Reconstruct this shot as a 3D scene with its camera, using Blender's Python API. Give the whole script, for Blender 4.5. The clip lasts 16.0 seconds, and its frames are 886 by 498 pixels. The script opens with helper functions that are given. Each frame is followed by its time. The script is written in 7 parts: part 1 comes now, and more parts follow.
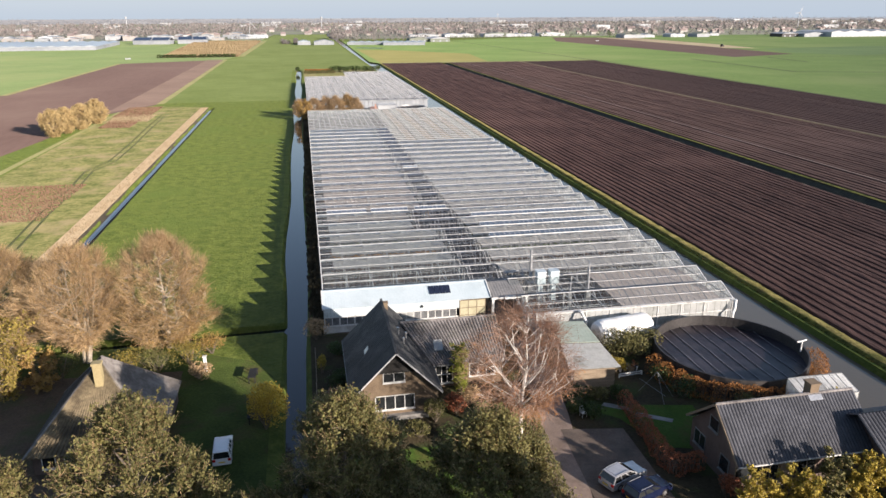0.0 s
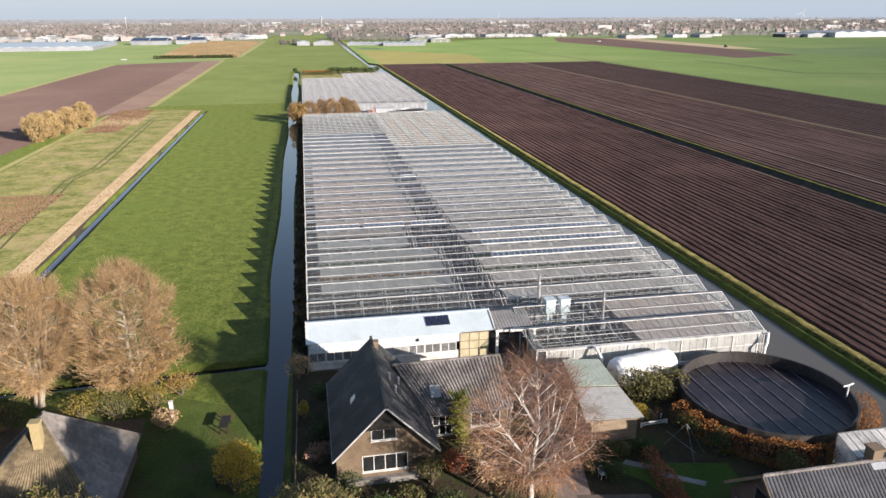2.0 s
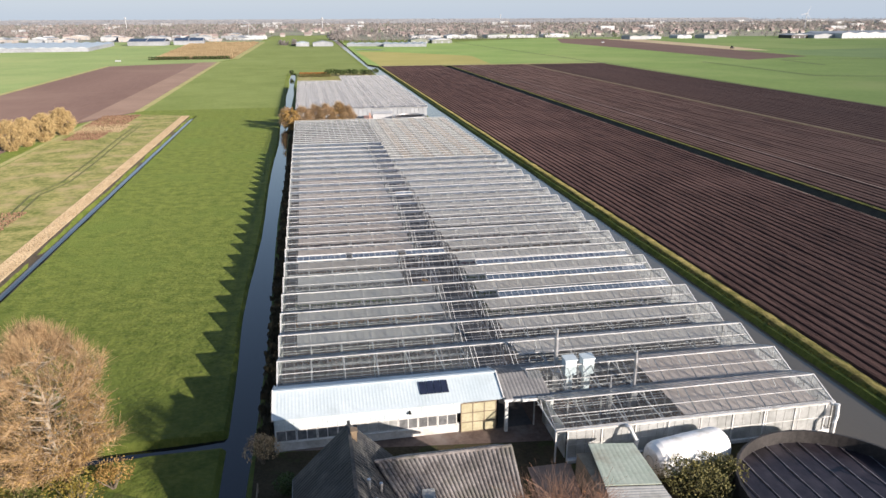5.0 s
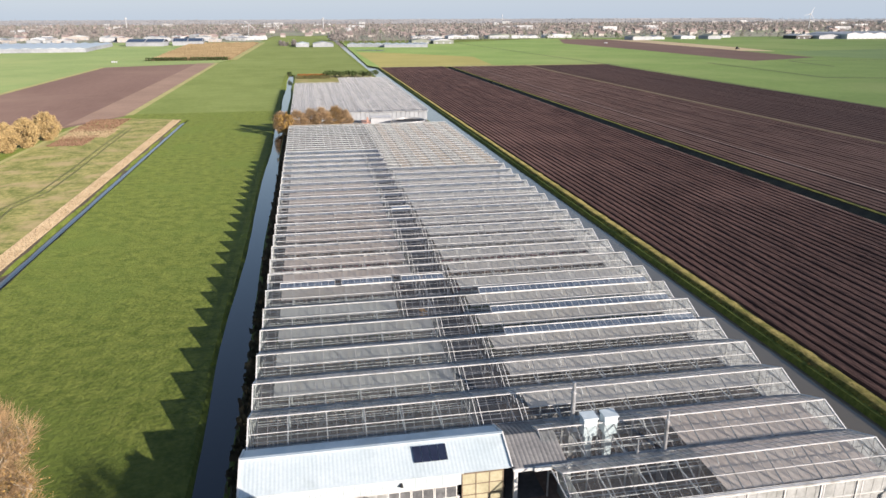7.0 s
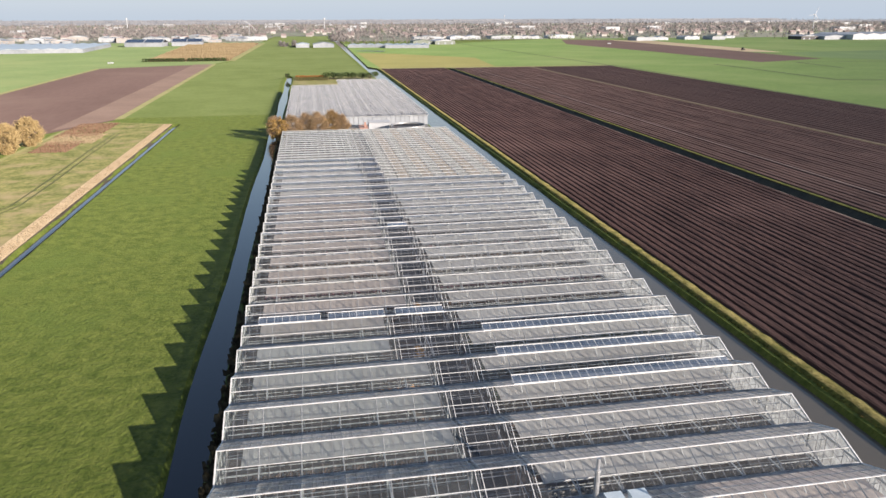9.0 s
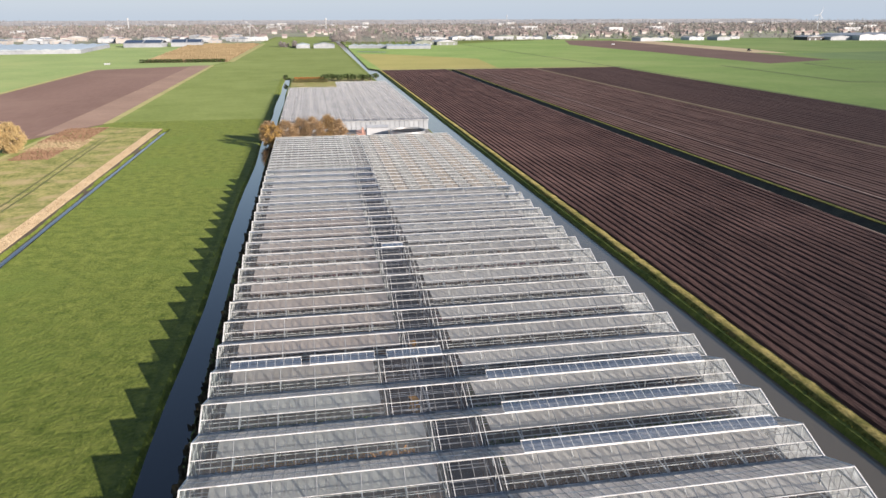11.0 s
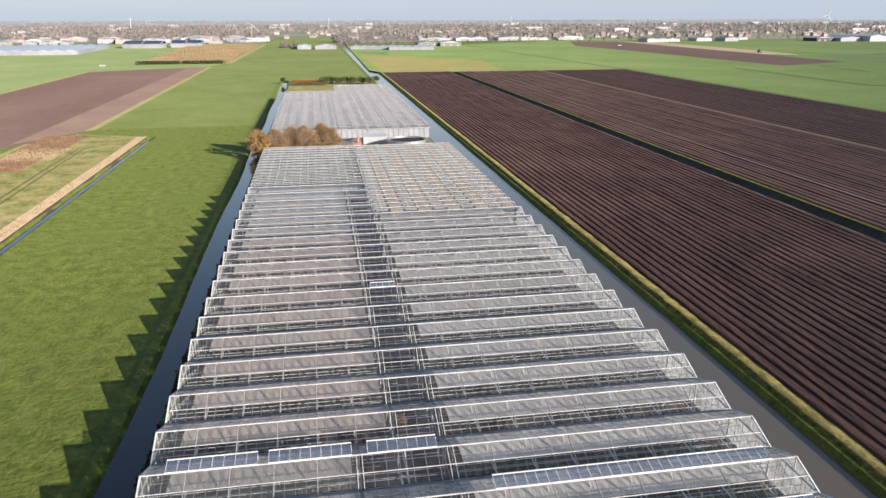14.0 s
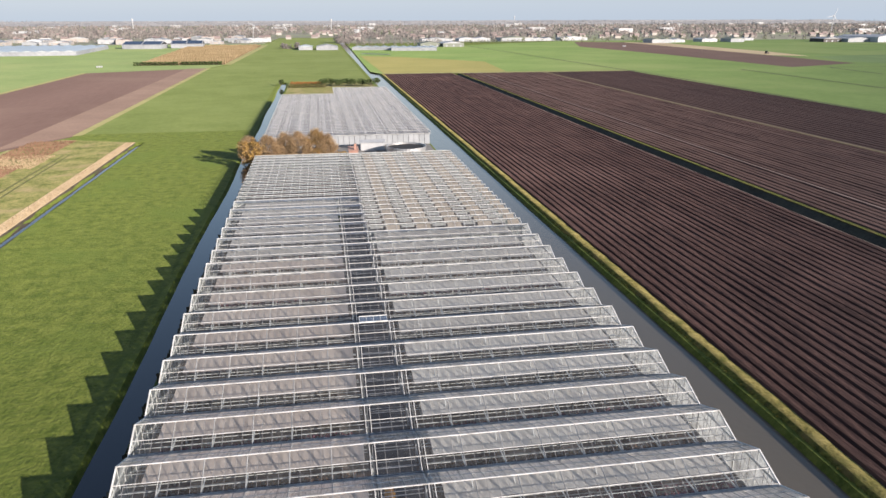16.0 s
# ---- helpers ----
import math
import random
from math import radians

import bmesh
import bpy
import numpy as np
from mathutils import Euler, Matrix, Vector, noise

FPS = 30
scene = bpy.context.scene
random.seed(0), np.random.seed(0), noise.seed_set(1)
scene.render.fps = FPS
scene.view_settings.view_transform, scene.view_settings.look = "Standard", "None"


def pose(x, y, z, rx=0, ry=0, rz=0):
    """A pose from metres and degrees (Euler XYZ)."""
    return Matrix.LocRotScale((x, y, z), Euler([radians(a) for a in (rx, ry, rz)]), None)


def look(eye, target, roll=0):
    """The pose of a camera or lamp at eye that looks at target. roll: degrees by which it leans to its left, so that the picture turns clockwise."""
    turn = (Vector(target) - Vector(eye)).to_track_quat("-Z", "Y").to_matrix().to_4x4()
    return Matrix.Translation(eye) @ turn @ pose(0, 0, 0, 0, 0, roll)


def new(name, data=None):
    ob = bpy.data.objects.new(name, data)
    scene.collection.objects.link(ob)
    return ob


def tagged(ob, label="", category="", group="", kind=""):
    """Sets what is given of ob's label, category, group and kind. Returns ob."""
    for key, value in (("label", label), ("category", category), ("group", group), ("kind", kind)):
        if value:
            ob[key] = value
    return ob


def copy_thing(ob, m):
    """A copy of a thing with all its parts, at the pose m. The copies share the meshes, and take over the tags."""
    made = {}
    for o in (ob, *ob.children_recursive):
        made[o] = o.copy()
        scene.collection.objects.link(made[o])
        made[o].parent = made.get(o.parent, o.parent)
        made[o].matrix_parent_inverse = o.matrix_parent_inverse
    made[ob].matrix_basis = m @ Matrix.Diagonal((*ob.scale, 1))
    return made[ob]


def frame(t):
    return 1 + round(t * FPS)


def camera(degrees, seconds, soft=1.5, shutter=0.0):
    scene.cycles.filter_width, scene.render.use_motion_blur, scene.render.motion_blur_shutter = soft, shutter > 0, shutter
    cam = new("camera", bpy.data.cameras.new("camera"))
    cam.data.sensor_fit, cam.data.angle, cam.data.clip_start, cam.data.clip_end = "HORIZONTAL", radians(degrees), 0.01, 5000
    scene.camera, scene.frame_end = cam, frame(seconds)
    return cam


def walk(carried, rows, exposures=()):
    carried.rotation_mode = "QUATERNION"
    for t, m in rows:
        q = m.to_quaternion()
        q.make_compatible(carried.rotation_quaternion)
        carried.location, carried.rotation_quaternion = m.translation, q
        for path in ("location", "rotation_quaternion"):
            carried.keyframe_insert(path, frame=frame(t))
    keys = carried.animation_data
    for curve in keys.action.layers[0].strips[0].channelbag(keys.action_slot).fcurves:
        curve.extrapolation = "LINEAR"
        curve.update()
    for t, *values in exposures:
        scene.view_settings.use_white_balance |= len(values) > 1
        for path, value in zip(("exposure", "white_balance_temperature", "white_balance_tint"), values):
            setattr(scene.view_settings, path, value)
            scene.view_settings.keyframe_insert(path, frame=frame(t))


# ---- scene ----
cam = camera(64.87, 16.0)
# seconds, x, y, z, pitch, heading to the right of +y, roll
PATH = [
    (0, -0.524, -78.684, 35.576, -18.558, 10.974, -0.222),
    (1, 0.453, -74.294, 35.552, -18.545, 10.953, -0.215),
    (2, 1.447, -69.800, 35.536, -18.533, 10.924, -0.208),
    (3, 2.456, -65.213, 35.527, -18.522, 10.889, -0.201),
    (4, 3.480, -60.542, 35.525, -18.510, 10.846, -0.194),
    (5, 4.518, -55.797, 35.531, -18.498, 10.797, -0.187),
    (6, 5.568, -50.989, 35.542, -18.486, 10.741, -0.180),
    (7, 6.631, -46.128, 35.561, -18.474, 10.678, -0.173),
    (8, 7.706, -41.222, 35.586, -18.463, 10.609, -0.166),
    (9, 8.791, -36.283, 35.617, -18.451, 10.532, -0.159),
    (10, 9.886, -31.321, 35.653, -18.440, 10.448, -0.152),
    (11, 10.989, -26.344, 35.696, -18.429, 10.358, -0.145),
    (12, 12.102, -21.364, 35.744, -18.417, 10.261, -0.138),
    (13, 13.221, -16.390, 35.797, -18.406, 10.157, -0.131),
    (14, 14.347, -11.432, 35.855, -18.395, 10.046, -0.124),
    (15, 15.479, -6.501, 35.918, -18.384, 9.928, -0.117),
    (16, 16.616, -1.606, 35.985, -18.373, 9.803, -0.110),
]


def heading(x, y, z, pitch, turn, roll):
    a, p = radians(turn), radians(pitch)
    ahead = Vector((math.sin(a) * math.cos(p), math.cos(a) * math.cos(p), math.sin(p)))
    eye = Vector((x, y, z))
    return look(eye, eye + ahead, roll)


walk(cam, [(row[0], heading(*row[1:])) for row in PATH], [(0, 0.88, 6500, 16), (16, 0.88, 6500, 16)])

# ---- light ----
SUN_ELEVATION, SUN_TURN = 15.5, 141.3
world = bpy.data.worlds.new("world")
scene.world = world
world.use_nodes = True
sky = world.node_tree.nodes.new("ShaderNodeTexSky")
sky.sky_type = "NISHITA"
sky.sun_disc = False
sky.sun_elevation, sky.sun_rotation = radians(SUN_ELEVATION), radians(SUN_TURN)
sky.air_density, sky.dust_density, sky.ozone_density = 1.0, 0.6, 1.0
background = world.node_tree.nodes["Background"]
background.inputs["Strength"].default_value = 0.1
# low haze all round the horizon under the clear sky
wt = world.node_tree
coord = wt.nodes.new("ShaderNodeTexCoord")
split = wt.nodes.new("ShaderNodeSeparateXYZ")
rise = wt.nodes.new("ShaderNodeMapRange")
rise.interpolation_type = "SMOOTHSTEP"
rise.inputs["From Min"].default_value, rise.inputs["From Max"].default_value = -0.02, 0.3
rise.inputs["To Min"].default_value, rise.inputs["To Max"].default_value = 0.92, 0.0
haze = wt.nodes.new("ShaderNodeMix")
haze.data_type = "RGBA"
haze.inputs[7].default_value = (2.75, 3.4, 4.05, 1)
wt.links.new(coord.outputs["Generated"], split.inputs[0])
wt.links.new(split.outputs["Z"], rise.inputs["Value"])
wt.links.new(rise.outputs["Result"], haze.inputs[0])
wt.links.new(sky.outputs["Color"], haze.inputs[6])
wt.links.new(haze.outputs[2], background.inputs["Color"])
sun = new("sun", bpy.data.lights.new("sun", "SUN"))
sun.data.energy, sun.data.angle, sun.data.color = 5.0, radians(0.5), (1.0, 0.9, 0.77)
se, st = radians(SUN_ELEVATION), radians(SUN_TURN)
sun.matrix_world = look((math.sin(st) * math.cos(se) * 300, math.cos(st) * math.cos(se) * 300, math.sin(se) * 300), (0, 0, 0))

# ---- materials ----
MATS = {}


def nodes_of(name):
    m = bpy.data.materials.new(name)
    m.use_nodes = True
    nt = m.node_tree
    nt.nodes.clear()
    out = nt.nodes.new("ShaderNodeOutputMaterial")
    return m, nt, out


def noise_node(nt, scale, detail=4.0, rough=0.6, vec=None, stretch=None):
    n = nt.nodes.new("ShaderNodeTexNoise")
    n.inputs["Scale"].default_value, n.inputs["Detail"].default_value, n.inputs["Roughness"].default_value = scale, detail, rough
    if stretch:
        mp = nt.nodes.new("ShaderNodeMapping")
        mp.inputs["Scale"].default_value = stretch
        nt.links.new(vec, mp.inputs["Vector"])
        vec = mp.outputs["Vector"]
    if vec:
        nt.links.new(vec, n.inputs["Vector"])
    return n


def mixed(nt, fac, a, b, blend="MIX"):
    n = nt.nodes.new("ShaderNodeMix")
    n.data_type, n.blend_type = "RGBA", blend
    for value, slot in ((fac, n.inputs[0]), (a, n.inputs[6]), (b, n.inputs[7])):
        if isinstance(value, (int, float)):
            slot.default_value = value
        elif isinstance(value, tuple):
            slot.default_value = (*value, 1)
        else:
            nt.links.new(value, slot)
    return n.outputs[2]


def ramp(nt, fac, a, b):
    n = nt.nodes.new("ShaderNodeMapRange")
    n.inputs["From Min"].default_value, n.inputs["From Max"].default_value = a, b
    nt.links.new(fac, n.inputs["Value"])
    return n.outputs["Result"]


def surface(name, dark, light, rough=0.8, coarse=0.3, fine=6.0, metal=0.0, bump=0.0, bump_scale=None, random_amount=0.0,
            stain=None, stain_scale=0.08, stretch=None, island=0.0, transl=0.0, spec=None, sharp=0.28):
    """Two tones mixed by coarse and fine noise at real size, with optional stains, relief and a change from piece to piece."""
    m, nt, out = nodes_of(name)
    geo = nt.nodes.new("ShaderNodeNewGeometry")
    pos = geo.outputs["Position"]
    big = noise_node(nt, coarse, 3, 0.6, pos, stretch)
    small = noise_node(nt, fine, 5, 0.65, pos, stretch)
    half = nt.nodes.new("ShaderNodeMath")
    half.operation = "ADD"
    nt.links.new(big.outputs["Fac"], half.inputs[0])
    nt.links.new(small.outputs["Fac"], half.inputs[1])
    col = mixed(nt, ramp(nt, half.outputs[0], 1.0 - sharp, 1.0 + sharp), dark, light)
    if stain:
        s = noise_node(nt, stain_scale, 5, 0.62, pos)
        col = mixed(nt, ramp(nt, s.outputs["Fac"], 0.5, 0.68), col, stain)
    if random_amount:
        info = nt.nodes.new("ShaderNodeObjectInfo")
        col = mixed(nt, random_amount, col, mixed(nt, info.outputs["Random"], tuple(c * 0.3 for c in dark), tuple(min(1, c * 1.7) for c in light)))
    if island:
        col = mixed(nt, island, col, mixed(nt, geo.outputs["Random Per Island"], tuple(c * 0.3 for c in dark), tuple(min(1, c * 1.7) for c in light)))
    bsdf = nt.nodes.new("ShaderNodeBsdfPrincipled")
    nt.links.new(col, bsdf.inputs["Base Color"])
    bsdf.inputs["Roughness"].default_value, bsdf.inputs["Metallic"].default_value = rough, metal
    if spec is not None:
        bsdf.inputs["Diffuse Roughness"].default_value = 1.0
        bsdf.inputs["Specular IOR Level"].default_value = spec
    if bump:
        b = nt.nodes.new("ShaderNodeBump")
        b.inputs["Strength"].default_value = 1.0
        b.inputs["Distance"].default_value = bump
        src = noise_node(nt, bump_scale or fine, 4, 0.6, pos, stretch).outputs["Fac"]
        nt.links.new(src, b.inputs["Height"])
        nt.links.new(b.outputs["Normal"], bsdf.inputs["Normal"])
    shade = bsdf.outputs[0]
    if transl:
        tr = nt.nodes.new("ShaderNodeBsdfTranslucent")
        nt.links.new(col, tr.inputs["Color"])
        mx = nt.nodes.new("ShaderNodeMixShader")
        mx.inputs[0].default_value = transl
        nt.links.new(shade, mx.inputs[1])
        nt.links.new(tr.outputs[0], mx.inputs[2])
        shade = mx.outputs[0]
    nt.links.new(shade, out.inputs["Surface"])
    MATS[name] = m
    return m


def glass(name, tint=(0.93, 0.96, 0.96), dirt=0.12, dirt_colour=(0.62, 0.62, 0.58), streak=(0.25, 0.02), rough=0.03, random_amount=0.1, mirror=0.06, through_dirt=0.35):
    """Clear pane: see-through, mirror-like by Fresnel, with streaks of dirt and algae."""
    m, nt, out = nodes_of(name)
    geo = nt.nodes.new("ShaderNodeNewGeometry")
    tr = nt.nodes.new("ShaderNodeBsdfTransparent")
    tr.inputs["Color"].default_value = (*tint, 1)
    gl = nt.nodes.new("ShaderNodeBsdfGlossy")
    gl.inputs["Roughness"].default_value = rough
    fr = nt.nodes.new("ShaderNodeLayerWeight")
    fr.inputs["Blend"].default_value = 0.5
    fifth = nt.nodes.new("ShaderNodeMath")
    fifth.operation = "POWER"
    fifth.inputs[1].default_value = 4.0
    nt.links.new(fr.outputs["Facing"], fifth.inputs[0])
    schlick = nt.nodes.new("ShaderNodeMath")
    schlick.operation = "MULTIPLY_ADD"
    schlick.inputs[1].default_value, schlick.inputs[2].default_value = 0.98 - mirror, mirror
    nt.links.new(fifth.outputs[0], schlick.inputs[0])
    mx = nt.nodes.new("ShaderNodeMixShader")
    nt.links.new(schlick.outputs[0], mx.inputs[0])
    nt.links.new(tr.outputs[0], mx.inputs[1])
    nt.links.new(gl.outputs[0], mx.inputs[2])
    df = nt.nodes.new("ShaderNodeBsdfDiffuse")
    df.inputs["Color"].default_value = (*dirt_colour, 1)
    tl = nt.nodes.new("ShaderNodeBsdfTranslucent")
    tl.inputs["Color"].default_value = (*dirt_colour, 1)
    dd = nt.nodes.new("ShaderNodeMixShader")
    dd.inputs[0].default_value = through_dirt
    nt.links.new(df.outputs[0], dd.inputs[1])
    nt.links.new(tl.outputs[0], dd.inputs[2])
    a = noise_node(nt, 0.35, 4, 0.6, geo.outputs["Position"])
    b = noise_node(nt, 3.0, 5, 0.7, geo.outputs["Position"], (2.2, 0.35, 0.35))
    add = nt.nodes.new("ShaderNodeMath")
    add.operation = "MULTIPLY"
    nt.links.new(a.outputs["Fac"], add.inputs[0])
    nt.links.new(b.outputs["Fac"], add.inputs[1])
    fac = nt.nodes.new("ShaderNodeMapRange")
    fac.inputs["From Min"].default_value, fac.inputs["From Max"].default_value = 0.12, 0.42
    fac.inputs["To Min"].default_value, fac.inputs["To Max"].default_value = dirt * 0.35, dirt * 2.0
    nt.links.new(add.outputs[0], fac.inputs["Value"])
    tot = nt.nodes.new("ShaderNodeMath")
    tot.operation = "MULTIPLY_ADD"
    tot.use_clamp = True
    tot.inputs[1].default_value = random_amount
    nt.links.new(geo.outputs["Random Per Island"], tot.inputs[0])
    nt.links.new(fac.outputs[0], tot.inputs[2])
    fin = nt.nodes.new("ShaderNodeMixShader")
    nt.links.new(tot.outputs[0], fin.inputs[0])
    nt.links.new(mx.outputs[0], fin.inputs[1])
    nt.links.new(dd.outputs[0], fin.inputs[2])
    nt.links.new(fin.outputs[0], out.inputs["Surface"])
    MATS[name] = m
    return m


GRASS = surface("grass", (0.05, 0.074, 0.0115), (0.108, 0.132, 0.028), 0.9, 0.5, 2.2, bump=0.22, bump_scale=1.5, stain=(0.075, 0.106, 0.02), stain_scale=0.05, spec=0.2, sharp=0.2)
# Pasture tone lifted above the near grass to carry some distance haze.
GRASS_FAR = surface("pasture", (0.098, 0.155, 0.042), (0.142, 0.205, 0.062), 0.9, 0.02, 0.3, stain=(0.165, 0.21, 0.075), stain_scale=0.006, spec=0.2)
ROUGH_GRASS = surface("rough_grass", (0.06, 0.078, 0.018), (0.185, 0.172, 0.07), 0.95, 0.22, 1.1, bump=0.15, bump_scale=0.9, stain=(0.2, 0.165, 0.09), stain_scale=0.12, spec=0.2, sharp=0.2)
STUBBLE = surface("stubble", (0.112, 0.0875, 0.0525), (0.196, 0.158, 0.098), 0.95, 0.3, 2.0, spec=0.2)
SOIL = surface("ploughed_soil", (0.033, 0.0172, 0.0148), (0.086, 0.048, 0.041), 0.95, 0.3, 3.0, bump=0.16, bump_scale=2.6, stain=(0.096, 0.055, 0.047), stain_scale=0.02, stretch=(1, 0.2, 1), spec=0.2)
SOIL_MID = surface("drilled_soil", (0.048, 0.0275, 0.0232), (0.104, 0.0625, 0.0525), 0.95, 0.2, 1.8, bump=0.14, bump_scale=2.2, stain=(0.108, 0.066, 0.055), stain_scale=0.015, stretch=(1, 0.2, 1), spec=0.2)
SOIL_FLAT = surface("harrowed_soil", (0.0826, 0.0528, 0.0446), (0.112, 0.0743, 0.0628), 0.95, 0.03, 0.8, bump=0.03, bump_scale=2.0, stain=(0.12, 0.0826, 0.0682), stain_scale=0.012, stretch=(1, 0.12, 1), spec=0.2)
SOIL_DARK = surface("dark_soil", (0.034, 0.0185, 0.016), (0.066, 0.0385, 0.0325), 0.95, 0.03, 1.2, bump=0.12, bump_scale=2.0, stretch=(1, 0.2, 1), spec=0.2)
BANK = surface("bank_grass", (0.034, 0.042, 0.008), (0.125, 0.13, 0.026), 0.95, 0.5, 2.0, bump=0.16, bump_scale=2.0, stain=(0.12, 0.095, 0.035), stain_scale=0.35, spec=0.2, sharp=0.2)
BANK_TOP = surface("dry_bank_grass", (0.13, 0.115, 0.03), (0.3, 0.25, 0.09), 0.95, 0.5, 2.4, bump=0.14, bump_scale=2.4, stain=(0.1, 0.105, 0.024), stain_scale=0.3, spec=0.2, sharp=0.2)
REED = surface("dry_reed", (0.273, 0.205, 0.124), (0.372, 0.298, 0.192), 0.9, 0.5, 5.0, bump=0.05, stretch=(1, 0.4, 1), spec=0.2)
REED_RED = surface("rusty_scrub", (0.168, 0.101, 0.0665), (0.252, 0.161, 0.105), 0.95, 0.3, 2.0, bump=0.1, bump_scale=1.5, spec=0.2)
EARTH = surface("garden_earth", (0.03, 0.026, 0.015), (0.075, 0.06, 0.035), 0.95, 0.4, 4.0, bump=0.1, stain=(0.05, 0.07, 0.02), stain_scale=0.3, spec=0.2)
LAWN = surface("lawn", (0.04, 0.085, 0.012), (0.08, 0.14, 0.022), 0.9, 0.3, 5.0, bump=0.08, stain=(0.1, 0.09, 0.03), stain_scale=0.35, spec=0.2)
GRAVEL = surface("gravel", (0.2, 0.145, 0.115), (0.31, 0.235, 0.19), 0.95, 0.5, 8.0, bump=0.03, stain=(0.15, 0.11, 0.085), stain_scale=0.3)
CONCRETE = surface("concrete", (0.17, 0.162, 0.149), (0.289, 0.281, 0.264), 0.9, 0.5, 6.0, bump=0.01, stain=(0.145, 0.136, 0.119), stain_scale=0.4)
HOUSE_FLOOR = surface("greenhouse_floor", (0.075, 0.05, 0.042), (0.165, 0.12, 0.1), 0.9, 0.35, 2.5, stain=(0.22, 0.185, 0.165), stain_scale=0.2)
PATH_FLOOR = surface("aisle_floor", (0.035, 0.035, 0.04), (0.075, 0.075, 0.08), 0.7, 0.4, 3.0)
WHITE_PAINT = surface("white_painted_steel", (0.55, 0.56, 0.55), (0.72, 0.72, 0.7), 0.55, 0.6, 7.0, stain=(0.45, 0.44, 0.41), stain_scale=0.9)
ALU = surface("weathered_aluminium", (0.5, 0.51, 0.52), (0.7, 0.71, 0.71), 0.5, 0.5, 6.0, metal=0.35, stain=(0.4, 0.4, 0.39), stain_scale=0.7)
GUTTER = surface("gutter_steel", (0.16, 0.165, 0.17), (0.3, 0.31, 0.31), 0.55, 0.6, 6.0, metal=0.3, stain=(0.09, 0.09, 0.085), stain_scale=0.7)
SHEET_WHITE = surface("white_roof_sheet", (0.45, 0.53, 0.56), (0.56, 0.63, 0.66), 0.45, 0.3, 5.0, stain=(0.41, 0.48, 0.5), stain_scale=0.35)
CLOTH = surface("screen_cloth", (0.6, 0.485, 0.425), (0.72, 0.61, 0.55), 0.9, 0.4, 3.0, transl=0.3, random_amount=0.1)
CLOTH_GREY = surface("grey_screen_cloth", (0.6, 0.55, 0.51), (0.78, 0.73, 0.68), 0.9, 0.4, 3.0, transl=0.3, random_amount=0.14)
WHITEWASH = surface("whitewashed_glass", (0.46, 0.48, 0.47), (0.68, 0.7, 0.69), 0.35, 0.8, 5.0, transl=0.45, island=0.2, stain=(0.34, 0.36, 0.34), stain_scale=0.5)
GLASS = glass("greenhouse_glass", dirt=0.035, random_amount=0.05)
GLASS_MILKY = glass("streaked_glass", dirt=0.045, dirt_colour=(0.62, 0.62, 0.59), random_amount=0.04)
# Left gable tint and coating deepened only to cast a solid meadow shadow.
GLASS_GABLE = glass("gable_glass", tint=(0.25, 0.27, 0.27), dirt=0.42, dirt_colour=(0.42, 0.43, 0.42), random_amount=0.08)
GLASS_END = glass("end_bay_glass", tint=(0.7, 0.72, 0.72), dirt=0.6, dirt_colour=(0.8, 0.81, 0.8), random_amount=0.15)
GLASS_PANE = glass("single_pane", dirt=0.035, random_amount=0.03)
GLASS_DARK = glass("aisle_glass", tint=(0.6, 0.63, 0.68), dirt=0.05, dirt_colour=(0.4, 0.41, 0.42), random_amount=0.05)
# Heavy pale film stands in for grazing sheen and sunlit cloth seen through.
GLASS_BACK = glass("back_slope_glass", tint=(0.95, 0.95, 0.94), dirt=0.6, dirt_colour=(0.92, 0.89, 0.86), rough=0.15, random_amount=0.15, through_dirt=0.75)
GLASS_VENT = glass("vent_glass", tint=(0.75, 0.8, 0.86), dirt=0.07, dirt_colour=(0.6, 0.66, 0.72), random_amount=0.05, mirror=0.42)
FAR_PANE = glass("far_block_glass", tint=(0.8, 0.82, 0.84), dirt=0.18, dirt_colour=(0.55, 0.56, 0.58), random_amount=0.06)
# Bluish grey in this wood colour is painted distance haze.
HAZED_WOOD = surface("hazed_distant_wood", (0.235, 0.245, 0.265), (0.34, 0.345, 0.36), 0.95, 0.01, 0.1, island=0.12, transl=0.3)
SLATE = surface("dark_slate", (0.016, 0.017, 0.019), (0.05, 0.051, 0.054), 0.65, 0.6, 6.0, bump=0.015, random_amount=0.08, stain=(0.08, 0.08, 0.074), stain_scale=0.5, stretch=(1, 3, 0.4), spec=0.3, sharp=0.2)
TILE = surface("grey_roof_tile", (0.07, 0.063, 0.061), (0.25, 0.23, 0.22), 0.75, 0.5, 5.0, random_amount=0.1, stain=(0.1, 0.1, 0.08), stain_scale=0.4, sharp=0.2)
TILE_BLUE = surface("blue_grey_tile", (0.026, 0.027, 0.032), (0.075, 0.077, 0.088), 0.55, 0.5, 5.0, random_amount=0.1, sharp=0.2)
CORRUGATED = surface("mossy_corrugated_sheet", (0.11, 0.085, 0.05), (0.25, 0.2, 0.12), 0.9, 0.5, 4.0, stain=(0.07, 0.054, 0.034), stain_scale=0.4, sharp=0.2)
CORR_GREY = surface("grey_corrugated_sheet", (0.12, 0.108, 0.1), (0.23, 0.213, 0.198), 0.85, 0.5, 3.0, stain=(0.085, 0.075, 0.065), stain_scale=0.35, sharp=0.2)
BRICK = surface("brown_brick", (0.12, 0.085, 0.055), (0.235, 0.175, 0.115), 0.9, 0.8, 9.0, bump=0.01, random_amount=0.18)
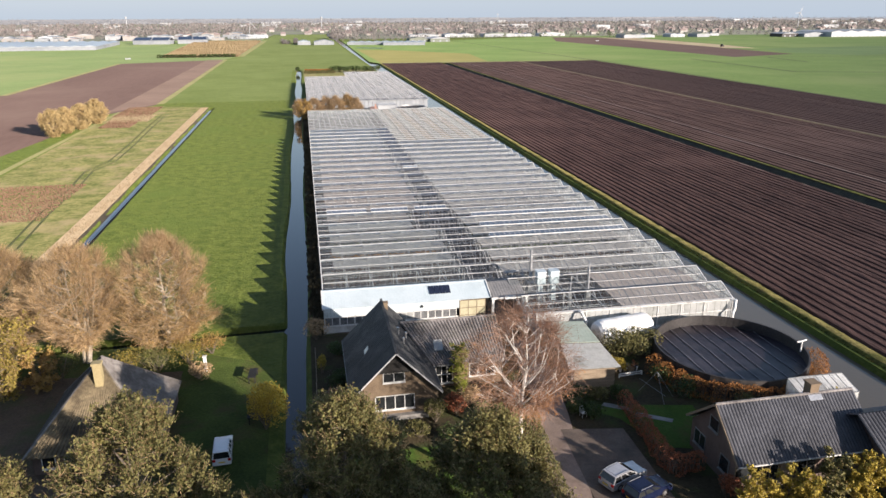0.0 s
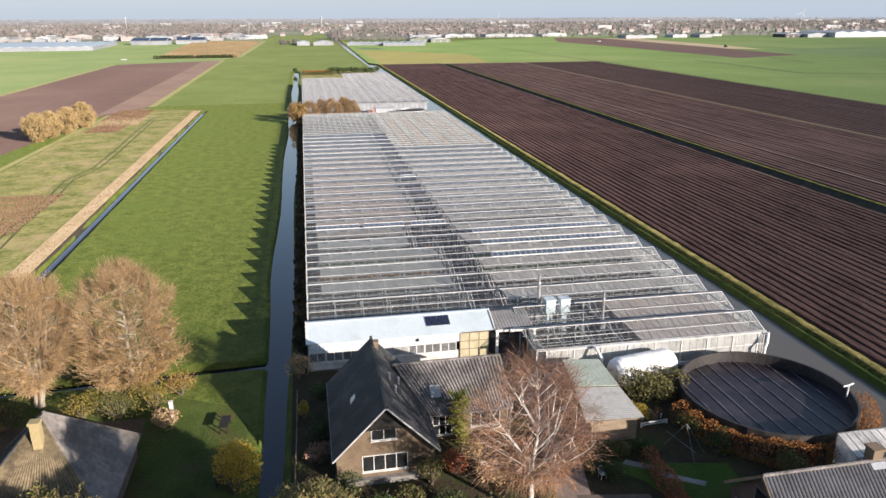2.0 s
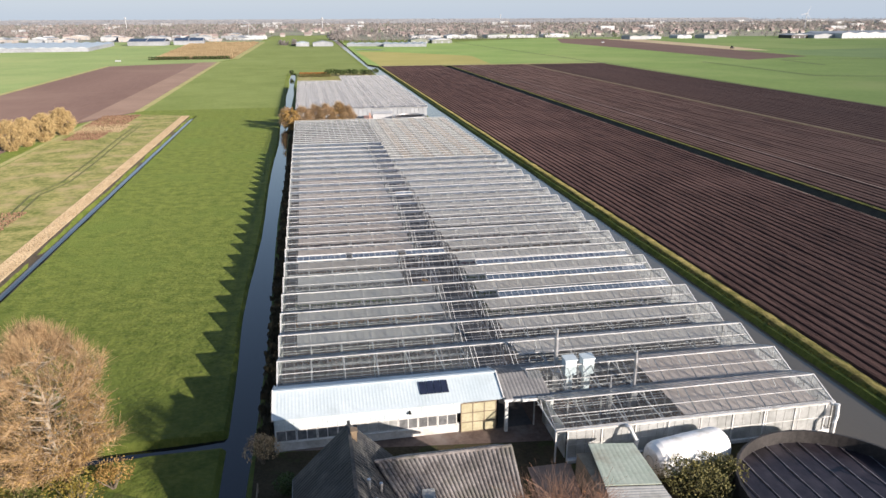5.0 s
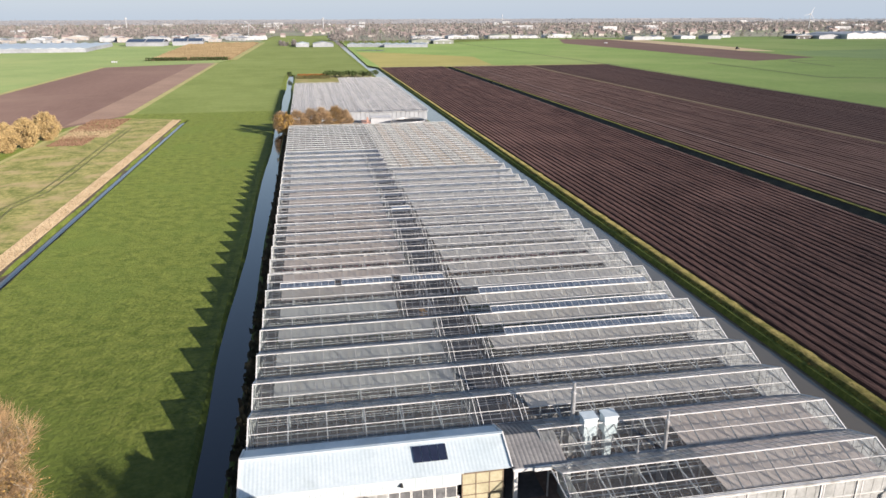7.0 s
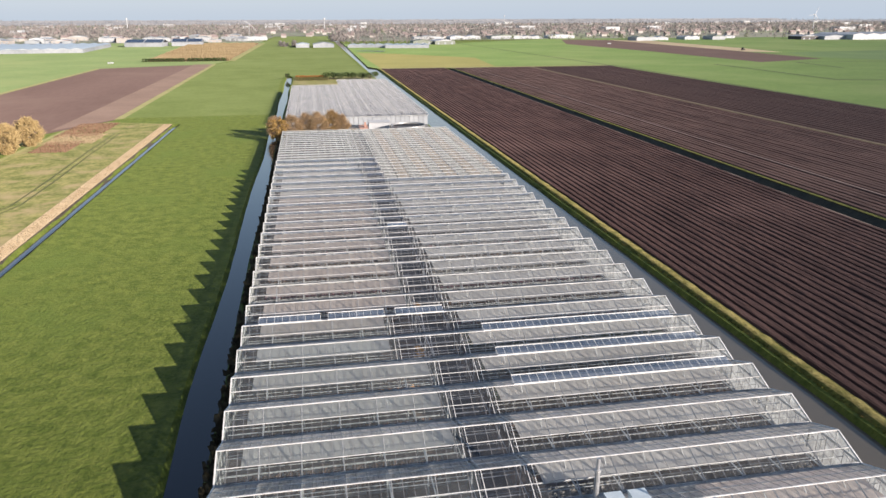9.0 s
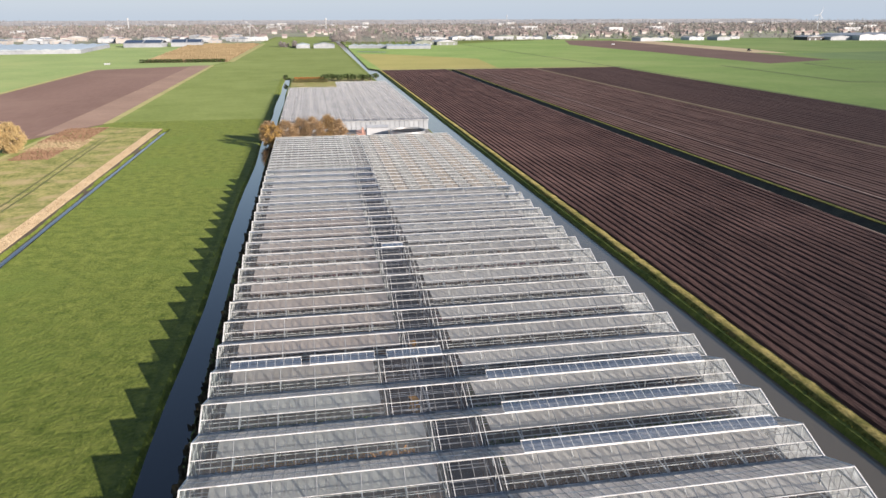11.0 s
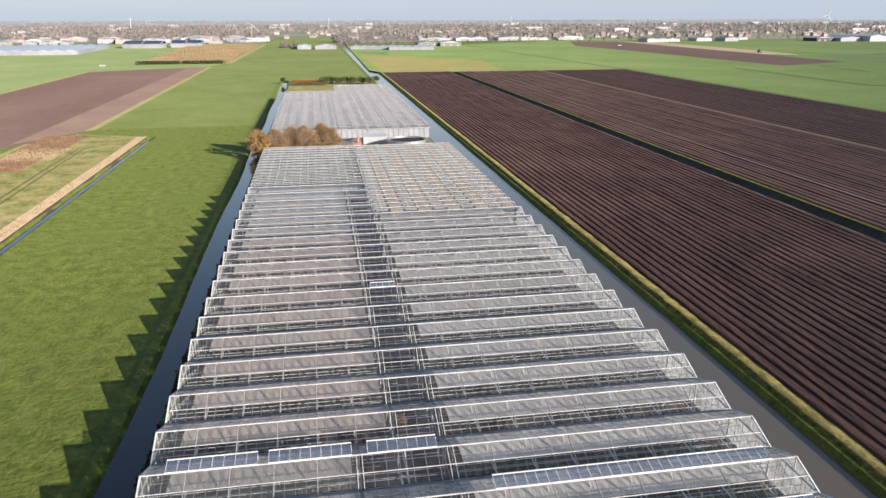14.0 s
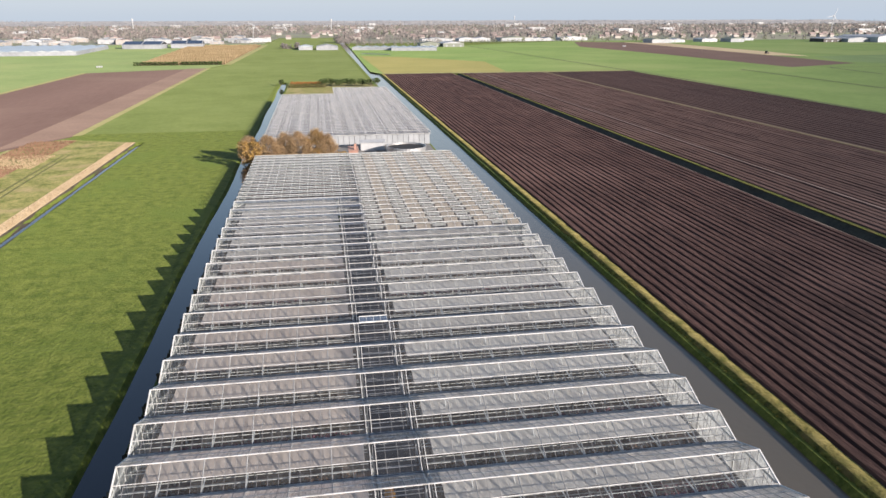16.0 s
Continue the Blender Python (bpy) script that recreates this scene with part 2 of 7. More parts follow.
BRICK_DARK = surface("dark_brick", (0.09, 0.065, 0.055), (0.16, 0.115, 0.095), 0.9, 0.8, 9.0, bump=0.01)
TIMBER_DARK = surface("tarred_boards", (0.008, 0.0076, 0.0072), (0.02, 0.0188, 0.0172), 0.8, 0.7, 9.0, stretch=(1, 1, 6))
TIMBER = surface("weathered_timber", (0.16, 0.12, 0.08), (0.3, 0.24, 0.17), 0.85, 0.7, 8.0, stretch=(1, 1, 5))
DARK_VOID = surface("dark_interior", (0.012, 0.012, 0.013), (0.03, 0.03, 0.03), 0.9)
SOLAR = surface("solar_cells", (0.012, 0.016, 0.035), (0.025, 0.032, 0.06), 0.12, 0.5, 3.0)
STEEL = surface("galvanised_steel", (0.42, 0.43, 0.44), (0.62, 0.63, 0.64), 0.4, 0.8, 8.0, metal=0.7, stain=(0.3, 0.3, 0.3), stain_scale=0.8)
LINER = surface("black_liner", (0.012, 0.009, 0.0125), (0.032, 0.025, 0.032), 0.38, 0.5, 2.0, stain=(0.05, 0.042, 0.05), stain_scale=0.35)
TANK_RIM = surface("dark_tank_sheet", (0.022, 0.02, 0.02), (0.055, 0.05, 0.048), 0.6, 0.5, 4.0, metal=0.2)
BARK = surface("bark", (0.12, 0.095, 0.07), (0.26, 0.215, 0.165), 0.95, 0.8, 9.0, bump=0.02, stretch=(1, 1, 0.3))
BARK_PALE = surface("pale_birch_bark", (0.5, 0.46, 0.41), (0.74, 0.7, 0.65), 0.8, 1.2, 9.0, stain=(0.3, 0.26, 0.22), stain_scale=1.6)
TWIG = surface("brown_twigs", (0.18, 0.115, 0.06), (0.53, 0.37, 0.2), 0.9, 0.5, 2.2, island=0.35, sharp=0.2)
TWIG_RED = surface("reddish_twigs", (0.17, 0.098, 0.066), (0.4, 0.24, 0.16), 0.9, 0.6, 3.0, island=0.3)
LEAF_TAN = surface("tan_leaves", (0.22, 0.13, 0.035), (0.43, 0.28, 0.09), 0.8, 0.4, 3.0, island=0.25, transl=0.2)
LEAF_PALE = surface("pale_tan_leaves", (0.324, 0.228, 0.096), (0.576, 0.444, 0.216), 0.8, 0.4, 3.0, island=0.2, transl=0.2)
# Paler than the near meadow: haze is put into this green.
GRASS_MID = surface("hazed_far_meadow", (0.072, 0.0987, 0.0235), (0.114, 0.142, 0.0446), 0.9, 0.05, 0.5, stain=(0.111, 0.14, 0.0446), stain_scale=0.012, spec=0.2)
LEAF_OCHRE = surface("ochre_leaves", (0.13, 0.1, 0.018), (0.34, 0.265, 0.055), 0.8, 0.5, 3.0, island=0.3, transl=0.2)
LEAF_GREEN = surface("olive_leaves", (0.045, 0.05, 0.012), (0.18, 0.162, 0.052), 0.75, 0.4, 2.0, island=0.35, transl=0.15, sharp=0.2)
LEAF_DEEP = surface("deep_green_leaves", (0.02, 0.04, 0.008), (0.07, 0.105, 0.025), 0.7, 0.5, 3.0, island=0.25, transl=0.15)
LEAF_YELLOW = surface("yellow_leaves", (0.2, 0.15, 0.018), (0.44, 0.34, 0.055), 0.8, 0.5, 3.0, island=0.3, transl=0.2)
LEAF_ORANGE = surface("copper_leaves", (0.2, 0.07, 0.018), (0.42, 0.19, 0.05), 0.8, 0.5, 3.0, island=0.25, transl=0.2)
LEAF_RUST = surface("rusty_leaves", (0.2, 0.06, 0.028), (0.42, 0.15, 0.07), 0.8, 0.5, 3.0, island=0.3, transl=0.2)
# Bare wood tones lightened and greyed to put haze into them.
FAR_WOOD = surface("far_bare_wood_hazed", (0.165, 0.15, 0.143), (0.29, 0.265, 0.25), 0.95, 0.02, 0.2, island=0.18, transl=0.3)
# Town walls and roofs get narrow greyish tones in place of haze.
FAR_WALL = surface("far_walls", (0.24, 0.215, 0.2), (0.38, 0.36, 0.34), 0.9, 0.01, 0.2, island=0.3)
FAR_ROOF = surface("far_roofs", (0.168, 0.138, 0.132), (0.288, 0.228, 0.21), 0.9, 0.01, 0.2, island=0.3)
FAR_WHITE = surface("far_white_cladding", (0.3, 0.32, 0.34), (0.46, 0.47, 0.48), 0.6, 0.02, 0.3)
STEELWORK = surface("galvanised_roof_bars", (0.42, 0.425, 0.425), (0.6, 0.605, 0.6), 0.5, 0.6, 7.0, stain=(0.33, 0.33, 0.31), stain_scale=0.9)
GUTTER_PALE = surface("pale_gutter_steel", (0.3, 0.305, 0.31), (0.46, 0.465, 0.46), 0.55, 0.6, 6.0, stain=(0.2, 0.2, 0.19), stain_scale=0.7)
GLAZING_BAR = surface("dull_glazing_bars", (0.2, 0.2, 0.2), (0.36, 0.36, 0.36), 0.5, 0.6, 6.0, metal=0.3)
FAR_GREY = surface("far_grey_cladding", (0.2, 0.22, 0.24), (0.34, 0.36, 0.38), 0.6, 0.02, 0.3)
PLASTIC_WHITE = surface("white_vat_plastic", (0.7, 0.71, 0.7), (0.84, 0.84, 0.82), 0.4, 0.8, 5.0, stain=(0.55, 0.54, 0.48), stain_scale=0.8)
PLANTS = [surface("bench_plants_%s" % n, d, l, 0.85, 0.5, 4.0, island=0.3) for n, d, l in (
    ("green", (0.025, 0.05, 0.012), (0.09, 0.13, 0.035)), ("brown", (0.045, 0.026, 0.02), (0.13, 0.078, 0.055)),
    ("purple", (0.045, 0.016, 0.024), (0.14, 0.05, 0.068)), ("orange", (0.2, 0.07, 0.02), (0.5, 0.24, 0.05)),
    ("grey", (0.1, 0.095, 0.085), (0.27, 0.25, 0.23)))]


def water_material(name, colour, ripple):
    m, nt, out = nodes_of(name)
    b = nt.nodes.new("ShaderNodeBsdfPrincipled")
    b.inputs["Base Color"].default_value = (*colour, 1)
    b.inputs["Roughness"].default_value = 0.04
    geo = nt.nodes.new("ShaderNodeNewGeometry")
    n = noise_node(nt, 1.6, 3, 0.5, geo.outputs["Position"])
    bp = nt.nodes.new("ShaderNodeBump")
    bp.inputs["Strength"].default_value, bp.inputs["Distance"].default_value = 1.0, ripple
    nt.links.new(n.outputs["Fac"], bp.inputs["Height"])
    nt.links.new(bp.outputs["Normal"], b.inputs["Normal"])
    nt.links.new(b.outputs[0], out.inputs["Surface"])
    MATS[name] = m
    return m


WATER = water_material("ditch_water", (0.006, 0.006, 0.012), 0.004)
WATER_SILT = water_material("silty_water", (0.1, 0.088, 0.068), 0.02)

# ---- mesh helpers ----


class Shape:
    """Collects points and faces of one mesh."""

    def __init__(self):
        self.v, self.f = [], []

    def face(self, *pts):
        n = len(self.v)
        self.v += [tuple(p) for p in pts]
        self.f.append(tuple(range(n, n + len(pts))))
        return self

    def box(self, x0, x1, y0, y1, z0, z1):
        n = len(self.v)
        self.v += [(x, y, z) for z in (z0, z1) for y in (y0, y1) for x in (x0, x1)]
        self.f += [tuple(n + i for i in q) for q in ((0, 2, 3, 1), (4, 5, 7, 6), (0, 1, 5, 4), (2, 6, 7, 3), (0, 4, 6, 2), (1, 3, 7, 5))]
        return self

    def beam(self, a, b, w, h=None, sides=4):
        """A bar from a to b, w wide and h deep."""
        a, b = Vector(a), Vector(b)
        d = (b - a)
        if d.length < 1e-6:
            return self
        d.normalize()
        s = d.cross((0, 0, 1))
        s = s.normalized() if s.length > 1e-3 else Vector((1, 0, 0))
        u = s.cross(d)
        h = h or w
        n = len(self.v)
        for p in (a, b):
            for i, j in ((-1, -1), (1, -1), (1, 1), (-1, 1)):
                self.v.append(tuple(p + s * (i * w / 2) + u * (j * h / 2)))
        self.f += [tuple(n + i for i in q) for q in ((0, 1, 2, 3), (4, 7, 6, 5), (0, 4, 5, 1), (1, 5, 6, 2), (2, 6, 7, 3), (3, 7, 4, 0))]
        return self

    def tube(self, a, b, ra, rb, sides=6, caps=False):
        a, b = Vector(a), Vector(b)
        d = (b - a)
        if d.length < 1e-6:
            return self
        d.normalize()
        s = d.orthogonal().normalized()
        u = d.cross(s)
        n = len(self.v)
        for p, r in ((a, ra), (b, rb)):
            for i in range(sides):
                w = 2 * math.pi * i / sides
                self.v.append(tuple(p + (s * math.cos(w) + u * math.sin(w)) * r))
        for i in range(sides):
            j = (i + 1) % sides
            self.f.append((n + i, n + j, n + sides + j, n + sides + i))
        if caps:
            self.f.append(tuple(n + i for i in reversed(range(sides))))
            self.f.append(tuple(n + sides + i for i in range(sides)))
        return self

    def slab(self, pts, thick):
        """A flat plate under the polygon pts, thick downwards along its normal."""
        p = [Vector(q) for q in pts]
        nrm = (p[1] - p[0]).cross(p[2] - p[0]).normalized()
        low = [q - nrm * thick for q in p]
        n, k = len(self.v), len(p)
        self.v += [tuple(q) for q in p + low]
        self.f.append(tuple(range(n, n + k)))
        self.f.append(tuple(n + k + i for i in reversed(range(k))))
        for i in range(k):
            j = (i + 1) % k
            self.f.append((n + i, n + k + i, n + k + j, n + j))
        return self

    def mesh(self, name, material, smooth=False):
        me = bpy.data.meshes.new(name)
        me.from_pydata(self.v, [], self.f)
        for m in material if isinstance(material, (list, tuple)) else [material]:
            me.materials.append(m)
        if smooth:
            me.shade_smooth()
        return me


def part(name, shape, material, parent=None, label="", at=None, kind="", smooth=False):
    me = shape if isinstance(shape, bpy.types.Mesh) else shape.mesh(name, material, smooth)
    ob = new(name, me)
    if at is not None:
        ob.matrix_basis = at
    ob.parent = parent
    return tagged(ob, label, kind=kind)


def thing(name, label, category, at=None, group="", kind=""):
    ob = new(name)
    ob.empty_display_size = 0.5
    if at is not None:
        ob.matrix_basis = at
    return tagged(ob, label, category, group, kind)


def patch(name, pts, z, material, label, category="field", kind="structure", step=None):
    s = Shape()
    s.face(*[(x, y, z) for x, y in pts])
    return tagged(part(name, s, material), label, category, kind=kind)


def rnd(a, b):
    return random.uniform(a, b)


# ---- ground, one sheet to the horizon, with the ditches cut into it ----
WATER_Z = -0.62


def ditch_depth(x, y):
    """How far the ground is sunk at a place."""
    def cut(d, half):
        return 1.25 * max(0.0, min(1.0, (half - abs(d)) / 0.75 + 0.0))
    low = 0.0
    wob = 0.35 * math.sin(y * 0.13) + 0.22 * math.sin(y * 0.41 + 1.0)
    if -70 < y < 425:
        near = max(0.0, min(1.0, (30 - y) / 20))
        low = max(low, cut(x + 3.5 - 0.25 * near - 0.12 * wob, 1.85 - 0.3 * near + 0.25 * math.sin(y * 0.07)))
    if -34 < x < -3:
        low = max(low, cut(y - 0.2 - 0.045 * (x + 5), 1.15))
    if 25 < y < 222:
        low = max(low, cut(x + 38.1, 1.25))
    if -62 < y < 1400:
        low = max(low, cut(x - 52.9 - 0.1 * wob, 4.3))
    if -60 < y < 478:
        low = max(low, 1.35 * cut(x - 108.1, 2.7))
    return low


def breaks(*runs):
    out = []
    for a, b, step in runs:
        n = max(1, round((b - a) / step))
        out += [a + (b - a) * i / n for i in range(n)]
    return out + [runs[-1][1]]


gx = breaks((-6000, -1500, 900), (-1500, -300, 150), (-300, -60, 30), (-60, -42, 3), (-42, -35.5, 0.4), (-35.5, -8, 2.5), (-8, 0, 0.4),
            (0, 46, 5), (46, 60, 0.4), (60, 105, 6), (105, 112.5, 0.5), (112.5, 300, 20), (300, 1500, 150), (1500, 6000, 900))
gy = breaks((-900, -80, 80), (-80, -30, 4), (-30, -4, 1.5), (-4, 4, 0.4), (4, 120, 2.0), (120, 230, 3.5), (230, 480, 10), (480, 1420, 40), (1420, 7000, 700))
ground_shape = Shape()
for y in gy:
    for x in gx:
        d = ditch_depth(x, y)
        z = -d + (0.012 * noise.noise((x * 0.15, y * 0.15, 0)) if -300 < x < 300 and -80 < y < 480 and d == 0 else 0)
        ground_shape.v.append((x, y, z))
nx = len(gx)
for j in range(len(gy) - 1):
    for i in range(nx - 1):
        a = j * nx + i
        ground_shape.f.append((a, a + 1, a + nx + 1, a + nx))
tagged(part("ground", ground_shape, GRASS), "green meadow grass crossed by straight ditches", "meadow", kind="structure")


def water(name, pts, material, label):
    return patch(name, pts, WATER_Z, material, label, "water")


water("water", [(-6.2, -70), (-0.8, -70), (-0.8, 425), (-6.2, 425)], WATER, "still dark ditch water beside the glasshouse")
water("water", [(-34, -2.8), (-6.2, -1.5), (-6.2, 1.6), (-34, 0.6)], WATER, "narrow dark side ditch across the meadow")
water("water", [(-38.7, 25), (-37.7, 25), (-37.7, 222), (-38.7, 222)], WATER_SILT, "straight ditch behind a strip of dry reed")
water("water", [(48.2, -62), (57.6, -62), (57.6, 1400), (48.2, 1400)], WATER_SILT, "wide silty canal along the glasshouse wall")


def trough(x, half, slope, y0, y1, depth, material, label):
    """The bare sides and bed of a field ditch."""
    s = Shape()
    ys = breaks((y0, y1, 4.0))
    xs = [x - half, x - half + 0.12, x - half + slope, x + half - slope, x + half - 0.12, x + half]
    zs = [0.06, 0.05, -depth, -depth, 0.05, 0.06]
    for y in ys:
        for i in range(6):
            s.v.append((xs[i] + 0.22 * noise.noise((i * 2.3, y * 0.12, 4)), y, zs[i] + 0.07 * noise.noise((i * 3.7, y * 0.4, 1))))
    for j in range(len(ys) - 1):
        for i in range(5):
            a = j * 6 + i
            s.f.append((a, a + 1, a + 7, a + 6))
    return tagged(part("ditch", s, material, smooth=True), label, "ditch", kind="structure")


# Weed tones darkened to deepen the shade between the ditch sides.
trough(108.1, 2.75, 1.7, -60, 477, 1.3, surface("shade_darkened_weeds", (0.022, 0.019, 0.013), (0.06, 0.052, 0.03), 0.95, 0.3, 2.0, bump=0.08), "weedy dry ditch between ploughed fields, darkened for shade")
trough(-38.1, 1.5, 0.7, 26, 222, 0.8, surface("ditch_mud", (0.04, 0.032, 0.022), (0.09, 0.07, 0.045), 0.95, 0.4, 3.0, bump=0.04), "muddy sides of the narrow meadow ditch")


def ridged_field(name, x0, x1, y0, y1, pitch, height, material, label, ysteps, z=0.03):
    """Soil drawn up into beds that run along y."""
    n = round((x1 - x0) / pitch)
    prof = [(0.0, 0.0), (0.09, 0.0), (0.19, 0.9), (0.4, 1.0), (0.62, 0.92), (0.84, 0.95), (0.94, 0.0)]
    xs, hs = [], []
    for i in range(n):
        h = height * rnd(0.75, 1.2)
        for u, w in prof:
            xs.append(x0 + (i + u) * pitch)
            hs.append(w * h)
    xs.append(x1)
    hs.append(0.0)
    s, m = Shape(), len(xs)
    for j in range(ysteps + 1):
        y = y0 + (y1 - y0) * (j / ysteps) ** 1.5
        for x, h in zip(xs, hs):
            jit = noise.noise((x * 1.3, y * 0.35, 3.0))
            s.v.append((x + 0.07 * noise.noise((x, y * 0.2, 9.0)), y, z + h * (1 + 0.3 * jit)))
    for j in range(ysteps):
        for i in range(m - 1):
            a = j * m + i
            s.f.append((a, a + 1, a + m + 1, a + m))
    return tagged(part(name, s, material), label, "field", kind="structure")


ridged_field("ploughed_field", 59.6, 105.6, -40, 476, 1.52, 0.31, SOIL, "dark brown ploughed field drawn up in straight beds", 130)
ridged_field("ploughed_field", 111.6, 168.6, -20, 474, 1.9, 0.27, SOIL_MID, "brown ploughed field with shallow straight beds", 70)
ridged_field("ploughed_field", 169.8, 231.5, 0, 474, 3.0, 0.17, SOIL_DARK, "very dark harrowed field beyond a grass baulk", 50)
patch("bank", [(168.4, 0), (169.6, 0), (169.6, 474), (168.4, 474)], 0.42, STUBBLE, "narrow grass baulk between ploughed fields", "bank")

patch("bank", [(110.5, -60), (111.6, -60), (111.6, 474), (110.5, 474)], 0.1, BANK, "narrow grassy edge of a field ditch", "bank")

# the raised bank along the wide canal
bank = Shape()
bx = [57.4, 57.55, 57.75, 58.1, 58.6, 59.1, 59.7]
bz = [-0.65, -0.2, 0.12, 0.3, 0.36, 0.26, 0.04]
by = breaks((-70, 120, 1.6), (120, 480, 8))
for y in by:
    for i, (x, z) in enumerate(zip(bx, bz)):
        bank.v.append((x + 0.18 * noise.noise((i * 3.1, y * 0.35, 0)), y, z + 0.14 * noise.noise((i * 2.7, y * 0.5, 5))))
for j in range(len(by) - 1):
    for i in range(6):
        a = j * 7 + i
        bank.f.append((a, a + 1, a + 8, a + 7))
bank_mesh = bank.mesh("bank", [BANK, BANK_TOP], smooth=True)
for i, f in enumerate(bank_mesh.polygons):
    f.material_index = 1 if i % 6 >= 3 else 0
tagged(part("bank", bank_mesh, None), "raised mossy grass bank between canal and field", "bank", kind="structure")

# a pressed wheel line and the pale second edge of the baulk
patch("bank", [(123.6, -20), (124.2, -20), (124.2, 474), (123.6, 474)], 0.36, surface("dry_crumbs", (0.17, 0.115, 0.095), (0.26, 0.185, 0.155), 0.95, 0.3, 2.0), "pale dry soil line between drilled beds", "track")
patch("bank", [(169.6, 0), (170.5, 0), (170.5, 474), (169.6, 474)], 0.34, surface("dark_baulk", (0.04, 0.034, 0.02), (0.1, 0.085, 0.05), 0.95, 0.3, 2.0), "dark weedy furrow beside the baulk", "bank")
patch("bank", [(105.2, -60), (105.7, -60), (105.7, 474), (105.2, 474)], 0.16, surface("dry_crumb_edge", (0.17, 0.13, 0.1), (0.3, 0.24, 0.19), 0.95, 0.4, 2.0), "pale crumbled edge of the field ditch", "bank")

# fields on the meadow side
PALE_EDGE = surface("pale_grass_edge", (0.14, 0.145, 0.06), (0.21, 0.2, 0.095), 0.95, 0.1, 1.0, spec=0.2)
patch("field", [(-62, 237), (-66, 560), (-143, 525), (-142, 290), (-300, 60), (-300, -40), (-140, -40), (-84, 100), (-79, 150), (-77, 205)], 0.05, SOIL_FLAT, "brown harrowed field with a pale tramline edge")
patch("field", [(-62.4, 238), (-59.6, 240), (-63.0, 562), (-66, 560)], 0.09, PALE_EDGE, "pale dry grass margin beside a brown field")
patch("field", [(-80, 559), (-66.2, 560), (-62.6, 238), (-76.5, 214)], 0.07, surface("lighter_soil", (0.119, 0.0829, 0.0663), (0.161, 0.115, 0.0932), 0.95, 0.05, 1.0, spec=0.2), "lighter dry strip of brown soil")
patch("field", [(-42.4, 30), (-42.0, 224), (-63, 232), (-71.5, 215), (-71.5, 100), (-72, 30)], 0.05, ROUGH_GRASS, "rough yellowish grass with faint wheel tracks")
patch("field", [(-60, 242), (-7.5, 242), (-7.5, 425), (46, 425), (46, 1390), (-52, 1390), (-52, 604), (-62.5, 560)], 0.02, GRASS_MID, "long green meadow paled for haze, running to the far barns")
patch("field", [(-42.6, 28), (-39.6, 28), (-39.5, 223), (-42.4, 223)], 0.09, REED, "flattened dry tan reed strip beside the ditch")
patch("field", [(-74.0, 100), (-72.2, 100), (-71.0, 215), (-72.4, 215)], 0.1, PALE_EDGE, "thin pale track beside the rough strip", "track")
patch("field", [(-142, 290), (-139.0, 291), (-140.5, 524), (-143.5, 525)], 0.1, PALE_EDGE, "pale dry grass edge of the brown field")
for off in (0.0, 1.7):
    trk = [(-47.5 - off, 38), (-49.5 - off, 60), (-50.5 - off, 84), (-52.0 - off, 100), (-49.5 - off, 112), (-50.0 - off, 135), (-51.5 - off, 170), (-52.5 - off, 205)]
    t = Shape()
    for (xa, ya), (xb, yb) in zip(trk, trk[1:]):
        t.face((xa - 0.2, ya, 0.085), (xa + 0.2, ya, 0.085), (xb + 0.2, yb, 0.085), (xb - 0.2, yb, 0.085))
    tagged(part("wheel_track", t, surface("pressed_grass", (0.07, 0.085, 0.022), (0.15, 0.15, 0.05), 0.95, 0.3, 2.0)), "dark wheel track pressed into rough grass", "track", kind="structure")
# This pasture's pale tone includes the haze of its distance.
patch("field", [(-143, 525), (-66, 562), (-57, 602), (-52.5, 604), (-52, 1080), (-900, 1080), (-900, 180), (-300, 180), (-142, 290)], 0.03, surface("left_pasture", (0.0966, 0.138, 0.0506), (0.138, 0.184, 0.0718), 0.9, 0.02, 0.3, stain=(0.156, 0.184, 0.0782), stain_scale=0.006, spec=0.2), "green pasture beyond the brown field, paled for haze")
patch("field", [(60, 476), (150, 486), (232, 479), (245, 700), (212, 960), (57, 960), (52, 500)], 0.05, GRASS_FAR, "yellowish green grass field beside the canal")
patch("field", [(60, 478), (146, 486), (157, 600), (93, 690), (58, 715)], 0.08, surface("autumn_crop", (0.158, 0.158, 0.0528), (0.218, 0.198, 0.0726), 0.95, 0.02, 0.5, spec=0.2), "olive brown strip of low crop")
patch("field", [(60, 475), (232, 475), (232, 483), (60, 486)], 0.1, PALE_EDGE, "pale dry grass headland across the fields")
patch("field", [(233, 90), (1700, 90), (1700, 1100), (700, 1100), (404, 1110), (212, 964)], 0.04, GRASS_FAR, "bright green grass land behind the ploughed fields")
patch("field", [(367, 486), (364, 677), (349, 887), (404, 1060), (478, 1031), (455, 650), (448, 519)], 0.07, SOIL_FLAT, "brown tilled strip far across the grass")
patch("field", [(470, 1031), (517, 1000), (500, 711), (484, 625), (456, 645), (462, 805)], 0.09, surface("straw_field", (0.38, 0.28, 0.15), (0.55, 0.43, 0.26), 0.95, 0.02, 0.5), "pale straw coloured strip beside the tilled land")
patch("field", [(484, 620), (640, 645), (700, 560), (490, 481), (458, 540)], 0.09, surface("dark_pasture", (0.09, 0.14, 0.055), (0.13, 0.19, 0.075), 0.95, 0.02, 0.5, spec=0.2), "dark green strip of winter crop")
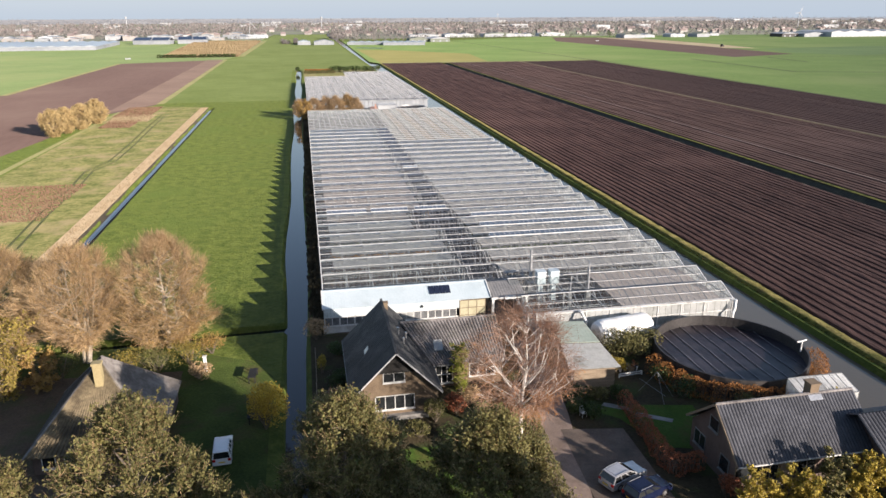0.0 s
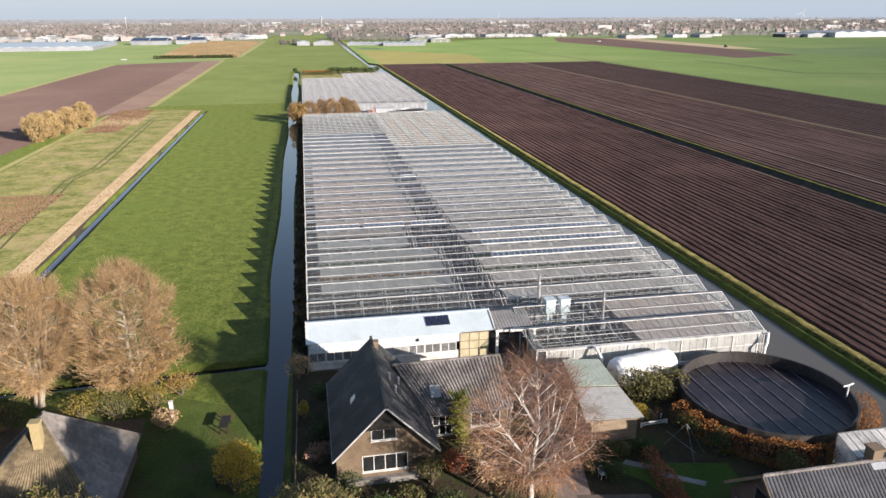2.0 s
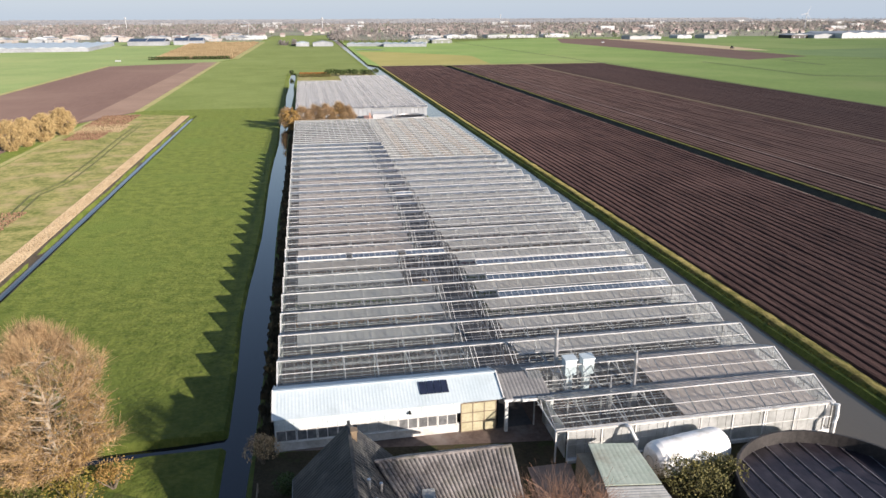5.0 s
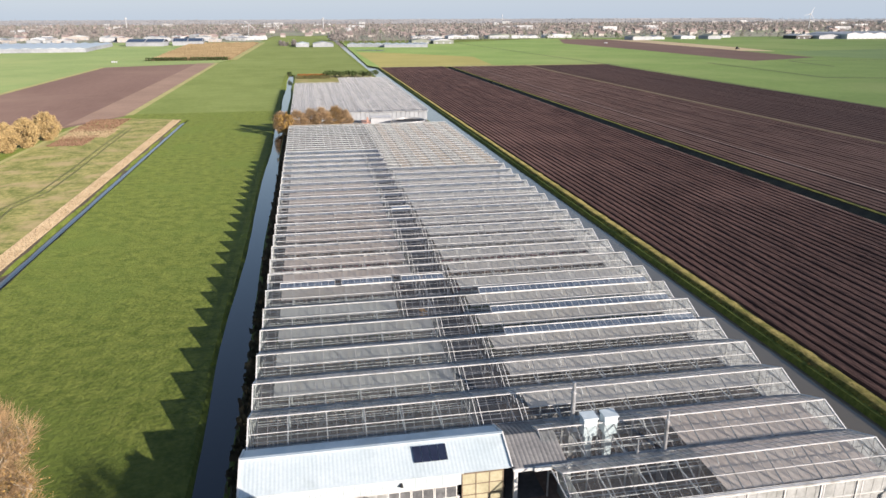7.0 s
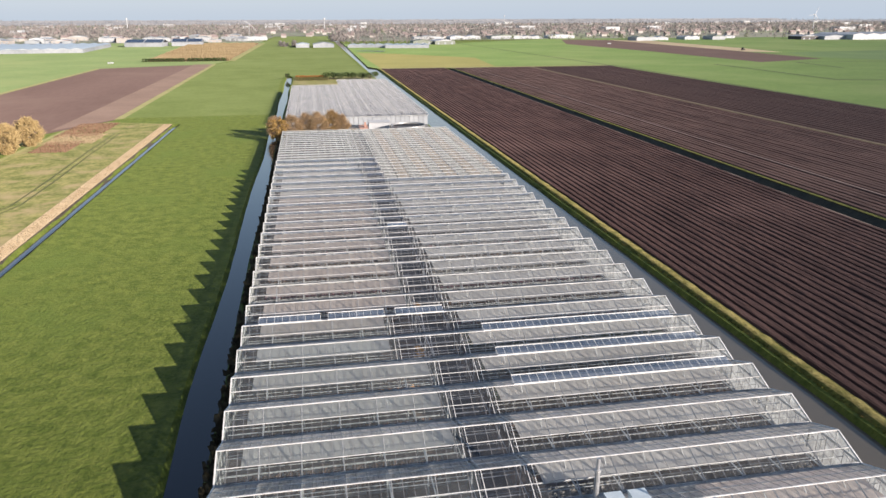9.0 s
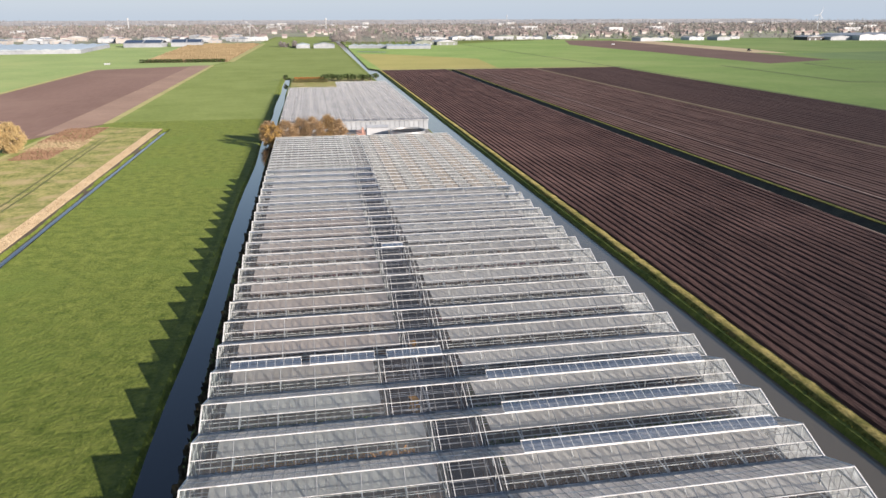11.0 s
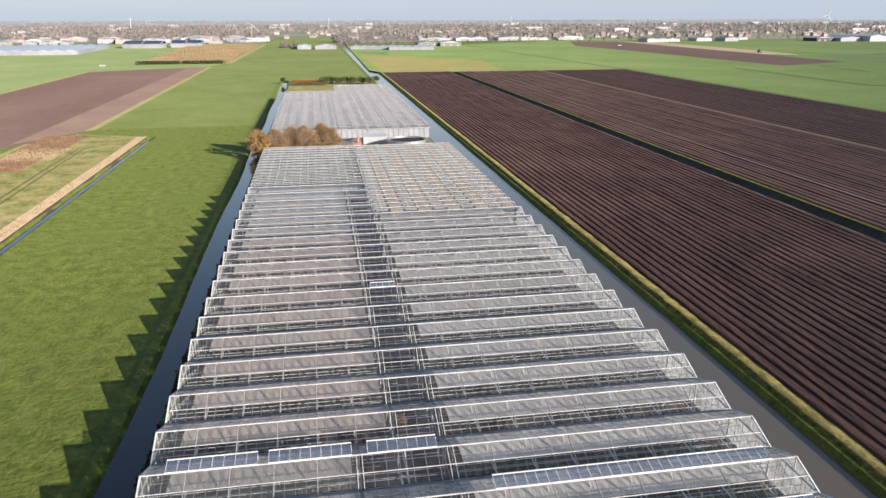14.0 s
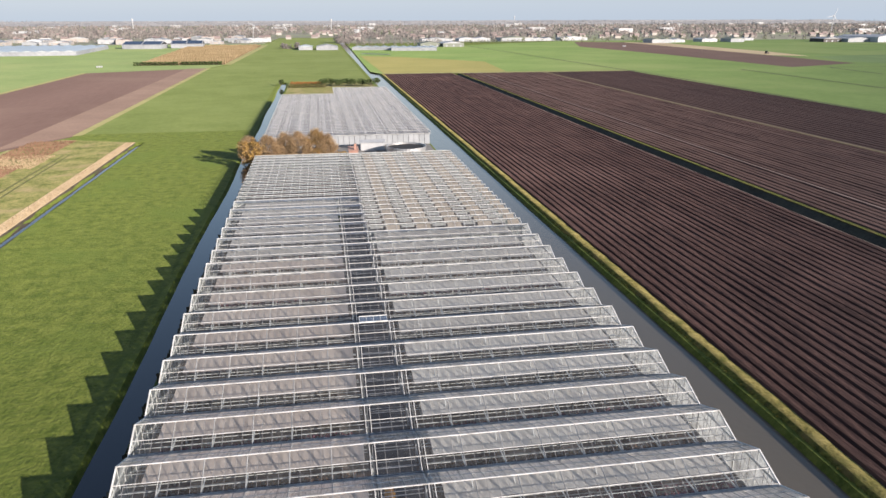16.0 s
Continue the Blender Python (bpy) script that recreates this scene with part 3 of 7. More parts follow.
for pts in ([(233, 470), (212, 960), (213.5, 960), (235, 470)], [(316, 472), (310, 330), (560, 250), (560, 252), (312, 332), (318, 472)],
            [(382, 414), (392, 480), (700, 470), (700, 468), (394, 478), (384, 414)], [(233, 150), (236, 480), (237.5, 480), (234.5, 150)]):
    patch("field_ditch", pts, 0.12, surface("dark_field_edge", (0.03, 0.035, 0.012), (0.06, 0.06, 0.025), 0.95, 0.2, 1.0), "thin dark ditch line across the grassland", "ditch")

# yard soils round the houses
patch("yard", [(0, -62), (48, -62), (48, -8.8), (24, -8.8), (24, -3), (-1.7, -3), (-1.7, -62)], 0.04, EARTH, "shaded garden earth with fallen leaves", "garden")
# Lawn green darkened to carry part of the trees' shade.
patch("yard", [(-60, -62), (-5.6, -62), (-5.6, -12.0), (-8, -8), (-14, -5), (-60, -5)], 0.035, surface("shade_darkened_lawn", (0.03, 0.048, 0.01), (0.07, 0.1, 0.022), 0.95, 0.3, 4.0, bump=0.08, stain=(0.08, 0.055, 0.03), stain_scale=0.16, spec=0.2), "leaf strewn lawn under tall trees, darkened for shade", "garden")
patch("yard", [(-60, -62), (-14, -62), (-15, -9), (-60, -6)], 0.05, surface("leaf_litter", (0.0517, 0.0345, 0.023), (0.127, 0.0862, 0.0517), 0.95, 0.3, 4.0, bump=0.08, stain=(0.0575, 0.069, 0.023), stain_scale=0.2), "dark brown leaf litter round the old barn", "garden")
patch("driveway", [(14.8, -62), (19.2, -62), (19.3, -37), (21.8, -25), (22.6, -20), (24.2, -9), (20.5, -9), (19.6, -20), (18.4, -27), (16.2, -36)], 0.07, GRAVEL, "pale gravel driveway leading to the glasshouse", "driveway")
patch("driveway", [(20.2, -27.2), (25.8, -28.2), (25.6, -38), (19.4, -38)], 0.08, surface("worn_paving", (0.09, 0.068, 0.055), (0.16, 0.125, 0.1), 0.95, 0.5, 6.0, stain=(0.07, 0.06, 0.05), stain_scale=0.4), "brown paved parking place for cars", "paving")
patch("lawn", [(22.6, -23.3), (34, -25.8), (33, -33), (27.8, -31.5), (26.2, -26.6)], 0.075, LAWN, "small shaded lawn behind a copper hedge", "lawn")
patch("lawn", [(1.5, -36), (13.5, -36), (14, -27.5), (1, -27.5)], 0.075, LAWN, "front lawn before the farmhouse", "lawn")
for pts in ([(25.4, -24.2), (27.6, -25.6), (28.2, -25.2), (25.9, -23.7)], [(27.8, -26.4), (30.6, -28.2), (31.0, -27.7), (28.2, -25.9)]):
    patch("garden_path", pts, 0.1, CONCRETE, "pale garden path slabs in the lawn", "path")

# ---- greenhouse ----
PITCH, RIDGE_Z, EAVE_Z = 5.748, 4.2, 3.05
SKEW = -0.0113
X_LEFT, X_A, X_B, X_RIGHT = 0.1, 19.1, 22.95, 48.57
PANE_W = (X_A - X_LEFT) / 24
X_S = X_LEFT + 20 * PANE_W  # where the aisle opens into a working bay
WIDE_BAYS = (6, 7)
HALF = PITCH / 2


def ridge_y(k):
    """Where the ridge of bay k crosses x = 0."""
    return -5.6 + PITCH * k


def span_frame(x0, x1, half, ridge, eave, bar, truss, web):
    """White bars of one bay, drawn round its ridge at y = 0."""
    s, bars = Shape(), Shape()

    def P(x, y, z):
        return (x, y + SKEW * x, z)

    s.beam(P(x0, 0, ridge + 0.03), P(x1, 0, ridge + 0.03), 0.085, 0.08)
    n = max(1, round((x1 - x0) / bar))
    for i in range(n + 1):
        x = x0 + (x1 - x0) * i / n
        for side in (-1, 1):
            bars.beam(P(x, 0, ridge), P(x, side * (half - 0.1), eave + 0.04), 0.03, 0.04)
    for side in (-1, 1):
        mid = side * half * 0.52
        s.beam(P(x0, mid, ridge - (ridge - eave) * 0.52 + 0.02), P(x1, mid, ridge - (ridge - eave) * 0.52 + 0.02), 0.045, 0.05)
    n = max(1, round((x1 - x0) / truss))
    for i in range(n + 1):
        x = x0 + (x1 - x0) * i / n
        for side in (-1, 1):
            s.beam(P(x, 0, ridge - 0.05), P(x, side * (half - 0.1), eave - 0.03), 0.07, 0.1)
            if web:
                s.beam(P(x, side * half * 0.5, (ridge + eave) / 2), P(x, side * half * 0.2, eave - 0.1), 0.06)
        s.beam(P(x, -half, eave - 0.12), P(x, half, eave - 0.12), 0.09)
        s.box(*[v for v in (x - 0.06, x + 0.06)], -half + SKEW * x - 0.06, -half + SKEW * x + 0.06, 0, eave)
    for y, z in ((-half + 0.5, 2.35), (-half + 0.9, 1.5), (0.0, 2.35), (0.5, 1.5), (half - 0.9, 2.35), (-half + 1.5, 2.75), (0.9, 2.8)):
        s.beam(P(x0 + 0.3, y, z), P(x1 - 0.3, y, z), 0.05)
    return s, bars


def slope_panes(x0, x1, half, ridge, eave, bar, side, gap=0.025):
    """Two rows of panes on one slope."""
    s = Shape()
    n = max(1, round((x1 - x0) / bar))
    for i in range(n):
        a = x0 + (x1 - x0) * i / n + gap
        b = x0 + (x1 - x0) * (i + 1) / n - gap
        for u0, u1 in ((0.02, 0.5), (0.53, 0.975)):
            ya, yb = side * half * u0, side * half * u1
            za, zb = ridge - (ridge - eave) * u0, ridge - (ridge - eave) * u1
            q = [(a, ya + SKEW * a, za), (b, ya + SKEW * b, za), (b, yb + SKEW * b, zb), (a, yb + SKEW * a, zb)]
            s.face(*(q if side > 0 else q[::-1]))
    return s


def screen_shape(x0, x1, y0, y1, z):
    """Drawn screen cloth with a fold every half metre."""
    s = Shape()
    n = round((x1 - x0) / 0.4)
    for i in range(n + 1):
        x = x0 + (x1 - x0) * i / n
        for j in range(4):
            y = y0 + (y1 - y0) * j / 3
            sag = 0.03 * (i % 2) + 0.02 * math.sin(x * 1.9 + j)
            s.v.append((x, y + SKEW * x, z - sag))
    for i in range(n):
        for j in range(3):
            a = i * 4 + j
            s.f.append((a, a + 4, a + 5, a + 1))
    return s


greenhouse = thing("greenhouse", "long multi-span glasshouse with white frames and drawn screens", "greenhouse")
SEGS = {"left": (X_LEFT, X_A), "aisle": (X_A, X_B), "right": (X_B, X_RIGHT), "short": (X_LEFT, X_S), "wide": (X_S, X_B)}
INSIDE = ("aisle", "wide")
FRAME, BARS, FRONT, BACK, CLOTHS = {}, {}, {}, {}, {}
for seg, (a, b) in SEGS.items():
    trusses, bars = span_frame(a, b, HALF, RIDGE_Z, EAVE_Z, 0.95 if seg in INSIDE else 0.8, 3.2, seg == "right")
    FRAME[seg], BARS[seg] = trusses.mesh("roof_frame", STEELWORK), bars.mesh("glazing_bar", GLAZING_BAR)
    FRONT[seg] = slope_panes(a, b, HALF, RIDGE_Z, EAVE_Z, 0.95 if seg in INSIDE else 0.8, -1).mesh("front_glass", {"left": GLASS, "short": GLASS, "right": GLASS_MILKY}.get(seg, GLASS_DARK))
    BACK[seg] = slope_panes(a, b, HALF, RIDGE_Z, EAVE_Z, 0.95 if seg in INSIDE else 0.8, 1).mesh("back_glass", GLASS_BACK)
    if seg not in INSIDE:
        CLOTHS[seg] = screen_shape(a + (1.0 if seg == "right" else 1.75), b - (2.6 if seg == "right" else 0.6), -HALF + 2.25, HALF - 0.15, EAVE_Z - 0.02)
CLOTH_MESH = {(seg, n): CLOTHS[seg].mesh("screen", m) for seg in CLOTHS for n, m in enumerate((CLOTH, CLOTH_GREY))}
HALF_CLOTH = screen_shape(34.6, X_RIGHT - 1.2, -HALF + 0.4, HALF - 0.15, EAVE_Z - 0.02).mesh("screen", CLOTH)


def gutter_shape(x0, x1):
    s = Shape()
    for dy0, dy1, z0, z1 in ((-0.14, 0.14, -0.04, 0.0), (-0.16, -0.13, -0.04, 0.1), (0.13, 0.16, -0.04, 0.1)):
        n = len(s.v)
        s.box(x0, x1, dy0, dy1, EAVE_Z + z0, EAVE_Z + z1)
        for i in range(n, len(s.v)):
            x, y, z = s.v[i]
            s.v[i] = (x, y + SKEW * x, z)
    return s


GUT = {seg: gutter_shape(a, b).mesh("gutter", GUTTER_PALE) for seg, (a, b) in SEGS.items()}


def gable(x, half, ridge, eave):
    """End triangle with its frame and the glass wall below, at y = 0."""
    s, g = Shape(), Shape()
    y0 = SKEW * x
    for side in (-1, 1):
        s.beam((x, y0, ridge), (x, y0 + side * half, eave), 0.1, 0.14)
        s.beam((x, y0 + side * half * 0.5, 0), (x, y0 + side * half * 0.5, (ridge + eave) / 2), 0.06)
    s.beam((x, y0 - half, eave), (x, y0 + half, eave), 0.08)
    s.beam((x, y0 - half, 0), (x, y0 - half, eave), 0.12)
    s.beam((x, y0, 0), (x, y0, ridge), 0.07)
    g.face((x, y0 - half, eave), (x, y0 + half, eave), (x, y0, ridge))
    for i in range(6):
        a, b = y0 - half + PITCH * i / 6 + 0.03, y0 - half + PITCH * (i + 1) / 6 - 0.03
        g.face((x, a, 0.35), (x, b, 0.35), (x, b, eave - 0.05), (x, a, eave - 0.05))
    return s, g


GL, GLG = gable(X_LEFT, HALF, RIDGE_Z, EAVE_Z)
GR, GRG = gable(X_RIGHT, HALF, RIDGE_Z, EAVE_Z)
GABLE = {"left": (GL.mesh("gable_frame", WHITE_PAINT), GLG.mesh("gable_glass", GLASS_GABLE)), "right": (GR.mesh("gable_frame", WHITE_PAINT), GRG.mesh("gable_glass", GLASS_END))}
GABLE["short"] = GABLE["left"]
foot = Shape()
for x in (X_LEFT, X_RIGHT):
    foot.box(x - 0.12, x + 0.12, -3.0 if x < 5 else -8.7, 129 if x < 5 else 105, -0.9, 0.36)
part("plinth", foot, CONCRETE, greenhouse, "low concrete plinth under the glass walls")

LAST_LEFT, LAST_RIGHT = 23, 19


def bay_segments(k):
    segs = []
    if 2 <= k <= LAST_LEFT:
        segs += ["short", "wide"] if k in WIDE_BAYS else ["left", "aisle"]
    if 0 <= k <= LAST_RIGHT:
        segs.append("right")
    return segs


def bench_plants(x0, x1, y, z, colour, per_metre):
    s = Shape()
    for i in range(int((x1 - x0) * per_metre)):
        x = rnd(x0, x1)
        yy = y + rnd(-0.75, 0.75) + SKEW * x
        r, h, a = rnd(0.1, 0.26), rnd(0.08, 0.4), rnd(0, 6.3)
        c, d = math.cos(a) * r, math.sin(a) * r
        s.face((x - c, yy - d, z + h * 0.3), (x + d, yy - c, z + h), (x + c, yy + d, z + h * 0.4), (x - d, yy + c, z + h * 0.8))
    return part("bench_planting", s, PLANTS[colour], greenhouse, kind="stuff")


def benches(x0, x1, ys):
    s = Shape()
    for y in ys:
        n = max(1, round((x1 - x0) / 3.2))
        for i in range(n):
            a, b = x0 + (x1 - x0) * i / n + 0.08, x0 + (x1 - x0) * (i + 1) / n - 0.08
            yy = y + SKEW * (a + b) / 2
            s.box(a, b, yy - 0.85, yy + 0.85, 0.66, 0.7)
            s.box(a, b, yy - 0.88, yy - 0.84, 0.64, 0.8)
            s.box(a, b, yy + 0.84, yy + 0.88, 0.64, 0.8)
            for x in (a + 0.2, b - 0.2):
                s.box(x - 0.03, x + 0.03, yy - 0.6, yy - 0.54, 0.03, 0.66)
                s.box(x - 0.03, x + 0.03, yy + 0.54, yy + 0.6, 0.03, 0.66)
    return s


BENCH = {seg: benches(SEGS[seg][0] + 1.2, SEGS[seg][1] - 1.2, (-1.6, 0.6)).mesh("bench", GUTTER) for seg in ("left", "right", "short")}
LEFT_COLOURS = {2: 4, 3: 1, 4: 1, 5: 3, 6: 0, 7: 4}
RIGHT_COLOURS = {0: 1, 1: 1, 2: 4, 3: 4, 4: 1, 5: 0, 6: 0, 7: 0, 8: 2, 9: 1, 10: 2, 11: 4}
for k in range(0, LAST_LEFT + 1):
    at = pose(0, ridge_y(k), 0)
    low = pose(0, ridge_y(k) - HALF, 0)
    for seg in bay_segments(k):
        part("roof_frame", FRAME[seg], None, greenhouse, at=at)
        part("glazing_bar", BARS[seg], None, greenhouse, "dull grey glazing bars", at=at, kind="stuff")
        if not (seg in ("left", "short") and 2 <= k <= 7):
            part("front_glass", FRONT[seg], None, greenhouse, at=at, kind="stuff")
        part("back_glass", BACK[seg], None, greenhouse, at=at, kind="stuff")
        part("gutter", GUT[seg], None, greenhouse, at=low)
        if seg in GABLE:
            part("gable_frame", GABLE[seg][0], None, greenhouse, at=at)
            part("gable_glass", GABLE[seg][1], None, greenhouse, at=at)
        if seg in CLOTHS and not (seg in ("left", "short") and k == 2) and not (seg == "right" and k in (0, 1)):
            grey = 1 if (seg == "right" or k < 7 or k > 17) else 0
            part("screen", CLOTH_MESH[seg, grey], None, greenhouse, at=at)
        if seg == "right" and k in (0, 1):
            part("screen", HALF_CLOTH, None, greenhouse, "beige screen drawn over half the bay", at=at)
        if seg in BENCH:
            part("bench", BENCH[seg], None, greenhouse, at=at)
            col = (RIGHT_COLOURS if seg == "right" else LEFT_COLOURS).get(k, [1, 2, 1][k % 3])
            for y in (-1.6, 0.6):
                bench_plants(SEGS[seg][0] + 1.3, SEGS[seg][1] - 1.3, ridge_y(k) + y, 0.72, col, 26 if k < 13 else 12)

floor_shape = Shape()
floor_shape.face((X_LEFT, -2.8, 0.08), (X_RIGHT, -8.8, 0.08), (X_RIGHT, 105.6, 0.08), (X_LEFT, 129.4, 0.08))
part("greenhouse_floor", floor_shape, HOUSE_FLOOR, greenhouse)
aisle_floor = Shape()
aisle_floor.box(X_A + 0.1, X_B - 0.1, -2.9, 129, 0.05, 0.11)
part("aisle_floor", aisle_floor, PATH_FLOOR, greenhouse, "dark concrete aisle floor")

# glass partitions beside the aisle
sides = Shape()
for x in (X_A, X_B):
    for i in range(40):
        y = 1 + i * 3.2
        sides.beam((x, y, 0), (x, y, EAVE_Z), 0.08)
    sides.beam((x, 1, 1.6), (x, 128, 1.6), 0.06)
for k in range(2, LAST_LEFT + 1):
    for x in (X_S if k in WIDE_BAYS else X_A, X_B):
        for dx in (-0.22, 0.22):
            for side in (-1, 1):
                y = ridge_y(k) + SKEW * x
                sides.beam((x + dx, y, RIDGE_Z + 0.02), (x + dx, y + side * (HALF - 0.1), EAVE_Z + 0.06), 0.045, 0.06)
part("aisle_partition", sides, WHITE_PAINT, greenhouse, "white posts and rafters lining the aisle")

# front wall of the first bay and its far end walls
fy = ridge_y(0) - HALF
panel = Shape()
panel.box(0, 0.767, -0.04, 0, 0.35, EAVE_Z - 0.12)
panel_mesh = panel.mesh("wall_panel", WHITEWASH)
for i in range(30):
    a = X_B + 1 + i * 0.797
    part("wall_panel", panel_mesh, None, greenhouse, at=pose(a, fy + SKEW * a, 0))
frontbars = Shape()
frontbars.beam((X_B + 0.9, fy + SKEW * X_B - 0.06, EAVE_Z - 0.02), (X_RIGHT + 0.1, fy + SKEW * X_RIGHT - 0.06, EAVE_Z - 0.02), 0.2, 0.2)
frontbars.beam((X_B + 0.9, fy + SKEW * X_B - 0.02, 1.6), (X_RIGHT, fy + SKEW * X_RIGHT - 0.07, 1.6), 0.06)
for i in range(9):
    x = X_B + 1 + i * 2.99
    frontbars.beam((x, fy + SKEW * x - 0.07, 0), (x, fy + SKEW * x - 0.07, EAVE_Z), 0.1)
frontbars.box(X_B + 1, X_RIGHT, fy - 0.7, fy - 0.3, 0, 0.34)
part("front_wall_frame", frontbars, WHITE_PAINT, greenhouse)
ends = Shape()
for x0, x1, y in ((X_LEFT, X_B, ridge_y(LAST_LEFT) + HALF), (X_B, X_RIGHT, ridge_y(LAST_RIGHT) + HALF)):
    n = round((x1 - x0) / 0.8)
    for i in range(n):
        a, b = x0 + (x1 - x0) * i / n, x0 + (x1 - x0) * (i + 1) / n - 0.04
        ends.box(a, b, y + SKEW * a, y + SKEW * a + 0.03, 0.3, EAVE_Z)
part("end_wall", ends, WHITEWASH, greenhouse)
inner = Shape()
for i in range(9):
    y = fy + SKEW * X_B + 0.1 + i * 0.65
    inner.box(X_B + 0.86, X_B + 0.9, y, y + 0.6, 0.3, EAVE_Z)
part("side_wall", inner, WHITEWASH, greenhouse)


def vent(x0, x1, k, lift, depth=1.25):
    """Open roof vent hinged at the ridge."""
    y, z = ridge_y(k), RIDGE_Z + 0.1
    g, f = Shape(), Shape()
    n = max(1, round((x1 - x0) / 0.8))
    dy, dz = depth * math.cos(radians(lift)), depth * math.sin(radians(lift))
    for i in range(n):
        a, b = x0 + (x1 - x0) * i / n + 0.02, x0 + (x1 - x0) * (i + 1) / n - 0.02
        g.face((a, y + SKEW * a, z), (b, y + SKEW * b, z), (b, y + SKEW * b + dy, z + dz), (a, y + SKEW * a + dy, z + dz))
        f.beam((a, y + SKEW * a, z), (a, y + SKEW * a + dy, z + dz), 0.03)
    f.beam((x0, y + SKEW * x0 + dy, z + dz), (x1, y + SKEW * x1 + dy, z + dz), 0.08)
    f.beam((x0, y + SKEW * x0, z), (x1, y + SKEW * x1, z), 0.06)
    for x in (x0, (x0 + x1) / 2, x1):
        f.beam((x, y + SKEW * x + dy * 0.8, z + dz * 0.8), (x, y + SKEW * x + 0.5, z - 0.3), 0.03)
    fr = part("roof_vent", f, WHITE_PAINT, greenhouse, "open roof vent reflecting the sky")
    part("vent_glass", g, GLASS_VENT, fr)


for k in (4, 5, 6):
    vent(25.2, 46.5, k, 12)
vent(1.8, 8.4, 7, 12)
vent(9.2, 15.4, 7, 12)
vent(16.6, 22.0, 7, 12)
vent(19.5, 22.6, 13, 6)

# small-span block behind
SMALL, SR, SE = 3.2, 3.95, 3.25
back_block = thing("greenhouse", "low glasshouse block with many narrow spans", "greenhouse")


def small_span(x0, x1, glassy, detail):
    fr, gl = Shape(), Shape()
    h = SMALL / 2
    fr.beam((x0, SKEW * x0, SR), (x1, SKEW * x1, SR), 0.09)
    fr.beam((x0, SKEW * x0 - h, SE), (x1, SKEW * x1 - h, SE), 0.16, 0.1)
    n = round((x1 - x0) / detail)
    for i in range(n + 1):
        x = x0 + (x1 - x0) * i / n
        for side in (-1, 1):
            fr.beam((x, SKEW * x, SR), (x, SKEW * x + side * h, SE), 0.06)
    for i in range(n):
        a, b = x0 + (x1 - x0) * i / n + 0.03, x0 + (x1 - x0) * (i + 1) / n - 0.03
        for side in (-1, 1):
            gl.face((a, SKEW * a, SR), (b, SKEW * b, SR), (b, SKEW * b + side * h, SE), (a, SKEW * a + side * h, SE))
    return fr.mesh("roof_frame", STEELWORK), gl.mesh("roof_glass", glassy)


SM_L = small_span(X_LEFT, X_B, GLASS_MILKY, 1.6)
SM_R = small_span(X_B, X_RIGHT, GLASS, 1.6)
y_back = 175.0
yy = ridge_y(LAST_LEFT) + HALF + SMALL / 2
while yy < y_back:
    part("roof_frame", SM_L[0], None, back_block, at=pose(0, yy, 0))
    part("roof_glass", SM_L[1], None, back_block, at=pose(0, yy, 0), kind="stuff")
    yy += SMALL
yy = ridge_y(LAST_RIGHT) + HALF + SMALL / 2
while yy < y_back:
    part("roof_frame", SM_R[0], None, back_block, at=pose(0, yy, 0))
    part("roof_glass", SM_R[1], None, back_block, at=pose(0, yy, 0), kind="stuff")
    yy += SMALL
walls = Shape()
for x in (X_LEFT, X_RIGHT):
    y0 = 129 if x < 5 else 105.5
    while y0 < y_back + 0.5:
        walls.box(x - 0.02, x + 0.02, y0, y0 + 1.5, 0.3, SE)
        y0 += 1.6
for i in range(30):
    walls.box(X_LEFT + i * 1.6, X_LEFT + i * 1.6 + 1.5, y_back + 1.0, y_back + 1.05, 0.3, SE)
part("glass_wall", walls, WHITEWASH, back_block)
bf = Shape()
bf.face((X_LEFT, 129, 0.09), (X_B, 129, 0.09), (X_B, 105.6, 0.09), (X_RIGHT, 105.6, 0.09), (X_RIGHT, y_back + 1, 0.09), (X_LEFT, y_back + 1, 0.09))
part("greenhouse_floor", bf, HOUSE_FLOOR, back_block)
STRIP_GREY = surface("faded_grey_screen", (0.36, 0.35, 0.335), (0.52, 0.505, 0.48), 0.9, 0.4, 2.0, transl=0.3)
STRIP_BEIGE = surface("faded_beige_screen", (0.34, 0.285, 0.235), (0.5, 0.43, 0.365), 0.9, 0.4, 2.0, transl=0.3)
strips = Shape()
pale = Shape()
for i in range(5):
    for s, x, w in ((pale, X_B + 0.5 + i * 5.1, 2.1), (strips, X_B + 3.0 + i * 5.1, 2.3)):
        for j in range(21):
            y = ridge_y(LAST_RIGHT) + HALF + 0.4 + j * SMALL + SKEW * x
            xe = min(x + w, X_RIGHT - 0.3)
            lo = 0.12 if s is strips else 0.5
            s.slab([(x, y - 0.4 + lo * 1.6, SE - 0.1 + lo * 0.7), (xe, y - 0.4 + lo * 1.6, SE - 0.1 + lo * 0.7), (xe, y + 1.05, SE + 0.535), (x, y + 1.05, SE + 0.535)], 0.02)
part("screen", pale, STRIP_GREY, back_block, "pale grey screens drawn in long strips", kind="stuff")
part("screen", strips, STRIP_BEIGE, back_block, "beige screens drawn in long strips", kind="stuff")
grey = Shape()
for j in range(14):
    for i in range(5):
        grey.box(X_LEFT + 0.5 + i * 3.9, X_LEFT + 4.15 + i * 3.9, 130.6 + j * SMALL, 130.6 + j * SMALL + 1.9, 2.85, 2.88)
part("screen", grey, STRIP_GREY, back_block, kind="stuff")

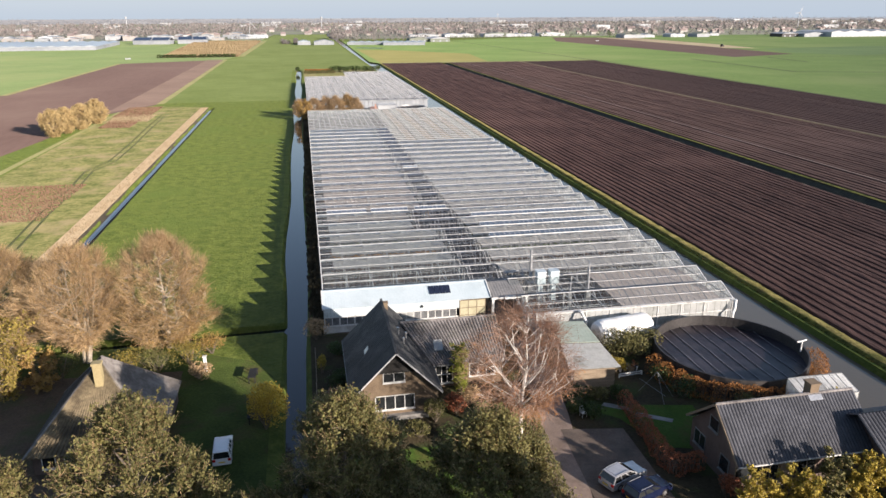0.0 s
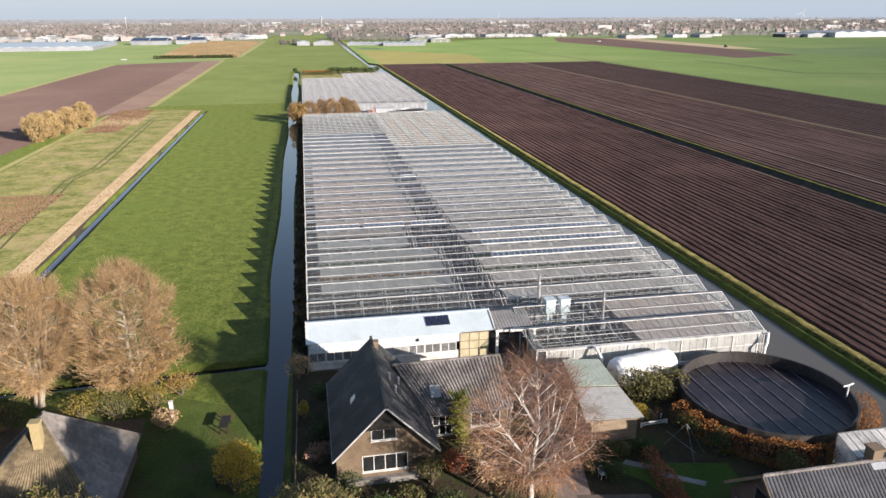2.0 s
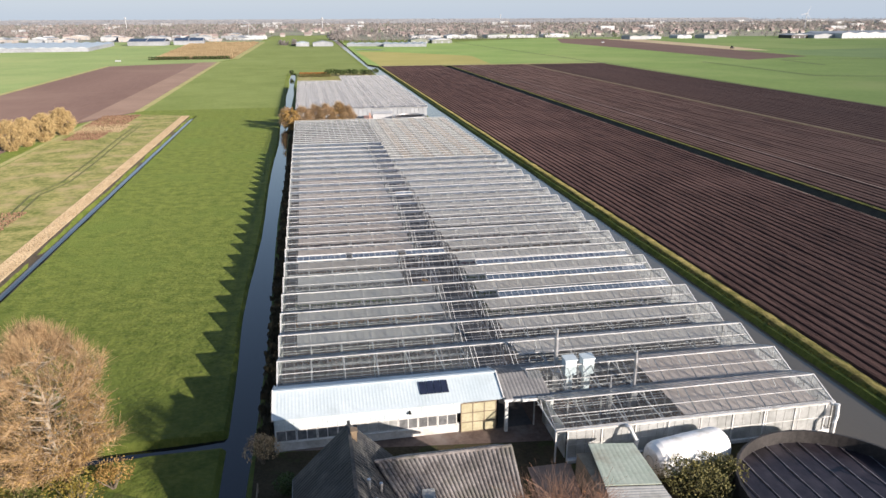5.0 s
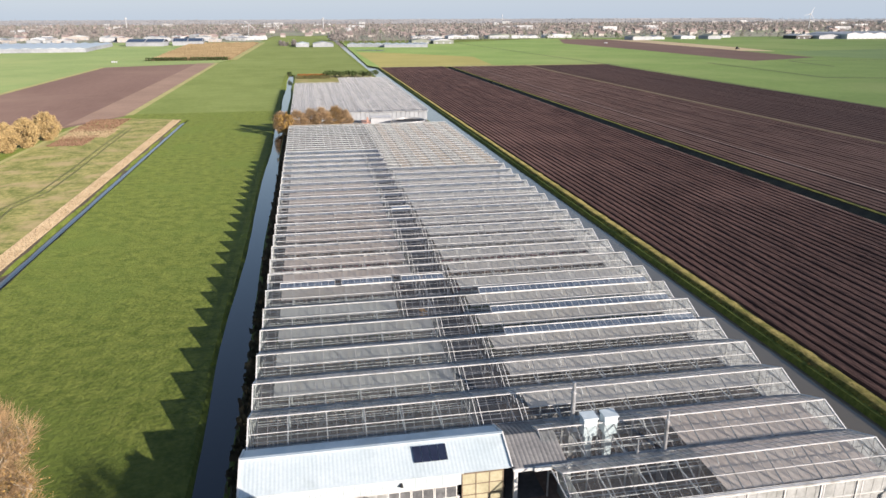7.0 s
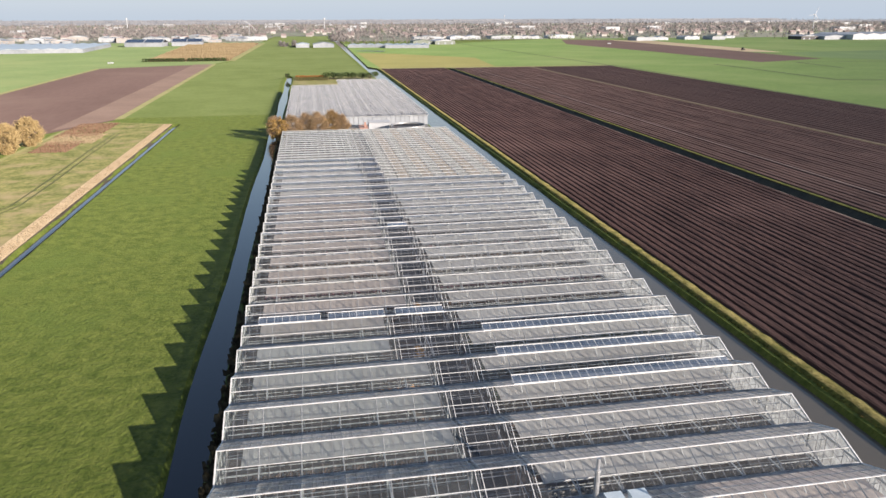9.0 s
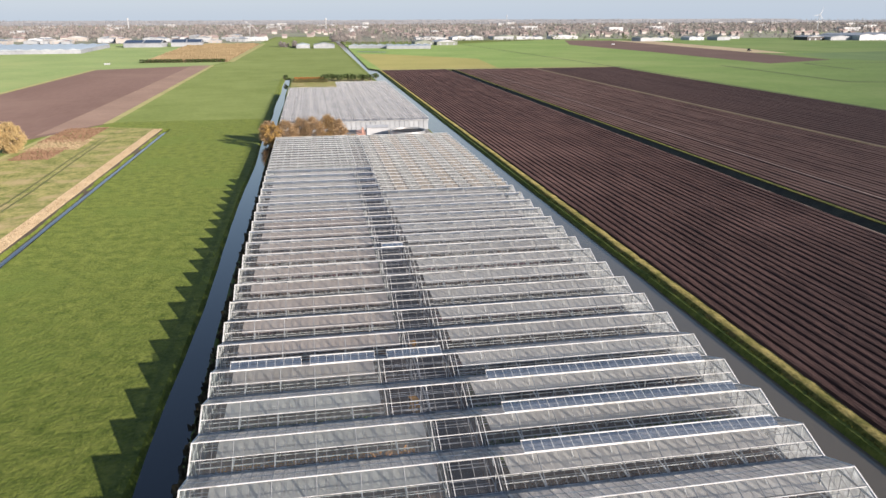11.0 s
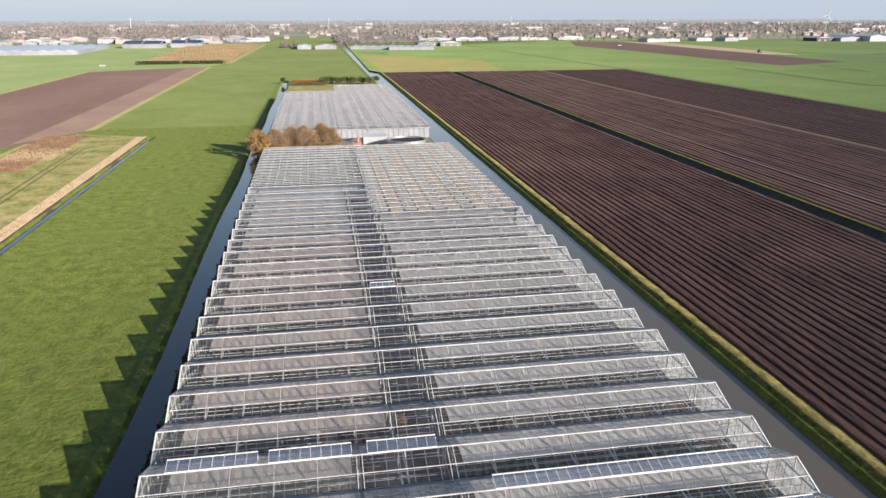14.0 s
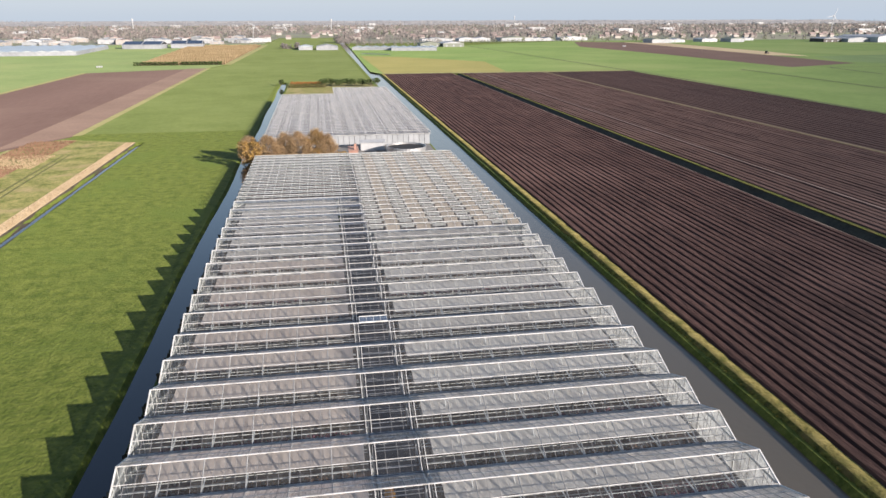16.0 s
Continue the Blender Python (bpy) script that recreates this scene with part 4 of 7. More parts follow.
# far block
far_block = thing("greenhouse", "distant glasshouse block with streaked pale roofs", "greenhouse")
FAR_L = small_span(X_LEFT, 22.8, FAR_PANE, 3.2)
FAR_R = small_span(22.8, X_RIGHT, FAR_PANE, 3.2)
yy = 206.5
while yy < 349:
    if yy < 320:
        part("roof_frame", FAR_L[0], None, far_block, at=pose(0, yy, 0))
        part("roof_glass", FAR_L[1], None, far_block, at=pose(0, yy, 0), kind="stuff")
    part("roof_frame", FAR_R[0], None, far_block, at=pose(0, yy, 0))
    part("roof_glass", FAR_R[1], None, far_block, at=pose(0, yy, 0), kind="stuff")
    yy += SMALL
FAR_SCREEN = surface("far_roof_screen", (0.34, 0.34, 0.34), (0.5, 0.5, 0.49), 0.9, 0.3, 2.0, transl=0.3)
random.seed(8)
for i in range(12):
    x, w = 1.0 + i * 3.95, (2.4, 1.1, 2.0)[i % 3]
    st = Shape()
    yy = 206.5
    while yy < (318 if i < 6 else 347):
        y = yy + SKEW * x
        st.slab([(x, y - 1.5, SE - 0.08), (x + w, y - 1.5, SE - 0.08), (x + w, y - 0.15, SR - 0.16), (x, y - 0.15, SR - 0.16)], 0.02)
        yy += SMALL
    part("screen", st, FAR_SCREEN, far_block, kind="stuff")
fw = Shape()
for i in range(30):
    fw.box(0.4 + i * 1.6, 0.4 + i * 1.6 + 1.5, 205.0, 205.1, 0, 3.3)
for j in range(80):
    y = 206 + j * 1.8
    fw.box(48.3, 48.4, y, y + 1.7, 0, 3.3)
    if y > 206 and y < 319:
        fw.box(0.3, 0.4, y, y + 1.7, 0, 3.3)
part("glass_wall", fw, FAR_GREY, far_block, kind="stuff")
ff = Shape()
ff.face((0.4, 205, 0.09), (22.8, 205, 0.09), (48.4, 205, 0.09), (48.4, 349, 0.09), (22.8, 349, 0.09), (22.8, 320, 0.09), (0.4, 320, 0.09))
part("greenhouse_floor", ff, surface("far_floor", (0.17, 0.16, 0.155), (0.3, 0.28, 0.275), 0.9, 0.05, 0.5, stretch=(1, 0.05, 1)), far_block)

# single panes of the nearest bays
PANES = []
for u0, u1 in ((0.02, 0.5), (0.53, 0.975)):
    w = PANE_W
    q = Shape()
    pts = [(x, -HALF * u + SKEW * x, RIDGE_Z - (RIDGE_Z - EAVE_Z) * u) for x, u in ((0.025, u1), (w - 0.025, u1), (w - 0.025, u0), (0.025, u0))]
    q.slab(pts, 0.004)
    PANES.append(q.mesh("pane", GLASS_PANE))
for k in range(2, 8):
    for i in range(20 if k in WIDE_BAYS else 24):
        x = X_LEFT + PANE_W * i
        for me in PANES:
            part("pane", me, None, greenhouse, at=pose(x, ridge_y(k) + SKEW * x, 0))

# ---- plants ----


def rand_dir(up=0.0):
    v = Vector((random.gauss(0, 1), random.gauss(0, 1), random.gauss(0, 1) + up))
    return v.normalized()


def leaf(s, p, size):
    a = rand_dir(0.4)
    b = a.orthogonal().normalized()
    b = (b * math.cos(rnd(0, 6.28)) + a.cross(b) * math.sin(rnd(0, 6.28))).normalized()
    c = a.cross(b)
    w, l = size * rnd(0.5, 0.8), size * rnd(0.8, 1.3)
    s.face(p - b * l * 0.5, p + c * w * 0.45, p + b * l * 0.5, p - c * w * 0.45)


def tree(name, label, base, height, radius, crown_from, trunk_r, bark, twig_mat, leaf_mat=None, limbs=20, twigs=3500, leaves=0, leaf_size=0.22,
         droop=0.0, spread=0.7, forks=1, leaf_low=False, group="", category="tree"):
    """Tapered trunk, limbs that fork into branches and twigs, and leaves that sit on the twigs."""
    random.seed(int(abs(base[0]) * 131 + abs(base[1]) * 37 + height * 11))
    ob = thing(name, label, category, pose(base[0], base[1], base[2] if len(base) > 2 else 0.0), group)
    wood, fine, green = Shape(), Shape(), Shape()
    tips = []
    cz = height * (crown_from + 1) / 2
    rz = height * (1 - crown_from) / 2
    for f in range(forks):
        lean = Vector((rnd(-1, 1), rnd(-1, 1), 0)) * (0.12 if forks == 1 else 0.28)
        p, n = Vector((rnd(-0.3, 0.3) * (forks > 1), rnd(-0.3, 0.3) * (forks > 1), -0.3)), 7
        stem = [p]
        for i in range(n):
            p = p + Vector((lean.x * height / n + rnd(-0.1, 0.1), lean.y * height / n + rnd(-0.1, 0.1), (height * 0.9 + 0.3) / n))
            stem.append(p)
        for i in range(n):
            wood.tube(stem[i], stem[i + 1], trunk_r * (1 - i / n * 0.88), trunk_r * (1 - (i + 1) / n * 0.88), 7)
        for j in range(limbs // forks):
            u = crown_from * 0.85 + (0.97 - crown_from * 0.85) * ((j + rnd(0, 1)) / (limbs // forks))
            q = stem[min(n - 1, int(u * n))].lerp(stem[min(n, int(u * n) + 1)], u * n % 1)
            ang = j * 2.4 + rnd(-0.5, 0.5)
            rel = max(-1.0, min(1.0, (q.z - cz) / rz))
            reach = radius * math.sqrt(max(0.08, 1 - rel * rel * 0.85)) * rnd(0.75, 1.1)
            end = q + Vector((math.cos(ang) * reach, math.sin(ang) * reach, reach * spread * (0.55 + 0.35 * rel) - droop * reach * 0.35))
            mid = q.lerp(end, 0.5) + Vector((0, 0, reach * 0.1 + droop * 0.5)) + rand_dir() * reach * 0.07
            r0 = trunk_r * 0.42 * (1 - u * 0.6)
            wood.tube(q, mid, r0, r0 * 0.6, 5).tube(mid, end, r0 * 0.6, r0 * 0.18, 5)
            for b in range(12):
                w = rnd(0.25, 1.0)
                o = q.lerp(mid, w * 2) if w < 0.5 else mid.lerp(end, w * 2 - 1)
                d = ((end - q).normalized() * 0.6 + rand_dir(0.55 - droop) * 0.75).normalized()
                l = reach * rnd(0.22, 0.5)
                e = o + d * l - Vector((0, 0, droop * l * 0.5))
                wood.tube(o, e, r0 * 0.28, r0 * 0.09, 4)
                tips.append((o, e, d))
    per = max(1, twigs // len(tips))
    for o, e, d in tips:
        for i in range(per):
            a = o.lerp(e, rnd(0.1, 1.0))
            v = (d * 0.8 + rand_dir(0.55 - droop * 1.6)).normalized()
            l = rnd(0.35, 1.0) * radius * 0.15
            b = a + v * l
            c = b + (v + Vector((0, 0, -droop * 1.6)) + rand_dir() * 0.3).normalized() * l * (0.6 + droop)
            fine.tube(a, b, 0.019, 0.014, 3)
            fine.tube(b, c, 0.014, 0.007, 3)
            if leaves and random.random() < leaves / (per * len(tips)) / 3.0:
                if not leaf_low or random.random() < 1.15 - a.z / height:
                    for q in (a.lerp(b, 0.6), b, c):
                        leaf(green, q + rand_dir() * 0.12, leaf_size * rnd(0.7, 1.3))
            elif leaves and leaves > per * len(tips) * 3:
                for q in range(int(leaves / (per * len(tips)))):
                    leaf(green, a.lerp(c, rnd(0, 1)) + rand_dir() * 0.4, leaf_size * rnd(0.7, 1.3))
    part("trunk", wood, bark, ob)
    part("twig_mass", fine, twig_mat, ob, kind="stuff")
    if green.f:
        part("foliage", green, leaf_mat, ob, kind="stuff")
    return ob


def grown_tree(name, label, base, height, radius, low, trunk_r, bark, twig_mat, leaf_mat=None, boughs=12, branches=140, sprays=1300, twigs=12000, leaves=0,
               leaf_size=0.2, droop=0.0, stems=1, wide=0.45, group="", reach=0.8, leaf_low=False, twig_r=0.013, rise=0.6, lumps=0.35, shaggy=0.0, spray=0.1):
    """A tree whose boughs, branches, sprays and twigs each spring from the order before and fill an uneven egg-shaped crown."""
    random.seed(int(abs(base[0]) * 131 + abs(base[1]) * 37 + height * 11))
    ob = thing(name, label, "tree", pose(base[0], base[1], 0), group)
    wood, fine, green = Shape(), Shape(), Shape()
    z0, power = height * low, math.log(0.5) / math.log(wide)
    ox = rnd(0, 50)

    def spot(inner, u0=0.03, u1=0.985):
        u, a = rnd(u0, u1), rnd(0, 6.2832)
        r = radius * math.sin(math.pi * u ** power) ** 0.62 * (1 + lumps * noise.noise((math.cos(a) * 1.5 + ox, math.sin(a) * 1.5, u * 3.2)))
        r *= math.sqrt(rnd(inner * inner, 1.0))
        return np.array((math.cos(a) * r, math.sin(a) * r, z0 + (height - z0) * u))

    def grow(parents, targets, r0, r1, sides, upward):
        """Curves from the best parent point to each target."""
        out = []
        for t in targets:
            d = parents - t
            flat = np.hypot(d[:, 0], d[:, 1])
            cost = np.sqrt(flat ** 2 + d[:, 2] ** 2) + 1.6 * np.maximum(0, d[:, 2] + upward * flat)
            o = parents[int(np.argmin(cost))]
            length = float(np.linalg.norm(t - o))
            mid = (o + t) / 2 + np.array((0, 0, (0.16 * droop - 0.1 * upward) * length)) + np.array([rnd(-1, 1) for _ in range(3)]) * 0.07 * length
            q = [o * (1 - w) ** 2 + mid * 2 * w * (1 - w) + t * w * w for w in (0, 0.3, 0.65, 1.0)]
            for i in range(3):
                wood.tube(q[i], q[i + 1], r0 + (r1 - r0) * i / 3, r0 + (r1 - r0) * (i + 1) / 3, sides)
            out += [q[0] * 0.5 + q[1] * 0.5, q[1], (q[1] + q[2]) / 2, q[2], (q[2] + q[3]) / 2, q[3]]
        return np.array(out)

    trunk = []
    for f in range(stems):
        lean = np.array((rnd(-1, 1), rnd(-1, 1), 0)) * (0.03 if stems == 1 else 0.2) * height
        foot = np.array((rnd(-1, 1), rnd(-1, 1), 0)) * (0.0 if stems == 1 else 0.5)
        pts = [foot + lean * w + np.array((rnd(-0.12, 0.12), rnd(-0.12, 0.12), -0.2 + height * 0.86 * w)) for w in (0, 0.14, 0.3, 0.46, 0.62, 0.8, 1.0)]
        for i in range(6):
            wood.tube(pts[i], pts[i + 1], trunk_r * (1 - i * 0.155), trunk_r * (1 - (i + 1) * 0.155), 8)
            trunk += [pts[i] * (1 - w) + pts[i + 1] * w for w in (0.25, 0.5, 0.75, 1.0)]
    trunk = np.array(trunk)
    first = grow(trunk[trunk[:, 2] > z0 * 0.9], [spot(0.5, 0.12, 0.93) * np.array((reach, reach, 1)) for _ in range(boughs)], trunk_r * 0.42, trunk_r * 0.12, 6, rise)
    both = np.concatenate([first, trunk[len(trunk) // 2:]])
    second = grow(both, [spot(0.45) * np.array((0.93, 0.93, 0.98)) for _ in range(branches)], trunk_r * 0.14, trunk_r * 0.05, 4, rise * 0.7)
    third = grow(np.concatenate([first, second]), [spot(0.5) for _ in range(sprays)], trunk_r * spray, twig_r, 3, rise * 0.5)
    for i in range(twigs):
        a = Vector(third[random.randrange(len(third))])
        out = Vector((a.x, a.y, (a.z - height * 0.4) * 0.5)).normalized()
        v = (out * 0.75 + rand_dir(0.9 - droop * 2.6) * (1.0 - shaggy * 0.45)).normalized()
        length = rnd(0.35, 0.85) * (1 + droop + shaggy)
        b = a + v * length
        c = b + (v + Vector((0, 0, 0.25 - droop * 1.8))).normalized() * length * (0.6 + droop)
        fine.tube(a, b, twig_r, twig_r * 0.7, 3)
        fine.tube(b, c, twig_r * 0.7, twig_r * 0.35, 3)
        if leaves:
            keep = leaves / twigs
            if leaf_low:
                keep *= max(0.0, 1.9 - 2.4 * a.z / height)
            for q in range(int(keep) + (random.random() < keep % 1)):
                leaf(green, a.lerp(c, rnd(0.1, 1.0)) + rand_dir() * 0.16, leaf_size * rnd(0.7, 1.35))
    part("trunk", wood, bark, ob)
    part("twig_mass", fine, twig_mat, ob, kind="stuff")
    if green.f:
        part("foliage", green, leaf_mat, ob, kind="stuff")
    return ob


def bush(name, label, x, y, r, h, mat, n=700, size=0.16, z=0.0, category="bush", group=""):
    """A rounded uneven shrub of short stems and leaves."""
    random.seed(int(abs(x) * 91 + abs(y) * 57 + r * 13))
    ob = thing(name, label, category, pose(x, y, z), group)
    st, lv = Shape(), Shape()
    lobes = [(rnd(-0.5, 0.5) * r, rnd(-0.5, 0.5) * r, rnd(0.45, 0.7) * h, rnd(0.45, 0.75)) for _ in range(7)]
    for i in range(24):
        a, w = rnd(0, 6.28), rnd(0.2, 0.9)
        st.tube((rnd(-0.1, 0.1), rnd(-0.1, 0.1), -0.1), (math.cos(a) * r * w, math.sin(a) * r * w, h * rnd(0.5, 0.95)), 0.03, 0.008, 4)
    for i in range(n):
        cx, cy, cz, w = random.choice(lobes)
        d = rand_dir(0.3)
        q = rnd(0.72, 1.05) * w
        p = Vector((cx + d.x * r * q, cy + d.y * r * q, max(0.05, cz + d.z * h * 0.55 * q)))
        leaf(lv, p, size * rnd(0.7, 1.4))
    part("branching", st, BARK, ob, kind="stuff")
    part("foliage", lv, mat, ob, kind="stuff")
    return ob


def hedge(name, label, pts, width, height, mat, density=260, size=0.15):
    """A clipped hedge that follows a line of points: twiggy core and leaves."""
    random.seed(int(abs(pts[0][0]) * 71 + abs(pts[0][1]) * 43))
    ob = thing(name, label, "hedge")
    core, lv = Shape(), Shape()
    for (x0, y0), (x1, y1) in zip(pts, pts[1:]):
        a, b = Vector((x0, y0, 0)), Vector((x1, y1, 0))
        d = b - a
        L = d.length
        d.normalize()
        s = Vector((-d.y, d.x, 0))
        for i in range(int(L * 14)):
            p = a + d * rnd(0, L) + s * rnd(-0.3, 0.3) * width
            core.tube(p, p + s * rnd(-0.3, 0.3) * width + Vector((0, 0, height * rnd(0.6, 0.95))), 0.02, 0.008, 3)
        for i in range(int(L * density)):
            u, w = rnd(0, L), rnd(0, 6.28)
            wave = 1 + 0.13 * math.sin(u * 1.7 + x0) + 0.1 * math.sin(u * 4.1)
            k = rnd(0.8, 1.05)
            p = a + d * u + s * (math.cos(w) * width * 0.55 * wave * k) + Vector((0, 0, max(0.05, height * 0.5 + math.copysign(abs(math.sin(w)) ** 0.6, math.sin(w)) * height * 0.5 * wave * k)))
            leaf(lv, p, size * rnd(0.7, 1.4))
    part("branching", core, BARK, ob, kind="stuff")
    part("foliage", lv, mat, ob, kind="stuff")
    return ob


# ---- buildings ----


def ribbed(a, b, c, d, ribs, amp, thick=0.06, flat=False):
    """A roof plate from the ridge a-b down to the eave d-c, with ribs that run down the slope."""
    a, b, c, d = [Vector(p) for p in (a, b, c, d)]
    nrm = ((b - d).cross(a - c)).normalized()
    if nrm.z < 0:
        nrm = -nrm
    s, n = Shape(), ribs * 4
    prof = (0.0, 0.75, 1.0, 0.75) if not flat else (0.0, 0.0, 1.0, 1.0)
    for i in range(n + 1):
        off = nrm * (amp * prof[i % 4])
        top, low = a.lerp(b, i / n), d.lerp(c, i / n)
        s.v += [tuple(top + off), tuple(low + off), tuple(low - nrm * thick), tuple(top - nrm * thick)]
    for i in range(n):
        k = i * 4
        s.f += [(k, k + 1, k + 5, k + 4), (k + 3, k + 7, k + 6, k + 2), (k + 1, k + 2, k + 6, k + 5)]
    return s


def window_at(parent, x, y, z, w, h, cols, rows=1, name="window", face=-1, along="x", frame=WHITE_PAINT, glazing=None, label="white painted window frame"):
    """A framed window set proud on a wall that faces -y (along x) or -x / +x (along y)."""
    fr = Shape()
    t = 0.07

    def bar(u0, u1, v0, v1, d0, d1):
        if along == "x":
            fr.box(x + u0, x + u1, min(y + face * d0, y + face * d1), max(y + face * d0, y + face * d1), z + v0, z + v1)
        else:
            fr.box(min(x + face * d0, x + face * d1), max(x + face * d0, x + face * d1), y + u0, y + u1, z + v0, z + v1)
    for i in range(cols + 1):
        u = -w / 2 + w * i / cols
        bar(u - t / 2, u + t / 2, 0, h, -0.04, 0.05)
    for j in range(rows + 1):
        bar(-w / 2, w / 2, h * j / rows - t / 2, h * j / rows + t / 2, -0.04, 0.052)
    bar(-w / 2 - 0.08, w / 2 + 0.08, -0.12, -0.05, -0.04, 0.14)
    ob = part(name, fr, frame, parent, label)
    for i in range(cols):
        for j in range(rows):
            g = Shape()
            u0, u1 = -w / 2 + w * i / cols + t / 2, -w / 2 + w * (i + 1) / cols - t / 2
            v0, v1 = h * j / rows + t / 2, h * (j + 1) / rows - t / 2
            if along == "x":
                g.box(x + u0, x + u1, min(y + face * 0.012, y + face * 0.03), max(y + face * 0.012, y + face * 0.03), z + v0, z + v1)
            else:
                g.box(min(x + face * 0.012, x + face * 0.03), max(x + face * 0.012, x + face * 0.03), y + u0, y + u1, z + v0, z + v1)
            part("pane", g, glazing or PANE_DARK, ob)
    return ob


GREY_PANE = surface("dusty_window_pane", (0.09, 0.095, 0.1), (0.22, 0.225, 0.23), 0.15, 0.8, 3.0)
PANE_DARK = surface("dark_window_pane", (0.012, 0.014, 0.016), (0.035, 0.038, 0.04), 0.06, 0.8, 3.0)


def farmhouse():
    h = thing("house", "brick farmhouse with a steep dark slate roof", "house")
    xl, xm, xr, zr, ze = 1.7, 6.0, 10.2, 7.0, 2.7
    yf, yb = -22.3, -10.9
    w = Shape()
    w.box(2.0, 9.9, yf, yb, 0, ze)
    part("wall", w, BRICK, h, "sunlit brown brick wall")
    g = Shape()
    zs = 4.75
    xa, xb = xm - (zr - zs) * (xm - xl) / (zr - ze), xm + (zr - zs) * (xr - xm) / (zr - ze)
    g.slab([(2.0, yf, ze), (9.9, yf, ze), (xb, yf, zs), (xa, yf, zs)], 0.25)
    part("gable", g, BRICK, h)
    g = Shape()
    g.slab([(xa, yf - 0.14, zs), (xb, yf - 0.14, zs), (xm, yf - 0.14, zr - 0.1)], 0.12)
    part("boarded_gable", g, TIMBER_DARK, h, "black tarred boards in the gable top")
    g = Shape()
    g.slab([(9.9, yb, ze), (2.0, yb, ze), (xm, yb, zr - 0.1)], 0.25)
    part("gable", g, BRICK_DARK, h)
    part("roof", ribbed((xm, -10.4, zr), (xm, -23.0, zr), (xl, -23.0, ze), (xl, -10.4, ze), 36, 0.02, 0.12, True), SLATE, h)
    part("roof", ribbed((xm, -23.0, zr), (xm, -10.4, zr), (xr, -10.4, ze), (xr, -23.0, ze), 36, 0.03, 0.12, True), SLATE, h)
    r = Shape()
    r.beam((xm, -23.1, zr + 0.05), (xm, -10.3, zr + 0.05), 0.24, 0.12)
    part("ridge_cap", r, SLATE, h)
    for x in (xl, xr):
        b = Shape()
        b.beam((x, -23.06, ze - 0.06), (xm, -23.06, zr - 0.02), 0.04, 0.12)
        part("bargeboard", b, ALU, h)
        b = Shape()
        b.beam((x, -23.0, ze - 0.08), (x, -10.4, ze - 0.08), 0.13, 0.1)
        part("eaves_gutter", b, GUTTER, h)
    c = Shape()
    c.box(6.1, 6.5, -12.3, -11.85, 6.2, 7.4)
    c.box(6.05, 6.55, -12.36, -11.8, 7.35, 7.45)
    part("chimney", c, BRICK, h)
    for y, u, s in ((-17.0, 0.22, 0.16), (-16.4, 0.42, 0.14), (-18.6, 0.3, 0.12)):
        v = Shape()
        x = xm + (xr - xm) * u
        z = zr - (zr - ze) * u
        v.tube((x, y, z - 0.1), (x, y, z + 0.6), s * 0.7, s * 0.7, 10, True)
        v.tube((x, y, z + 0.5), (x, y, z + 0.68), s, s * 0.9, 10, True)
        part("vent_pipe", v, STEEL, h)
    v = Shape()
    v.slab([(3.55, -17.9, 4.57), (3.55, -17.1, 4.57), (3.95, -16.9, 4.97), (3.95, -17.6, 4.97)], 0.05)
    part("roof_light", v, STEEL, h)
    window_at(h, 5.85, yf, 1.0, 3.6, 1.4, 4)
    window_at(h, 5.8, yf, 3.8, 1.95, 0.92, 2)
    window_at(h, 2.0, -15, 0.9, 1.4, 1.3, 2, face=-1, along="y")
    sill = Shape()
    sill.box(2.6, 8.9, yf - 0.5, yf + 0.01, 0, 0.5)
    part("planter", sill, CONCRETE, h)
    # side wing
    zr2, ze2, yr, ye, yb2 = 5.6, 2.7, -13.6, -18.0, -9.2
    w = Shape()
    w.box(9.9, 17.3, ye + 0.4, yb2 - 0.4, 0, ze2)
    part("wall", w, BRICK, h)
    g = Shape()
    g.slab([(17.3, ye + 0.4, ze2), (17.3, yb2 - 0.4, ze2), (17.3, yr, zr2 - 0.1)], 0.25)
    part("gable", g, BRICK, h)
    part("roof", ribbed((7.6, yr, zr2), (17.7, yr, zr2), (17.7, ye, ze2), (10.2, ye, ze2), 30, 0.12, 0.1), TILE, h, "grey ribbed roof tiles")
    part("roof", ribbed((17.7, yr, zr2), (7.6, yr, zr2), (10.2, yb2, ze2), (17.7, yb2, ze2), 30, 0.12, 0.1), TILE, h)
    cap = Shape().tube((0, 0, 0), (0.42, 0, 0), 0.13, 0.15, 8).mesh("ridge_tile", TILE)
    for i in range(25):
        part("ridge_tile", cap, None, h, at=pose(7.6 + i * 0.4, yr, zr2 + 0.02))
    b = Shape()
    b.beam((10.2, ye, ze2 - 0.06), (17.7, ye, ze2 - 0.06), 0.13, 0.1)
    part("eaves_gutter", b, GUTTER, h)
    s = Shape()
    n = Vector((0, -2.9, 4.4)).normalized()
    for u, x0, x1, m, nm in ((0.5, 10.6, 11.5, WHITEWASH, "skylight"),):
        p = [(x, yr + (ye - yr) * q, zr2 + (ze2 - zr2) * q) for x, q in ((x0, u + 0.19), (x1, u + 0.19), (x1, u - 0.04), (x0, u - 0.04))]
        s.slab([Vector(q) + n * 0.16 for q in p], 0.14)
        part("skylight", s, m, h, "pale roof skylight")
    window_at(h, 11.4, ye + 0.4, 0.5, 1.7, 1.9, 3, 2)
    window_at(h, 15.3, ye + 0.4, 1.0, 2.6, 1.35, 3)
    s = Shape()
    s.box(9.9, 17.4, ye + 0.36, ye + 0.4, 2.4, 2.68)
    part("fascia", s, WHITE_PAINT, h)
    return h


farmhouse()


